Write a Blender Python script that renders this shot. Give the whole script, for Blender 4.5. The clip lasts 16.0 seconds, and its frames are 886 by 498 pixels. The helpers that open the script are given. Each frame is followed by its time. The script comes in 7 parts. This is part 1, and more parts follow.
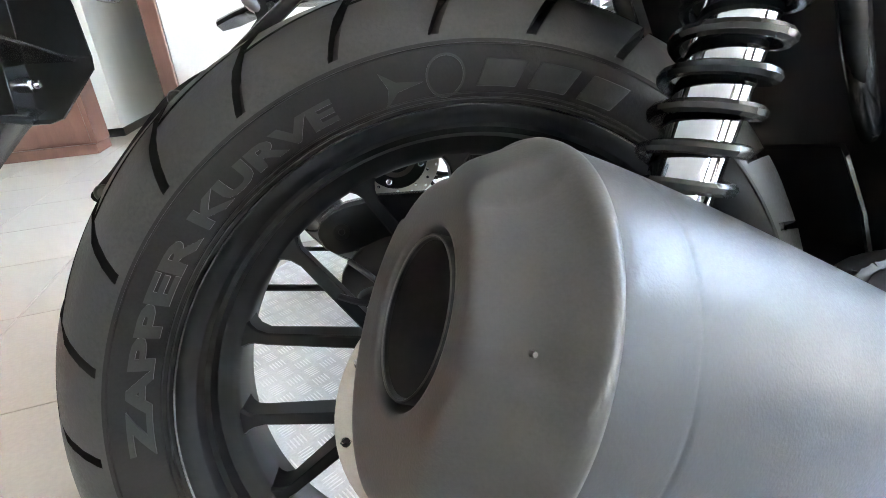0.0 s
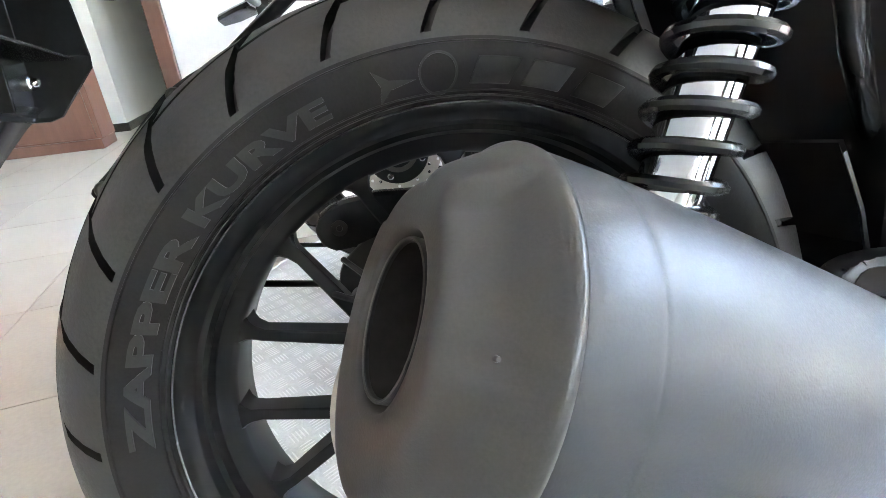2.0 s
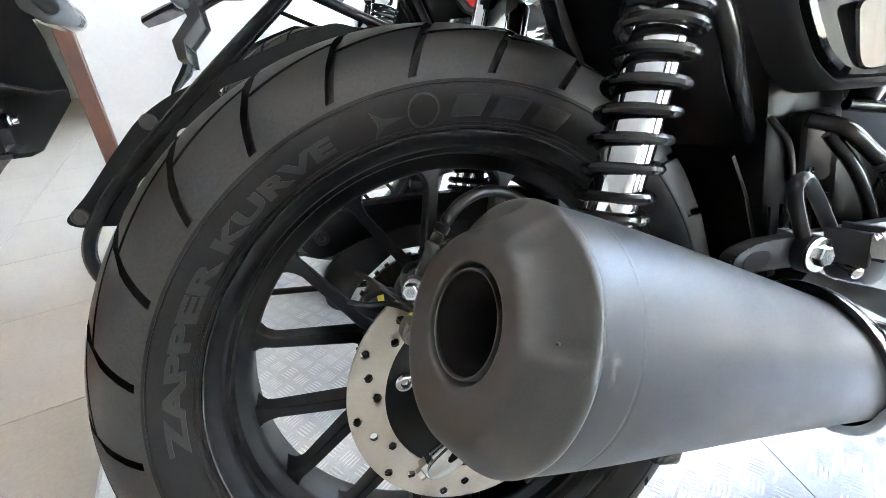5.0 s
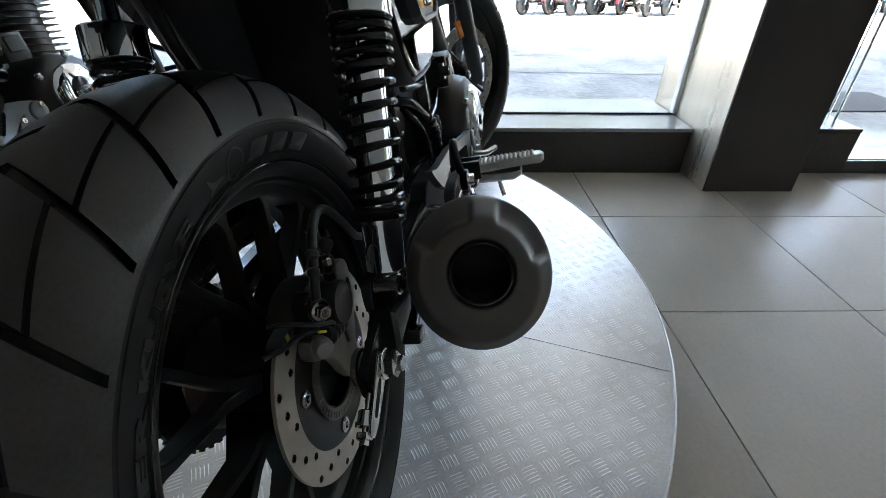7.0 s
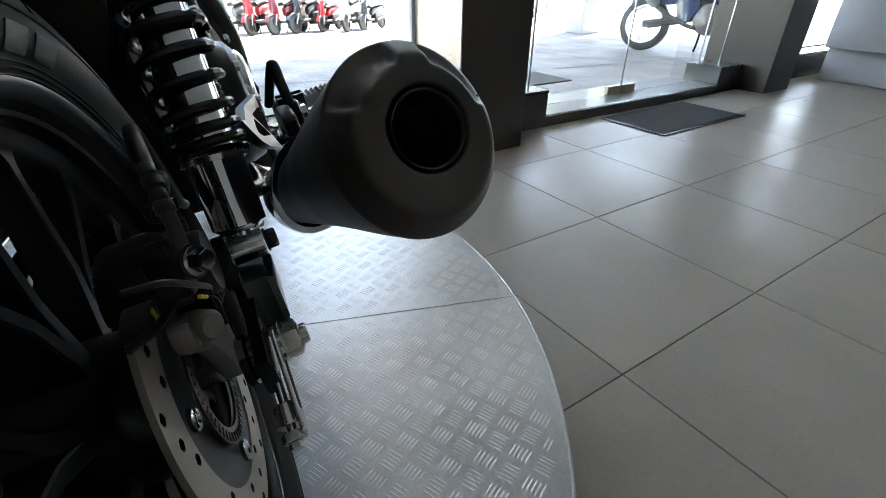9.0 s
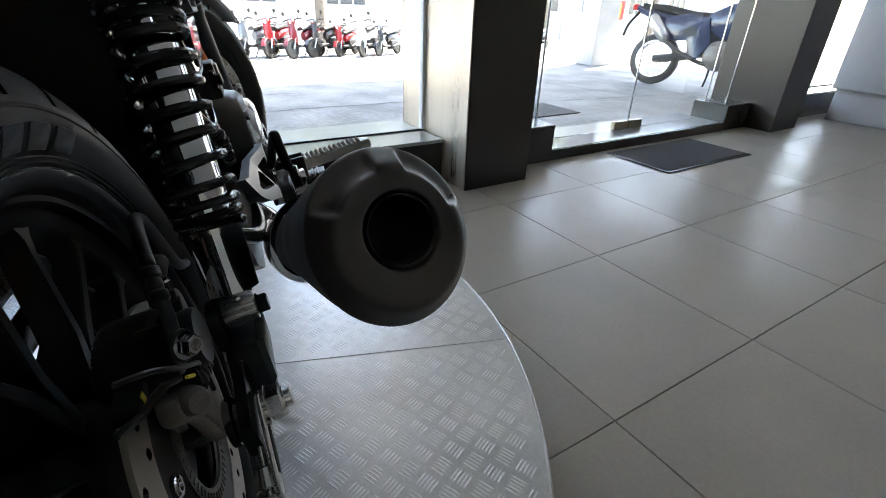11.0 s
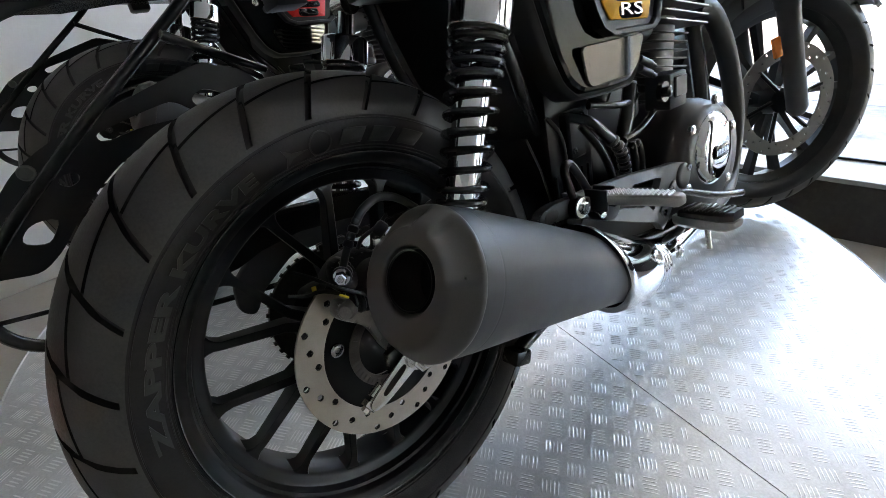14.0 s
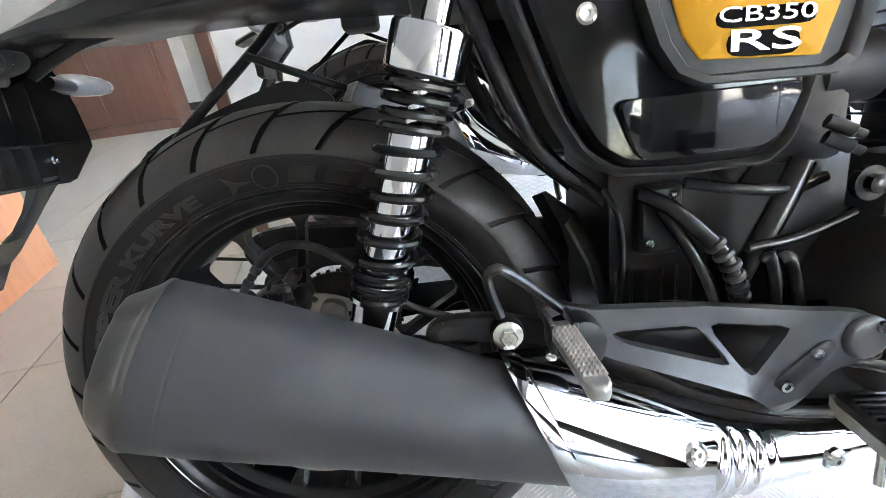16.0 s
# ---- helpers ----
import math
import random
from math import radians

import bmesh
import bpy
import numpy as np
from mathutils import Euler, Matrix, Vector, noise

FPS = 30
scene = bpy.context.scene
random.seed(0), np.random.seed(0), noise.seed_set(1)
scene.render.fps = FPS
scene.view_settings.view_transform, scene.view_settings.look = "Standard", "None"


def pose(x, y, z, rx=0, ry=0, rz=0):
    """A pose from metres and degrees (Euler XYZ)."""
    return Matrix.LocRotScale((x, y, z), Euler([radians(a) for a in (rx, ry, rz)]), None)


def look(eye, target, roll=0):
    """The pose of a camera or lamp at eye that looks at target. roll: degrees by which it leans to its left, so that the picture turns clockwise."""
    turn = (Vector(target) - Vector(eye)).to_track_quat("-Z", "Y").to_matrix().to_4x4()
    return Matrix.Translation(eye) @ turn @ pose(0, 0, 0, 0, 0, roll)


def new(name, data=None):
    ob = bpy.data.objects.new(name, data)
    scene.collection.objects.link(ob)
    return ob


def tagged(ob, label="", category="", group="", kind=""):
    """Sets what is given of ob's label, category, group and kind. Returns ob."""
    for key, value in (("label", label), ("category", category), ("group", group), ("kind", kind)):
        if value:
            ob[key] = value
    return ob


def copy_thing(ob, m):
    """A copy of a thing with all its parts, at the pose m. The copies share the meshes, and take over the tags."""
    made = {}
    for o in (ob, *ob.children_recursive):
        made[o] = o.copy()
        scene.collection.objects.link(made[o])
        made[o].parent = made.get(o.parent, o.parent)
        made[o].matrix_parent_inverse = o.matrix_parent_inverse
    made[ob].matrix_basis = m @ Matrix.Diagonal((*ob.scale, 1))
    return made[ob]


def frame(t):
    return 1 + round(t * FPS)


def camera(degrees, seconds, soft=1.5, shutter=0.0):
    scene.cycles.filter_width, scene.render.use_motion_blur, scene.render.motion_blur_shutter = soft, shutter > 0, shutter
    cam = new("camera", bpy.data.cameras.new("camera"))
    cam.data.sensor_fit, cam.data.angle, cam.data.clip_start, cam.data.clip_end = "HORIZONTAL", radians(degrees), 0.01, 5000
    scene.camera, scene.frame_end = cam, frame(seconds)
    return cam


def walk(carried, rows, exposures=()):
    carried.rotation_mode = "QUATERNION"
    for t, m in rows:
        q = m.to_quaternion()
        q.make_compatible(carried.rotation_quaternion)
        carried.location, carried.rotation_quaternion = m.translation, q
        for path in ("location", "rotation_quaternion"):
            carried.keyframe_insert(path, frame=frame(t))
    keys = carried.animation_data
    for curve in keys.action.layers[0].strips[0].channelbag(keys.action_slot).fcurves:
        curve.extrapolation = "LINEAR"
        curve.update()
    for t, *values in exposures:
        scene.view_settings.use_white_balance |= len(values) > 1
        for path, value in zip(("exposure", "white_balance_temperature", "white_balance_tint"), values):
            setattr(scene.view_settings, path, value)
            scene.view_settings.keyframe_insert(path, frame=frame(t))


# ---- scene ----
cam = camera(86.90, 16.0, 0.8)
PATH = [
    (0, (0.0209, 0.0252, 0.7879), (0.2707, 1.3779, 0.1897), -4.03),
    (0.5, (0.0237, 0.0253, 0.7880), (0.2688, 1.3786, 0.1893), -4.18),
    (1, (0.0250, 0.0249, 0.7893), (0.2623, 1.3761, 0.1827), -4.31),
    (1.5, (0.0254, 0.0255, 0.7878), (0.2589, 1.3771, 0.1806), -4.32),
    (2, (0.0287, 0.0232, 0.7903), (0.2608, 1.3714, 0.1751), -4.37),
    (2.5, (0.0319, 0.0180, 0.7916), (0.2548, 1.3655, 0.1715), -4.64),
    (3, (0.0338, 0.0139, 0.7919), (0.2476, 1.3576, 0.1603), -4.50),
    (5.5, (-0.0842, -0.0166, 0.8604), (0.5422, 1.1483, 0.1529), -4.37),
    (6, (-0.2141, -0.0131, 0.8885), (0.7527, 0.8696, 0.1564), -2.68),
    (6.5, (-0.2440, 0.0645, 0.9150), (0.9374, 0.5715, 0.1422), -1.14),
    (7, (-0.2508, 0.1341, 0.9243), (0.9982, 0.2809, 0.1068), 0.78),
    (7.5, (-0.2637, 0.1971, 0.8974), (0.9620, 0.0031, 0.0547), 1.90),
    (8, (-0.2448, 0.2213, 0.8395), (0.9364, -0.1588, -0.0033), 1.59),
    (8.5, (-0.2316, 0.2413, 0.8089), (0.9350, -0.2613, 0.0112), 0.47),
    (9, (-0.2166, 0.2472, 0.7961), (0.9519, -0.3147, 0.0419), 0.90),
    (11.5, (-0.2340, 0.2067, 0.8649), (1.0058, -0.3035, 0.1922), 2.56),
    (12, (-0.2877, 0.1169, 0.8843), (1.0118, -0.1834, 0.1978), 1.89),
    (12.5, (-0.2904, 0.0292, 0.9132), (1.0152, 0.0792, 0.1764), 0.31),
    (13, (-0.2246, -0.0196, 0.8942), (0.9724, 0.4075, 0.0975), -2.50),
    (13.5, (-0.1623, -0.0602, 0.8951), (0.8865, 0.6720, 0.1116), -4.10),
    (14, (-0.1338, -0.0981, 0.9092), (0.7103, 0.8917, 0.1624), -4.53),
    (14.5, (-0.0575, -0.0901, 0.8998), (0.5346, 1.0818, 0.1745), -4.52),
    (15, (0.0344, -0.1038, 0.9176), (0.4298, 1.1441, 0.1851), -4.98),
    (15.5, (0.1330, -0.1427, 0.9175), (0.3385, 1.1575, 0.1982), -6.23),
    (16, (0.2631, -0.1325, 0.9089), (0.2763, 1.1997, 0.2196), -6.89),
]
EXPOSURES = [(0.0, 6.7, 7380, 13), (3.2, 6.7, 7380, 13), (5.5, 6.4, 7350, 13), (6.0, 5.3, 7450, 14), (6.5, 4.5, 7250, 11), (7.0, 4.32, 7300, 10), (8.5, 4.13, 7350, 9), (11.5, 3.95, 7500, 12), (12.5, 3.88, 7350, 12),
             (13.0, 4.0, 7350, 12), (13.5, 4.32, 7400, 12), (14.0, 4.9, 7500, 13), (14.5, 5.62, 7600, 14), (15.0, 6.03, 7600, 15), (16.0, 6.07, 7480, 14)]
walk(cam, [(t, look(eye, target, roll)) for t, eye, target, roll in PATH], EXPOSURES)

# ---- world and sun ----
ROOM = pose(0.30944, -0.48931, 0, 0, 0, 8.395)  # the room's axes: x towards the windows
BIKE = pose(0.1024, 0.3753, 0.5082, -10.82, 0, -1.03)  # rear axle, leaning on the side stand
SUN_UP, SUN_ROUND = 58.0, 150.0
world = bpy.data.worlds.new("sky")
scene.world = world
world.use_nodes = True
sky = world.node_tree.nodes.new("ShaderNodeTexSky")
sky.sky_type, sky.sun_disc = "NISHITA", False
sky.sun_elevation, sky.sun_rotation = radians(SUN_UP), radians(SUN_ROUND)
world.node_tree.nodes["Background"].inputs["Strength"].default_value = 0.15
world.node_tree.links.new(sky.outputs[0], world.node_tree.nodes["Background"].inputs["Color"])
sun_data = bpy.data.lights.new("sun", "SUN")
sun_data.energy, sun_data.angle, sun_data.color = 4.0, radians(0.5), (1.0, 0.96, 0.9)
sun = new("sun", sun_data)
up, rnd = radians(SUN_UP), radians(SUN_ROUND)
sun_from = Vector((math.sin(rnd) * math.cos(up), math.cos(rnd) * math.cos(up), math.sin(up)))
sun.matrix_world = look(sun_from * 30, (0, 0, 0))

# ---- materials ----
def mat(name, base, rough=0.5, metal=0.0, var=0.12, scale=14.0, bump=0.0, fine=300.0, rvar=0.1, coat=0.0, spec=0.5,
        stretch=(1, 1, 1), tint=None, per_object=0.0):
    """A principled surface with coarse and fine variation in colour, gloss and relief, at real size."""
    m = bpy.data.materials.new(name)
    m.use_nodes = True
    t = m.node_tree
    n, link = t.nodes, t.links.new
    b = n["Principled BSDF"]
    b.inputs["Metallic"].default_value = metal
    b.inputs["Coat Weight"].default_value = coat
    b.inputs["Coat Roughness"].default_value = 0.04
    b.inputs["Specular IOR Level"].default_value = spec
    tc = n.new("ShaderNodeTexCoord")
    mp = n.new("ShaderNodeMapping")
    mp.inputs["Scale"].default_value = stretch
    link(tc.outputs["Object"], mp.inputs["Vector"])
    big, small = n.new("ShaderNodeTexNoise"), n.new("ShaderNodeTexNoise")
    big.inputs["Scale"].default_value, big.inputs["Detail"].default_value = scale, 6
    small.inputs["Scale"].default_value, small.inputs["Detail"].default_value = fine, 3
    link(mp.outputs[0], big.inputs["Vector"])
    link(mp.outputs[0], small.inputs["Vector"])
    both = n.new("ShaderNodeMix")
    both.inputs["Factor"].default_value = 0.35
    link(big.outputs["Fac"], both.inputs["A"])
    link(small.outputs["Fac"], both.inputs["B"])
    cr = n.new("ShaderNodeMapRange")
    cr.inputs["From Min"].default_value, cr.inputs["From Max"].default_value = 0.3, 0.7
    link(both.outputs["Result"], cr.inputs["Value"])
    mix = n.new("ShaderNodeMix")
    mix.data_type = "RGBA"
    lo = [c * (1 - var) for c in base]
    hi = [min(1.0, c * (1 + var)) for c in (tint or base)]
    mix.inputs["A"].default_value, mix.inputs["B"].default_value = (*lo, 1), (*hi, 1)
    link(cr.outputs["Result"], mix.inputs["Factor"])
    colour = mix.outputs["Result"]
    if per_object:
        info = n.new("ShaderNodeObjectInfo")
        pr = n.new("ShaderNodeMapRange")
        pr.inputs["To Min"].default_value, pr.inputs["To Max"].default_value = 1 - per_object, 1 + per_object
        link(info.outputs["Random"], pr.inputs["Value"])
        hsv = n.new("ShaderNodeHueSaturation")
        link(pr.outputs["Result"], hsv.inputs["Value"])
        link(colour, hsv.inputs["Color"])
        colour = hsv.outputs["Color"]
    link(colour, b.inputs["Base Color"])
    rr = n.new("ShaderNodeMapRange")
    rr.inputs["From Min"].default_value, rr.inputs["From Max"].default_value = 0.3, 0.7
    rr.inputs["To Min"].default_value, rr.inputs["To Max"].default_value = max(0.02, rough - rvar * rough), min(1, rough + rvar * rough)
    link(both.outputs["Result"], rr.inputs["Value"])
    link(rr.outputs["Result"], b.inputs["Roughness"])
    if bump:
        bp = n.new("ShaderNodeBump")
        bp.inputs["Strength"].default_value, bp.inputs["Distance"].default_value = 1.0, bump
        link(small.outputs["Fac"], bp.inputs["Height"])
        link(bp.outputs[0], b.inputs["Normal"])
    return m


M_TREAD = mat("tread_rubber", (0.0245, 0.023, 0.0216), 0.5, var=0.5, scale=13, bump=0.0002, fine=380, rvar=0.45, tint=(0.0425, 0.0395, 0.037), spec=0.52)
# shade painted into the tread cuts; also the black outline behind lettering
M_GROOVE = mat("groove_shade_and_outline", (0.01, 0.0096, 0.0092), 0.85, var=0.2, spec=0.2)
M_SIDEWALL = mat("sidewall_rubber", (0.0175, 0.0165, 0.0157), 0.55, var=0.4, scale=30, bump=0.0002, fine=500, rvar=0.2, spec=0.25)
M_LETTER = mat("letter_rubber", (0.027, 0.026, 0.025), 0.38, var=0.3, scale=60, bump=0.0002, fine=500, spec=0.5)
M_RIM = mat("satin_black_alloy", (0.0085, 0.0088, 0.0094), 0.3, var=0.08, scale=18, bump=0.00002, fine=700, rvar=0.04, spec=0.22)
M_GLOSS = mat("gloss_black_paint", (0.006, 0.006, 0.0064), 0.04, var=0.2, coat=0.0, rvar=0.2, spec=0.14)
M_FACET = mat("polished_black_lacquer", (0.004, 0.004, 0.0045), 0.03, var=0.2, coat=0.2, rvar=0.2, spec=0.45)
M_TUBE = mat("black_enamel", (0.018, 0.018, 0.019), 0.2, var=0.2, rvar=0.06, spec=0.4)
M_PLASTIC = mat("black_plastic", (0.027, 0.0267, 0.0267), 0.45, var=0.25, scale=25, bump=0.00012, fine=900, spec=0.35)
M_PLASTIC_GLOSS = mat("shiny_black_plastic", (0.02, 0.02, 0.0205), 0.22, var=0.2, rvar=0.06, spec=0.4)
M_CHROME = mat("chrome", (0.58, 0.6, 0.63), 0.05, 1.0, var=0.04, rvar=0.5)
M_DULL_CHROME = mat("dark_chrome", (0.34, 0.34, 0.36), 0.12, 1.0, var=0.1, rvar=0.4)
M_STEEL = mat("zinc_steel", (0.6, 0.6, 0.595), 0.2, 1.0, var=0.15, scale=60, rvar=0.35)
M_DISC = mat("brushed_disc_steel", (0.44, 0.395, 0.34), 0.42, 0.75, var=0.12, scale=40, bump=0.00004, fine=900, rvar=0.2)
M_DISC_DARK = mat("dark_disc_steel", (0.13, 0.12, 0.11), 0.5, 0.8, var=0.15, scale=40, rvar=0.2)
M_ALU = mat("cast_aluminium", (0.5, 0.5, 0.49), 0.4, 1.0, var=0.15, scale=40, bump=0.0001, fine=700)
M_PEG = mat("peg_aluminium", (0.46, 0.445, 0.42), 0.45, 0.6, var=0.2, scale=60, bump=0.0002, fine=600)
M_BRACKET = mat("grey_black_bracket", (0.024, 0.025, 0.027), 0.36, 0.15, var=0.15, scale=30, bump=0.00006, fine=900)
M_RAIL = mat("grey_cast_paint", (0.068, 0.073, 0.081), 0.36, 0.25, var=0.15, scale=30, bump=0.00006, fine=900)
M_MUFFLER = mat("matt_dark_muffler_paint", (0.046, 0.048, 0.0515), 0.5, 0.05, var=0.2, scale=14, bump=0.00006, fine=1100, rvar=0.3)
M_CAP = mat("matt_black_muffler_cap", (0.054, 0.05, 0.0465), 0.42, 0.0, var=0.24, scale=18, bump=0.00005, fine=1100, rvar=0.25, spec=0.5)
# soot in the outlet, and painted shade for pocket, slot and lug hole
M_SOOT_SHADE = mat("soot_and_hole_shade", (0.03, 0.0275, 0.026), 0.8, var=0.3, spec=0.15)
M_CALIPER = mat("dark_caliper", (0.012, 0.0118, 0.0115), 0.36, 0.1, var=0.3, scale=50, bump=0.0001, fine=700, spec=0.35)
M_CAST = mat("dull_cast_bracket", (0.23, 0.215, 0.2), 0.45, 0.4, var=0.25, scale=40, bump=0.0002, fine=600)
M_RUBBER = mat("hose_rubber", (0.017, 0.017, 0.0175), 0.36, var=0.25, spec=0.35)
M_YELLOW = mat("yellow_badge", (0.85, 0.42, 0.03), 0.5, var=0.06, spec=0.2)
M_RED = mat("red_badge", (0.6, 0.02, 0.015), 0.4, var=0.06, spec=0.3)
M_ORANGE = mat("amber_lens", (0.8, 0.18, 0.02), 0.15, var=0.1, coat=0.4)
M_BRASS = mat("yellow_mark", (0.7, 0.55, 0.05), 0.5)
M_ENGINE = mat("dark_engine_case", (0.045, 0.042, 0.04), 0.36, 0.4, var=0.15, scale=30, bump=0.00008, fine=700)
M_CASE_PIPE = mat("dull_grey_pipe", (0.12, 0.115, 0.11), 0.42, 0.5, var=0.2, scale=40)
M_FIN_EDGE = mat("machined_fin_edge", (0.45, 0.45, 0.45), 0.35, 1.0, var=0.05)
M_LIP = mat("rim_edge_highlight", (0.03, 0.03, 0.031), 0.12, 0.3, var=0.1, spec=1.0, coat=0.6)
M_GUARD = mat("dull_black_guard", (0.0145, 0.0145, 0.0153), 0.38, var=0.2, scale=30, spec=0.25)
M_SMOKE = mat("smoked_grey_lens", (0.2, 0.2, 0.205), 0.15, var=0.1, coat=0.5)
M_CHAIN = mat("oily_chain", (0.05, 0.046, 0.04), 0.4, 0.6, var=0.4, scale=200)

M_PLATE = mat("aluminium_tread_plate", (0.53, 0.53, 0.53), 0.4, 0.56, var=0.16, scale=6, bump=0.00012, fine=260, rvar=0.22, tint=(0.63, 0.63, 0.625))
M_BAR = mat("polished_tread_bar", (0.78, 0.78, 0.775), 0.34, 0.85, var=0.1, scale=30)
M_TILE = mat("grey_porcelain_tile", (0.44, 0.402, 0.345), 0.42, var=0.13, scale=2.6, bump=0.00004, fine=90, rvar=0.3, per_object=0.035, spec=0.36)
M_GROUT = mat("dark_grout", (0.06, 0.058, 0.055), 0.85, var=0.2)
M_GRANITE = mat("dark_granite", (0.05, 0.047, 0.044), 0.22, var=0.3, scale=60, fine=350, rvar=0.2)
M_PILLAR = mat("dark_laminate", (0.04, 0.0335, 0.0295), 0.32, var=0.05, scale=3, fine=9, rvar=0.0, stretch=(1, 1, 0.3))
M_BRUSHED = mat("brushed_metal_panel", (0.6, 0.53, 0.44), 0.3, 0.75, var=0.12, scale=4, bump=0.00003, fine=400, rvar=0.2, stretch=(4, 4, 0.1))
M_LEDGE = mat("polished_pale_stone", (0.4, 0.405, 0.41), 0.1, var=0.06, scale=8, fine=120, rvar=0.2)
M_FRAME = mat("white_window_frame", (0.7, 0.71, 0.72), 0.35, var=0.05)
M_WALL = mat("white_wall_paint", (0.8, 0.79, 0.77), 0.6, var=0.04, scale=3, bump=0.0003, fine=120)
M_CREAM = mat("cream_wall_paint", (0.72, 0.7, 0.64), 0.6, var=0.05, scale=3, bump=0.0003, fine=120)
M_BROWN = mat("brown_laminate", (0.16, 0.075, 0.052), 0.35, var=0.18, scale=4, fine=60, rvar=0.2, stretch=(4, 4, 0.3))
M_CEIL = mat("white_ceiling", (0.8, 0.8, 0.79), 0.8, var=0.04, scale=2)
M_MAT = mat("charcoal_doormat", (0.06, 0.06, 0.062), 0.95, var=0.4, scale=60, bump=0.002, fine=350)
M_WHITE = mat("white_counter", (0.8, 0.8, 0.8), 0.3, var=0.03)
M_PAVE = mat("outdoor_concrete", (0.155, 0.156, 0.158), 0.8, var=0.5, scale=2.2, bump=0.008, fine=22, tint=(0.22, 0.218, 0.212))
M_HINGE = mat("brass_hinge", (0.36, 0.31, 0.23), 0.35, 0.9, var=0.15)


def glass(name, tint=(0.96, 0.98, 0.97)):
    m = bpy.data.materials.new(name)
    m.use_nodes = True
    b = m.node_tree.nodes["Principled BSDF"]
    b.inputs["Base Color"].default_value = (*tint, 1)
    b.inputs["Transmission Weight"].default_value = 1.0
    b.inputs["Roughness"].default_value = 0.0
    b.inputs["IOR"].default_value = 1.45
    return m


M_GLASS = glass("window_glass")


# ---- building helpers ----
def part(name, bm, material, parent=None, label="", smooth=40.0, kind=""):
    """Link a bmesh as one mesh object under a thing or a part."""
    me = bpy.data.meshes.new(name)
    bmesh.ops.recalc_face_normals(bm, faces=bm.faces)
    if smooth:
        for f in bm.faces:
            f.smooth = True
        for e in bm.edges:
            if len(e.link_faces) == 2 and e.calc_face_angle(0) > radians(smooth):
                e.smooth = False
    bm.to_mesh(me)
    bm.free()
    for m in material if isinstance(material, (list, tuple)) else [material]:
        me.materials.append(m)
    ob = new(name, me)
    if parent:
        ob.parent = parent
    return tagged(ob, label, kind=kind)


def group_at(name, m, label, category, **more):
    ob = new(name)
    ob.matrix_world = m
    return tagged(ob, label, category, **more)


def box(bm, lo, hi, bevel=0.0, segs=1, m=None):
    lo, hi = Vector(lo), Vector(hi)
    mid, size = (lo + hi) / 2, hi - lo
    at = Matrix.Translation(mid) @ Matrix.Diagonal((*size, 1))
    vs = bmesh.ops.create_cube(bm, size=1, matrix=at)["verts"]
    if bevel:
        es = list({e for v in vs for e in v.link_edges})
        r = bmesh.ops.bevel(bm, geom=es, offset=bevel, segments=segs, affect="EDGES", profile=0.5)
        vs = list({v for v in vs if v.is_valid} | set(r["verts"]))
    if m:
        bmesh.ops.transform(bm, matrix=m, verts=vs)
    return vs


def frame_of(axis):
    """Two unit vectors square to an axis."""
    a = Vector(axis).normalized()
    s = Vector((0, 0, 1)) if abs(a.z) < 0.9 else Vector((1, 0, 0))
    u = a.cross(s).normalized()
    return u, a.cross(u).normalized()


def rings(bm, loops, closed=False, caps=(False, False)):
    """Skin a list of loops of points, all of one length."""
    rows = [[bm.verts.new(p) for p in loop] for loop in loops]
    n = len(rows[0])
    pairs = list(zip(rows, rows[1:])) + ([(rows[-1], rows[0])] if closed else [])
    for a, b in pairs:
        for i in range(n):
            bm.faces.new((a[i], a[(i + 1) % n], b[(i + 1) % n], b[i]))
    if caps[0]:
        bm.faces.new(rows[0])
    if caps[1]:
        bm.faces.new(rows[-1])
    return rows


def lathe(bm, at, axis, profile, segs=32, caps=(True, True), closed=False):
    """Turn a profile of (distance along the axis, radius) round an axis."""
    u, v = frame_of(axis)
    a, at = Vector(axis).normalized(), Vector(at)
    ang = [2 * math.pi * i / segs for i in range(segs)]
    loops = [[at + a * h + (u * math.cos(t) + v * math.sin(t)) * r for t in ang] for h, r in profile]
    return rings(bm, loops, closed, (False, False) if closed else caps)


def smooth_path(pts, per=6):
    """Points of a smooth curve through the given ones."""
    p = [Vector(q) for q in pts]
    if len(p) < 3:
        return p
    p = [2 * p[0] - p[1], *p, 2 * p[-1] - p[-2]]
    out = []
    for a, b, c, d in zip(p, p[1:], p[2:], p[3:]):
        for i in range(per):
            t = i / per
            out.append(0.5 * (2 * b + (c - a) * t + (2 * a - 5 * b + 4 * c - d) * t * t + (3 * b - a - 3 * c + d) * t ** 3))
    return out + [p[-2]]


def tube(bm, pts, radius, segs=10, per=6, flat=1.0, caps=True):
    """A round (or flattened) tube along a smooth path; radius: one, or one for each given point."""
    path = smooth_path(pts, per)
    n = len(path)
    radii = [radius] * n if not isinstance(radius, (list, tuple)) else [
        float(np.interp(i / (n - 1) * (len(radius) - 1), range(len(radius)), radius)) for i in range(n)]
    u = None
    loops = []
    for i, p in enumerate(path):
        t = (path[min(i + 1, n - 1)] - path[max(i - 1, 0)]).normalized()
        if u is None:
            u, v = frame_of(t)
        u = (u - t * u.dot(t)).normalized()
        v = t.cross(u)
        loops.append([p + (u * math.cos(a) + v * math.sin(a) * flat) * radii[i] for a in (2 * math.pi * k / segs for k in range(segs))])
    return rings(bm, loops, caps=(caps, caps))


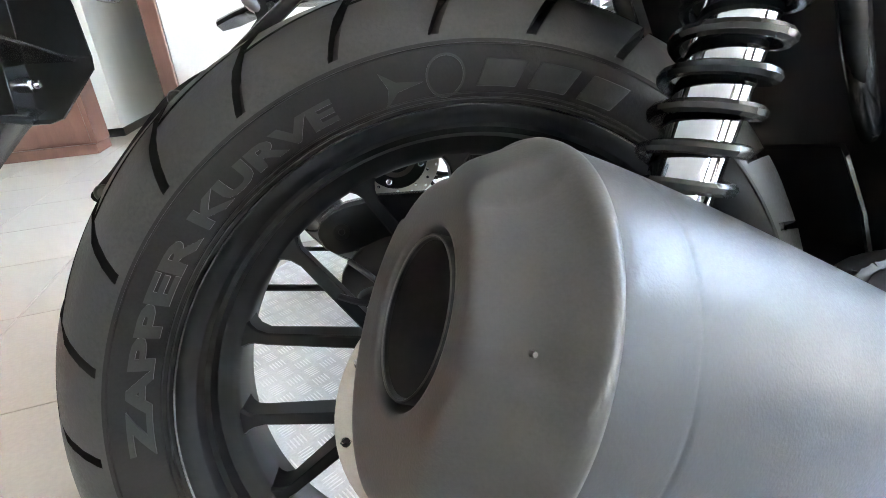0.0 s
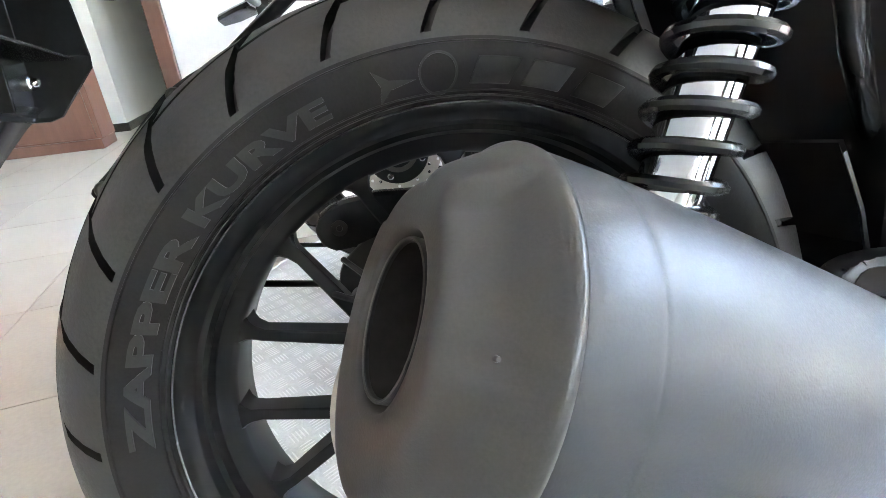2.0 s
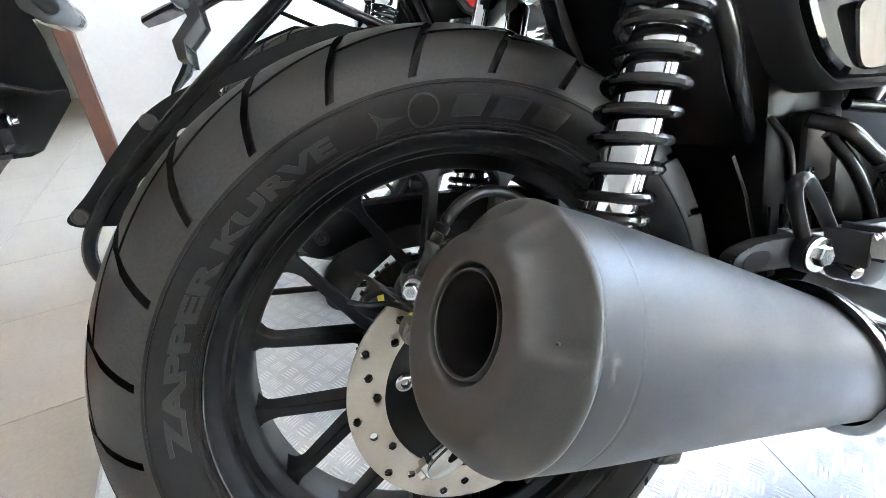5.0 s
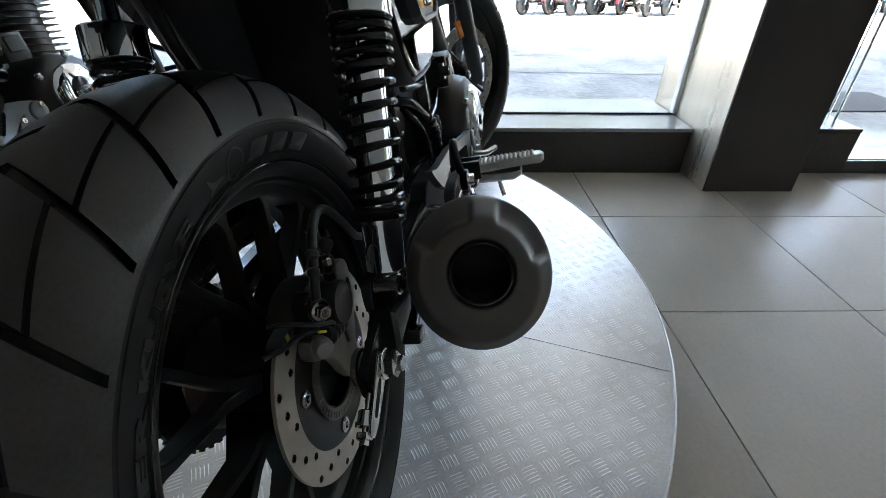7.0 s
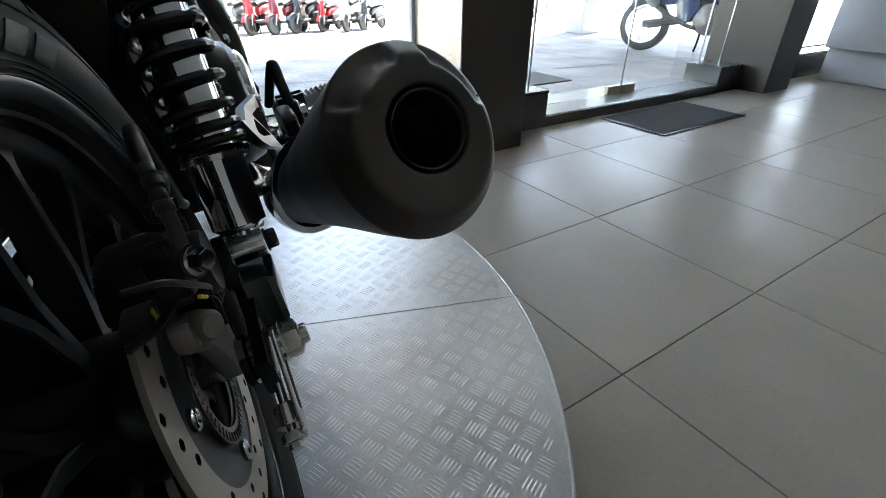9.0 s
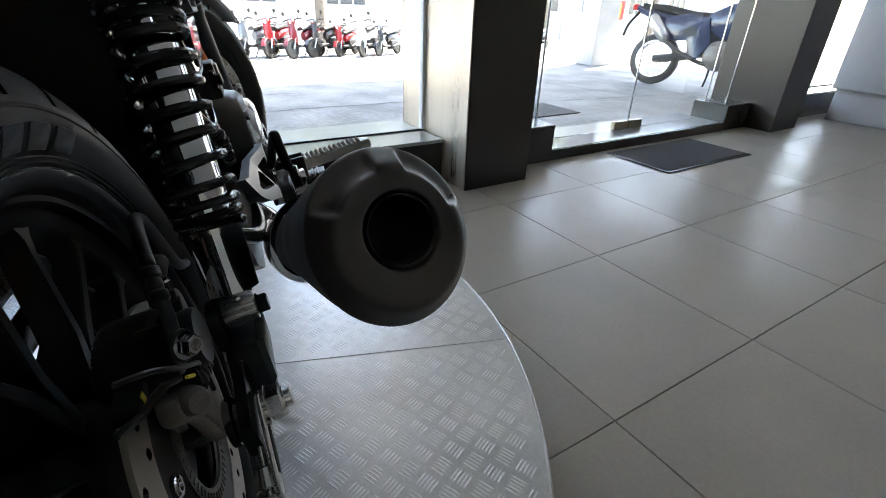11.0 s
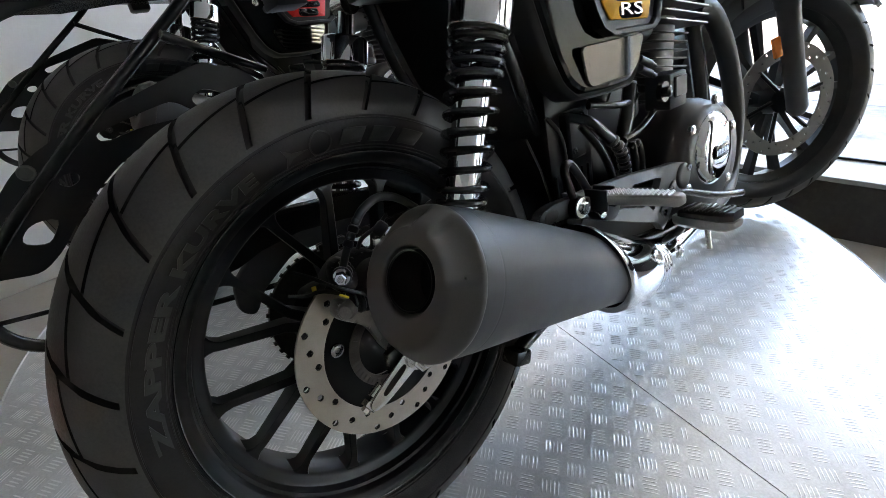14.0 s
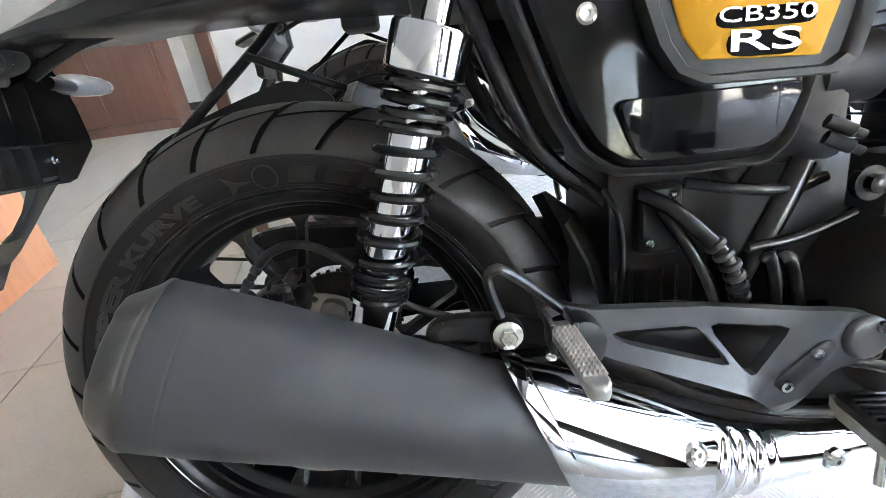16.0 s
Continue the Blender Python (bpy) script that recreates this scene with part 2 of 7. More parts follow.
def slab(bm, outline, y0, y1, bevel=0.0, m=None):
    """An outline in x and z, given a thickness from y0 to y1, with eased edges."""
    vs = [bm.verts.new((x, y0, z)) for x, z in outline]
    f = bm.faces.new(vs)
    new_faces = bmesh.ops.extrude_face_region(bm, geom=[f])["geom"]
    moved = [g for g in new_faces if isinstance(g, bmesh.types.BMVert)]
    bmesh.ops.translate(bm, verts=moved, vec=(0, y1 - y0, 0))
    every = vs + moved
    if bevel:
        es = list({e for v in every for e in v.link_edges})
        r = bmesh.ops.bevel(bm, geom=es, offset=bevel, segments=2, affect="EDGES", profile=0.5)
        every = list({v for v in every if v.is_valid} | set(r["verts"]))
    if m:
        bmesh.ops.transform(bm, matrix=m, verts=every)
    return every


def holed_slab(bm, outline, holes, y0, y1):
    """A flat plate in x and z with openings through it."""
    for y in (y0, y1):
        edges = []
        for loop in (outline, *holes):
            vs = [bm.verts.new((p[0], y, p[1])) for p in loop]
            edges += [bm.edges.new((a, b)) for a, b in zip(vs, vs[1:] + vs[:1])]
        bmesh.ops.triangle_fill(bm, use_beauty=True, use_dissolve=False, edges=edges)
    for loop in (outline, *holes):
        a = [bm.verts.new((p[0], y0, p[1])) for p in loop]
        b = [bm.verts.new((p[0], y1, p[1])) for p in loop]
        for k in range(len(a)):
            n = (k + 1) % len(a)
            bm.faces.new((a[k], a[n], b[n], b[k]))
    bmesh.ops.remove_doubles(bm, verts=bm.verts, dist=0.00002)


def round_outline(pts, per=5):
    """A closed smooth outline through corner points in x and z, its corners rounded."""
    out, n = [], len(pts)
    for i in range(n):
        a, b, c = Vector(pts[i - 1]), Vector(pts[i]), Vector(pts[(i + 1) % n])
        ra = min(0.45, 0.012 / max((a - b).length, 1e-6))
        rc = min(0.45, 0.012 / max((c - b).length, 1e-6))
        p, q = b + (a - b) * ra, b + (c - b) * rc
        for k in range(per + 1):
            t = k / per
            out.append(tuple((1 - t) ** 2 * p + 2 * t * (1 - t) * b + t * t * q))
    return out


def pillow(bm, outline, steps):
    """A domed panel: the outline shrunk towards its middle, step by step; steps: (scale, y)."""
    cx, cz = sum(p[0] for p in outline) / len(outline), sum(p[1] for p in outline) / len(outline)
    loops = [[(cx + (x - cx) * k, y, cz + (z - cz) * k) for x, z in outline] for k, y in steps]
    return rings(bm, loops, caps=(False, True))


def hex_bolt(bm, at, axis, r=0.007, h=0.006, washer=0.0):
    at, a = Vector(at), Vector(axis).normalized()
    if washer:
        lathe(bm, at, a, [(0, washer), (0.0015, washer), (0.002, washer * 0.93)], 20)
    lathe(bm, at + a * 0.002, a, [(0, r), (h * 0.85, r), (h, r * 0.86)], 6)
    lathe(bm, at + a * (h + 0.0015), a, [(0, r * 0.62), (0.0005, r * 0.55)], 14)


def words(text, size, depth=0.001, bold=0.0):
    """Lettering as a bmesh in x and y, centred, with depth along z, in the built-in font."""
    cu = bpy.data.curves.new("lettering", "FONT")
    cu.body, cu.size, cu.extrude, cu.align_x, cu.align_y = text, size, depth / 2, "CENTER", "CENTER"
    cu.resolution_u, cu.offset = 3, bold
    ob = new("lettering", cu)
    bpy.context.view_layer.update()
    me = bpy.data.meshes.new_from_object(ob.evaluated_get(bpy.context.evaluated_depsgraph_get()))
    bm = bmesh.new()
    bm.from_mesh(me)
    bpy.data.objects.remove(ob)
    bpy.data.curves.remove(cu)
    bpy.data.meshes.remove(me)
    return bm

# ---- the showroom ----
def room_part(name, bm, material, parent=None, label="", kind="", category="", smooth=30.0):
    ob = part(name, bm, material, parent, label, smooth, kind)
    if not parent:
        ob.matrix_world = ROOM
    if category:
        ob["category"] = category
    return ob


FRONT, GLASS_X = 1.64, 1.86  # the plinth's face and the glass, along the room's x
BACK_X, FAR_Y, NEAR_Y, HIGH = -5.38, 11.0, -8.4, 3.2

bm = bmesh.new()
box(bm, (BACK_X - 0.2, NEAR_Y - 0.2, -0.3), (FRONT + 0.3, FAR_Y + 0.3, -0.012))
floor = room_part("floor", bm, M_GROUT, label="grey porcelain tiled showroom floor with dark joints", kind="structure")

bm = bmesh.new()
box(bm, (BACK_X - 0.2, NEAR_Y - 0.2, HIGH), (FRONT + 0.5, FAR_Y + 0.3, HIGH + 0.2))
room_part("ceiling", bm, M_CEIL, label="plain white showroom ceiling", kind="structure")


def wall(name, lo, hi, material, label):
    bm = bmesh.new()
    box(bm, lo, hi)
    return room_part(name, bm, material, label=label, kind="structure")


# the west wall is out of view; BACK_X is kept near for bounced light
wall("wall_west", (BACK_X - 0.2, NEAR_Y, -0.01), (BACK_X, FAR_Y, HIGH), M_CREAM, "unseen cream back wall, set close to bounce light")
wall("wall_south", (BACK_X, NEAR_Y - 0.2, -0.01), (FRONT + 0.3, NEAR_Y, HIGH), M_CREAM, "plain cream side wall")
wall("wall_far", (-1.94, FAR_Y, -0.01), (-0.4, FAR_Y + 0.2, HIGH), M_CREAM, "cream painted wall at the passage's end")
wall("wall_corner", (BACK_X, 7.58, -0.01), (-1.94, FAR_Y + 0.2, HIGH), M_CREAM, "cream painted wall beside a passage")
wall("wall_passage", (-0.4, 6.7, -0.01), (FRONT + 0.3, FAR_Y + 0.2, HIGH), M_CREAM, "cream painted wall across the passage")
bm = bmesh.new()
box(bm, (BACK_X, 7.562, 0.0), (-1.922, 7.578, 0.1), 0.002)
box(bm, (-1.938, 7.58, 0.0), (-1.922, FAR_Y, 0.1), 0.002)
room_part("baseboard", bm, M_GRANITE, label="dark stone baseboard round the wall's corner", kind="structure")
wall("partition", (-0.5, 2.67, -0.01), (FRONT + 0.24, 2.81, HIGH), M_WALL, "white painted partition behind the display")
bm = bmesh.new()
box(bm, (-0.56, 2.655, -0.005), (-0.502, 2.825, HIGH - 0.01), 0.004)
room_part("trim_partition", bm, M_BROWN, label="brown laminate edging on the partition", kind="structure")
bm = bmesh.new()
box(bm, (-0.5, 2.652, 0.0), (FRONT - 0.01, 2.668, 0.09), 0.003)
room_part("baseboard", bm, M_CREAM, label="cream baseboard under the partition", kind="structure")

# brown panelled desk at the back
desk = group_at("reception_desk", ROOM, "chest-high brown laminate reception desk with plain panels", "desk")
bm = bmesh.new()
box(bm, (-4.6, 6.28, 0.0), (-1.89, 6.78, 0.1), 0.004)
part("plinth", bm, M_BROWN, desk)
bm = bmesh.new()
box(bm, (-4.6, 6.3, 0.102), (-1.88, 6.78, 1.02), 0.004)
part("body", bm, M_BROWN, desk)
for i in range(4):
    bm = bmesh.new()
    box(bm, (-4.58 + i * 0.665, 6.28, 0.12), (-3.921 + i * 0.665, 6.298, 1.01), 0.003)
    part("panel", bm, M_BROWN, desk)
bm = bmesh.new()
box(bm, (-4.61, 6.27, 1.022), (-1.87, 6.79, 1.05), 0.004)
part("top", bm, M_BROWN, desk)
M_GREEN = mat("green_plastic", (0.02, 0.3, 0.09), 0.4, var=0.1)
tray = group_at("tray", ROOM @ pose(-2.3, 6.5, 1.0505), "small green plastic tray on the reception desk", "tray")
bm = bmesh.new()
box(bm, (-0.19, -0.14, 0.0), (0.19, 0.14, 0.006), 0.002)
for lo, hi in (((-0.19, -0.14, 0.007), (0.19, -0.132, 0.09)), ((-0.19, 0.132, 0.007), (0.19, 0.14, 0.09)), ((-0.19, -0.13, 0.007), (-0.182, 0.13, 0.09)), ((0.182, -0.13, 0.007), (0.19, 0.13, 0.09))):
    box(bm, lo, hi, 0.002)
part("shell", bm, M_GREEN, tray)

# low wooden cabinet standing free on the tiles
M_OAK = mat("orange_wood_veneer", (0.5, 0.2, 0.09), 0.4, var=0.16, scale=6, bump=0.0001, fine=90, stretch=(4, 4, 0.4))
cabinet = group_at("cabinet", ROOM, "low orange-brown wood veneer cabinet on the tiles", "cabinet")
bm = bmesh.new()
box(bm, (-2.2, 1.75, 0.0), (-1.512, 2.728, 0.72), 0.004)
part("body", bm, M_OAK, cabinet)
bm = bmesh.new()
box(bm, (-2.21, 1.74, 0.722), (-1.5, 2.738, 0.75), 0.004)
part("top", bm, M_OAK, cabinet)

# plinth, sill and glazing along the street side
def run(name, y0, y1, sill=0.222):
    """One bay of dark plinth with a polished ledge, from y0 to y1."""
    bm = bmesh.new()
    box(bm, (FRONT, y0, -0.01), (FRONT + 0.5, y1, sill - 0.02), 0.002)
    room_part(name, bm, M_GRANITE, label="dark granite plinth under the window", kind="structure")
    bm = bmesh.new()
    box(bm, (FRONT - 0.004, y0, sill - 0.018), (FRONT + 0.5, y1, sill), 0.002)
    pale = y1 - y0 > 1
    room_part(name.replace("plinth", "sill"), bm, M_LEDGE if pale else M_GRANITE, label="polished pale stone window ledge" if pale else "dark stone ledge", kind="structure")


run("plinth_1", -0.52, 2.67)
run("plinth_2", -1.33, -0.94)
run("plinth_3", -8.2, -4.025)
bm = bmesh.new()
box(bm, (FRONT + 0.003, -3.248, -0.01), (FRONT + 0.45, -1.332, 0.062), 0.002)
room_part("threshold", bm, M_GRANITE, label="dark granite door threshold", kind="structure")


bm = bmesh.new()
box(bm, (FRONT + 0.02, -3.248, 0.0625), (FRONT + 0.45, -1.335, 0.0655), 0.001)
room_part("sill_door", bm, M_LEDGE, label="polished pale stone slab under the glass door", kind="structure")


def pillar(name, y0, y1, back=2.12, clad=True):
    bm = bmesh.new()
    box(bm, (1.432, y0, -0.008), (back, y1, HIGH), 0.003)
    ob = room_part(name, bm, M_PILLAR, label="dark brown laminated square pillar", kind="structure")
    if not clad:
        return ob
    bm = bmesh.new()
    box(bm, (1.437, y1 + 0.001, 0.0), (2.1, y1 + 0.008, HIGH - 0.01), 0.001)
    part("side_panel", bm, M_BRUSHED, ob, "brushed metal cladding")
    return ob


pillar("pillar_1", -0.945, -0.535)
pillar("pillar_2", -4.02, -3.6, 2.01, False)


def window(name, y0, y1, z0, z1, bars=()):
    """A glazed bay: slim frame and panes."""
    ob = group_at(name, ROOM, "tall shop window in a slim pale frame", "window", kind="structure")
    w = 0.022
    bm = bmesh.new()
    box(bm, (GLASS_X - 0.008, y0, z0), (GLASS_X + 0.008, y1, z0 + 0.008), 0.001)
    part("gasket", bm, M_RUBBER, ob, "thin dark sealing strip under the glass")
    for lo, hi in (((y0, z1 - w), (y1, z1)), ((y0, z0 + 0.008), (y0 + w, z1 - w)), ((y1 - w, z0 + 0.008), (y1, z1 - w))):
        bm = bmesh.new()
        box(bm, (GLASS_X - 0.02, lo[0], lo[1]), (GLASS_X + 0.02, hi[0], hi[1]), 0.002)
        part("window_frame", bm, M_FRAME, ob)
    edges = [y0 + w, *bars, y1 - w]
    for a, b in zip(edges, edges[1:]):
        bm = bmesh.new()
        box(bm, (GLASS_X - 0.004, a, z0 + 0.008), (GLASS_X + 0.004, b, z1 - w))
        pane = part("pane", bm, M_GLASS, ob, "clear glass pane", smooth=0)
        pane.visible_shadow = False
    return ob


window("window_1", -0.53, 2.67, 0.222, 3.0)
window("window_2", -8.2, -4.025, 0.222, 3.0, (-6.0,))
# bay hidden behind the partition, added to let more daylight into the room
run("plinth_4", 2.81, 6.7)
window("unseen_window_3", 2.81, 6.7, 0.222, 3.0, (4.75,))
bm = bmesh.new()
box(bm, (FRONT + 0.05, NEAR_Y, 3.0), (FRONT + 0.3, 6.7, HIGH))
room_part("lintel", bm, M_WALL, label="white painted beam over the windows", kind="structure")

# frameless glass door with a side light
door = group_at("door_1", ROOM, "frameless clear glass shop door, closed", "door", kind="structure")
for a, b, z in ((-1.362, -1.325, 0.066), (-2.29, -1.372, 0.066), (-3.262, -2.302, 0.066), (-3.592, -3.274, 0.203)):
    bm = bmesh.new()
    box(bm, (GLASS_X - 0.005, a, z), (GLASS_X + 0.005, b, 2.98), 0.001)
    pane = part("pane", bm, M_GLASS, door, "clear glass pane with polished edges", smooth=0)
    pane.visible_shadow = False
for y in (-1.366, -2.296, -3.268):
    bm = bmesh.new()
    box(bm, (GLASS_X - 0.007, y - 0.004, 0.203 if y < -3.2 else 0.07), (GLASS_X + 0.007, y + 0.004, 2.98), 0.001)
    part("seal", bm, M_FRAME, door, "pale clear sealing strip")
bm = bmesh.new()
box(bm, (GLASS_X - 0.02, -2.45, 0.068), (GLASS_X + 0.02, -2.305, 0.125), 0.003)
part("patch_hinge", bm, M_HINGE, door, "brass-coloured floor hinge")
bm = bmesh.new()
box(bm, (GLASS_X - 0.02, -2.287, 0.068), (GLASS_X + 0.02, -2.14, 0.125), 0.003)
part("patch_lock", bm, M_HINGE, door, "brass-coloured floor lock")
bm = bmesh.new()
box(bm, (FRONT + 0.004, -3.592, 0.0), (FRONT + 0.31, -3.25, 0.2), 0.004)
room_part("step_block", bm, M_GRANITE, label="dark granite block beside the door", kind="structure")

doormat = group_at("doormat", ROOM @ pose(1.355, -2.25, 0.0), "charcoal ribbed doormat with a dark rubber border", "doormat")
bm = bmesh.new()
box(bm, (-0.235, -0.46, 0.001), (0.235, 0.46, 0.008), 0.003)
part("border", bm, M_RUBBER, doormat)
bm = bmesh.new()
box(bm, (-0.215, -0.44, 0.004), (0.215, 0.44, 0.012), 0.003)
part("carpet", bm, M_MAT, doormat, "charcoal carpet pile")

counter = group_at("counter", ROOM, "white reception counter with a recessed foot", "counter")
bm = bmesh.new()
box(bm, (0.0, -6.4, 0.0), (1.5, -4.76, 0.28), 0.01, 2)
part("base", bm, M_WHITE, counter)
bm = bmesh.new()
box(bm, (-0.02, -6.42, 0.282), (1.52, -4.7, 1.05), 0.012, 2)
part("body", bm, M_WHITE, counter)

# ---- the display platform ----
PLAT_Z, PLAT_R, PLAT_AT = 0.175, 1.119, (0.688, 0.832)
platform = group_at("display_platform", pose(*PLAT_AT, 0), "round display platform clad in aluminium tread plate", "platform")
bm = bmesh.new()
lathe(bm, (0, 0, 0), (0, 0, 1), [(0.0, PLAT_R - 0.06), (PLAT_Z - 0.03, PLAT_R - 0.06)], 96)
part("drum", bm, M_PILLAR, platform, "dark recessed base")


def half_disc(side, z):
    """One of the two sheets, cut along the seam."""
    bm = bmesh.new()
    seam = Vector((0.202, 0.9794))  # along the joint
    off = Vector((0.554, 0.037)) - Vector(PLAT_AT)
    nrm = Vector((seam.y, -seam.x)) * side
    mid = off.dot(nrm) + (-0.0015 if side > 0 else 0.0006)
    half = math.sqrt(PLAT_R ** 2 - mid ** 2)
    base = math.atan2(nrm.y, nrm.x)
    spread = math.acos(mid / PLAT_R)
    pts = [(PLAT_R * math.cos(base + spread * (k / 60 * 2 - 1)), PLAT_R * math.sin(base + spread * (k / 60 * 2 - 1))) for k in range(61)]
    lowv = [bm.verts.new((x, y, z - 0.004)) for x, y in pts]
    top = [bm.verts.new((x, y, z)) for x, y in pts]
    bm.faces.new(top)
    bm.faces.new(lowv[::-1])
    n = len(pts)
    for k in range(n):
        bm.faces.new((lowv[k], lowv[(k + 1) % n], top[(k + 1) % n], top[k]))
    return part("tread_plate", bm, M_PLATE, platform, "aluminium tread plate sheet", smooth=0), nrm, mid


sheet_a, nrm_a, mid_a = half_disc(1, PLAT_Z + 0.0012)
sheet_b, nrm_b, mid_b = half_disc(-1, PLAT_Z)
bm = bmesh.new()
lathe(bm, (0, 0, 0), (0, 0, 1), [(PLAT_Z - 0.032, PLAT_R - 0.001), (PLAT_Z - 0.032, PLAT_R + 0.004), (PLAT_Z + 0.002, PLAT_R + 0.004), (PLAT_Z + 0.003, PLAT_R + 0.001), (PLAT_Z + 0.001, PLAT_R - 0.001)], 128, closed=True)
part("edge_strip", bm, M_PLATE, platform, "thin bright metal edge")


def tread_bars(sheet, nrm, mid, turn, pitch, seed, z):
    """Raised bars in groups of five, their direction changing from group to group like a weave."""
    rnd = random.Random(seed)
    verts, faces = [], []
    c, s = math.cos(radians(turn)), math.sin(radians(turn))
    n = int(PLAT_R / pitch) + 2
    length, wide, high, gap = pitch * 0.82, 0.0031, 0.0012, pitch * 0.168
    for i in range(-n, n + 1):
        for j in range(-n, n + 1):
            for k in range(-2, 3):
                a, b = i * pitch, j * pitch
                along = (1, 0) if (i + j) % 2 else (0, 1)
                a += gap * k * along[1]
                b += gap * k * along[0]
                ux, uy = along[0] * c - along[1] * s, along[0] * s + along[1] * c
                x, y = a * c - b * s, a * s + b * c
                if math.hypot(x, y) > PLAT_R - 0.024 or x * nrm.x + y * nrm.y < mid + 0.02:
                    continue
                ln, base = length / 2 * rnd.uniform(0.92, 1.03), len(verts)
                vx, vy = -uy, ux
                for f, w, h in ((-1, 0, 0), (-0.55, 1, 0), (0.55, 1, 0), (1, 0, 0), (0.55, -1, 0), (-0.55, -1, 0), (-0.5, 0.0, 1), (0.5, 0.0, 1)):
                    verts.append((x + ux * ln * f + vx * wide / 2 * w, y + uy * ln * f + vy * wide / 2 * w, z - 0.0002 + high * h))
                faces += [tuple(base + q for q in f) for f in ((0, 6, 1), (1, 6, 7, 2), (2, 7, 3), (3, 7, 4), (4, 7, 6, 5), (5, 6, 0))]
    me = bpy.data.meshes.new("tread_bar")
    me.from_pydata(verts, [], [f[::-1] for f in faces])
    me.materials.append(M_BAR)
    for p in me.polygons:
        p.use_smooth = True
    ob = new("tread_bar", me)
    ob.parent = sheet
    return tagged(ob, "raised bars pressed in groups of five", kind="stuff")


tread_bars(sheet_a, nrm_a, mid_a, 32, 0.039, 3, PLAT_Z + 0.0012)
tread_bars(sheet_b, nrm_b, mid_b, 32, 0.039, 4, PLAT_Z)

# ---- the motorcycle; its axes: x ahead, y to its left, z up, from the rear axle ----
RIGHT = (0, -1, 0)


def tyre_section(radius, half, bead, v):
    """Across the tyre: y and radius at v, 0 on the crown, 1 on the shoulder, 1.588 at the bead."""
    ang = v * radians(74.3)
    hgt = radius - bead
    quarter = math.pi / 2
    if ang < quarter:
        return half * math.sin(ang), radius - hgt * 0.62 * (1 - math.cos(ang)) ** 1.12
    f = (ang - quarter) / radians(28)
    return half * (1 - 0.28 * f ** 1.6), radius - hgt * 0.62 - f * hgt * 0.38


def wheel_tyre(radius, half, bead, grooves, phase, parent, name="tyre"):
    """A tyre turned about y. Its grid runs along the slanted grooves, so that their edges are sharp."""
    pitch = 2 * math.pi / grooves
    cols = []  # place within one pitch; grooves of the right half at 0, of the left half at 0.5
    for c in (0.0, 0.5):
        cols += [c - 0.053, c - 0.044, c, c + 0.044, c + 0.053, c + 0.1, c + 0.18, c + 0.25, c + 0.32, c + 0.4]
    cols.sort()
    rows = [-1.588, -1.54, -1.48, -1.4, -1.3, -1.22, -1.16, -1.11, -1.06, -1.03, -0.92, -0.8, -0.72, ("L", 0.022), ("L", 0.014), ("L", -0.014), ("L", -0.022), -0.34, -0.2, -0.08, 0.0]
    rows += [(r[0], -r[1]) if isinstance(r, tuple) else -r for r in rows[-2::-1]]
    mid = len(rows) // 2
    verts, cuts = [], []
    for g in range(grooves):
        for c in cols:
            for k, row in enumerate(rows):
                side = 0 if k <= mid else 1  # right half first
                f = (c - 0.5 * side) % 1.0
                d = min(f, 1 - f)
                cut = 0.0
                if isinstance(row, tuple):
                    v = 0.44 + 0.17 * f + (abs(row[1]) if (row[1] > 0) == (side == 0) else -abs(row[1]))
                    if abs(row[1]) < 0.016:
                        cut = 0.0026
                else:
                    v = abs(row)
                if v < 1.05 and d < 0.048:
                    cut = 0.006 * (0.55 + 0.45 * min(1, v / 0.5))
                y, r = tyre_section(radius, half, bead, v)
                th = phase + (g + c) * pitch - radians(9.0) * max(0.0, 1.05 - v)
                if v > 1.05:
                    th = phase + (g + c) * pitch
                r2 = r - cut * (1 if v < 0.8 else 0.75)
                verts.append((r2 * math.cos(th), (y if side else -y) * (1 - 0.1 * cut / 0.006), r2 * math.sin(th)))
                cuts.append(cut)
    n, m = grooves * len(cols), len(rows)
    faces, tone = [], []
    for i in range(n):
        for k in range(m - 1):
            a, b = i * m + k, ((i + 1) % n) * m + k
            faces.append((a, a + 1, b + 1, b))
            row = rows[k] if not isinstance(rows[k], tuple) else 0.5
            nxt = rows[k + 1] if not isinstance(rows[k + 1], tuple) else 0.5
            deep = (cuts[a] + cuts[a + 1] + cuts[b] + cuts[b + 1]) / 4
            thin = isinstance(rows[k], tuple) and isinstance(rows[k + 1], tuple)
            # faces in the cuts take darker rubber, groove shade put into the colour
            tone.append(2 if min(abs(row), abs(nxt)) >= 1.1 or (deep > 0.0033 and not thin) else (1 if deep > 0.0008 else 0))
    me = bpy.data.meshes.new(name)
    me.from_pydata(verts, [], faces)
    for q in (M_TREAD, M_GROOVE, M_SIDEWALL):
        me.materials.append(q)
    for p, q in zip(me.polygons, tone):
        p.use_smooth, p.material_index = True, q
    bm = bmesh.new()
    bm.from_mesh(me)
    for e in bm.edges:
        if len(e.link_faces) == 2 and e.calc_face_angle(0) > radians(32):
            e.smooth = False
    bm.to_mesh(me)
    bm.free()
    ob = new(name, me)
    ob.parent = parent
    return tagged(ob, "black rubber tyre with slanted tread grooves")


REAR = (0.327, 0.077, 0.226)
WALL_TABLE = [tyre_section(*REAR, 1.0 + 0.588 * k / 60) for k in range(61)]


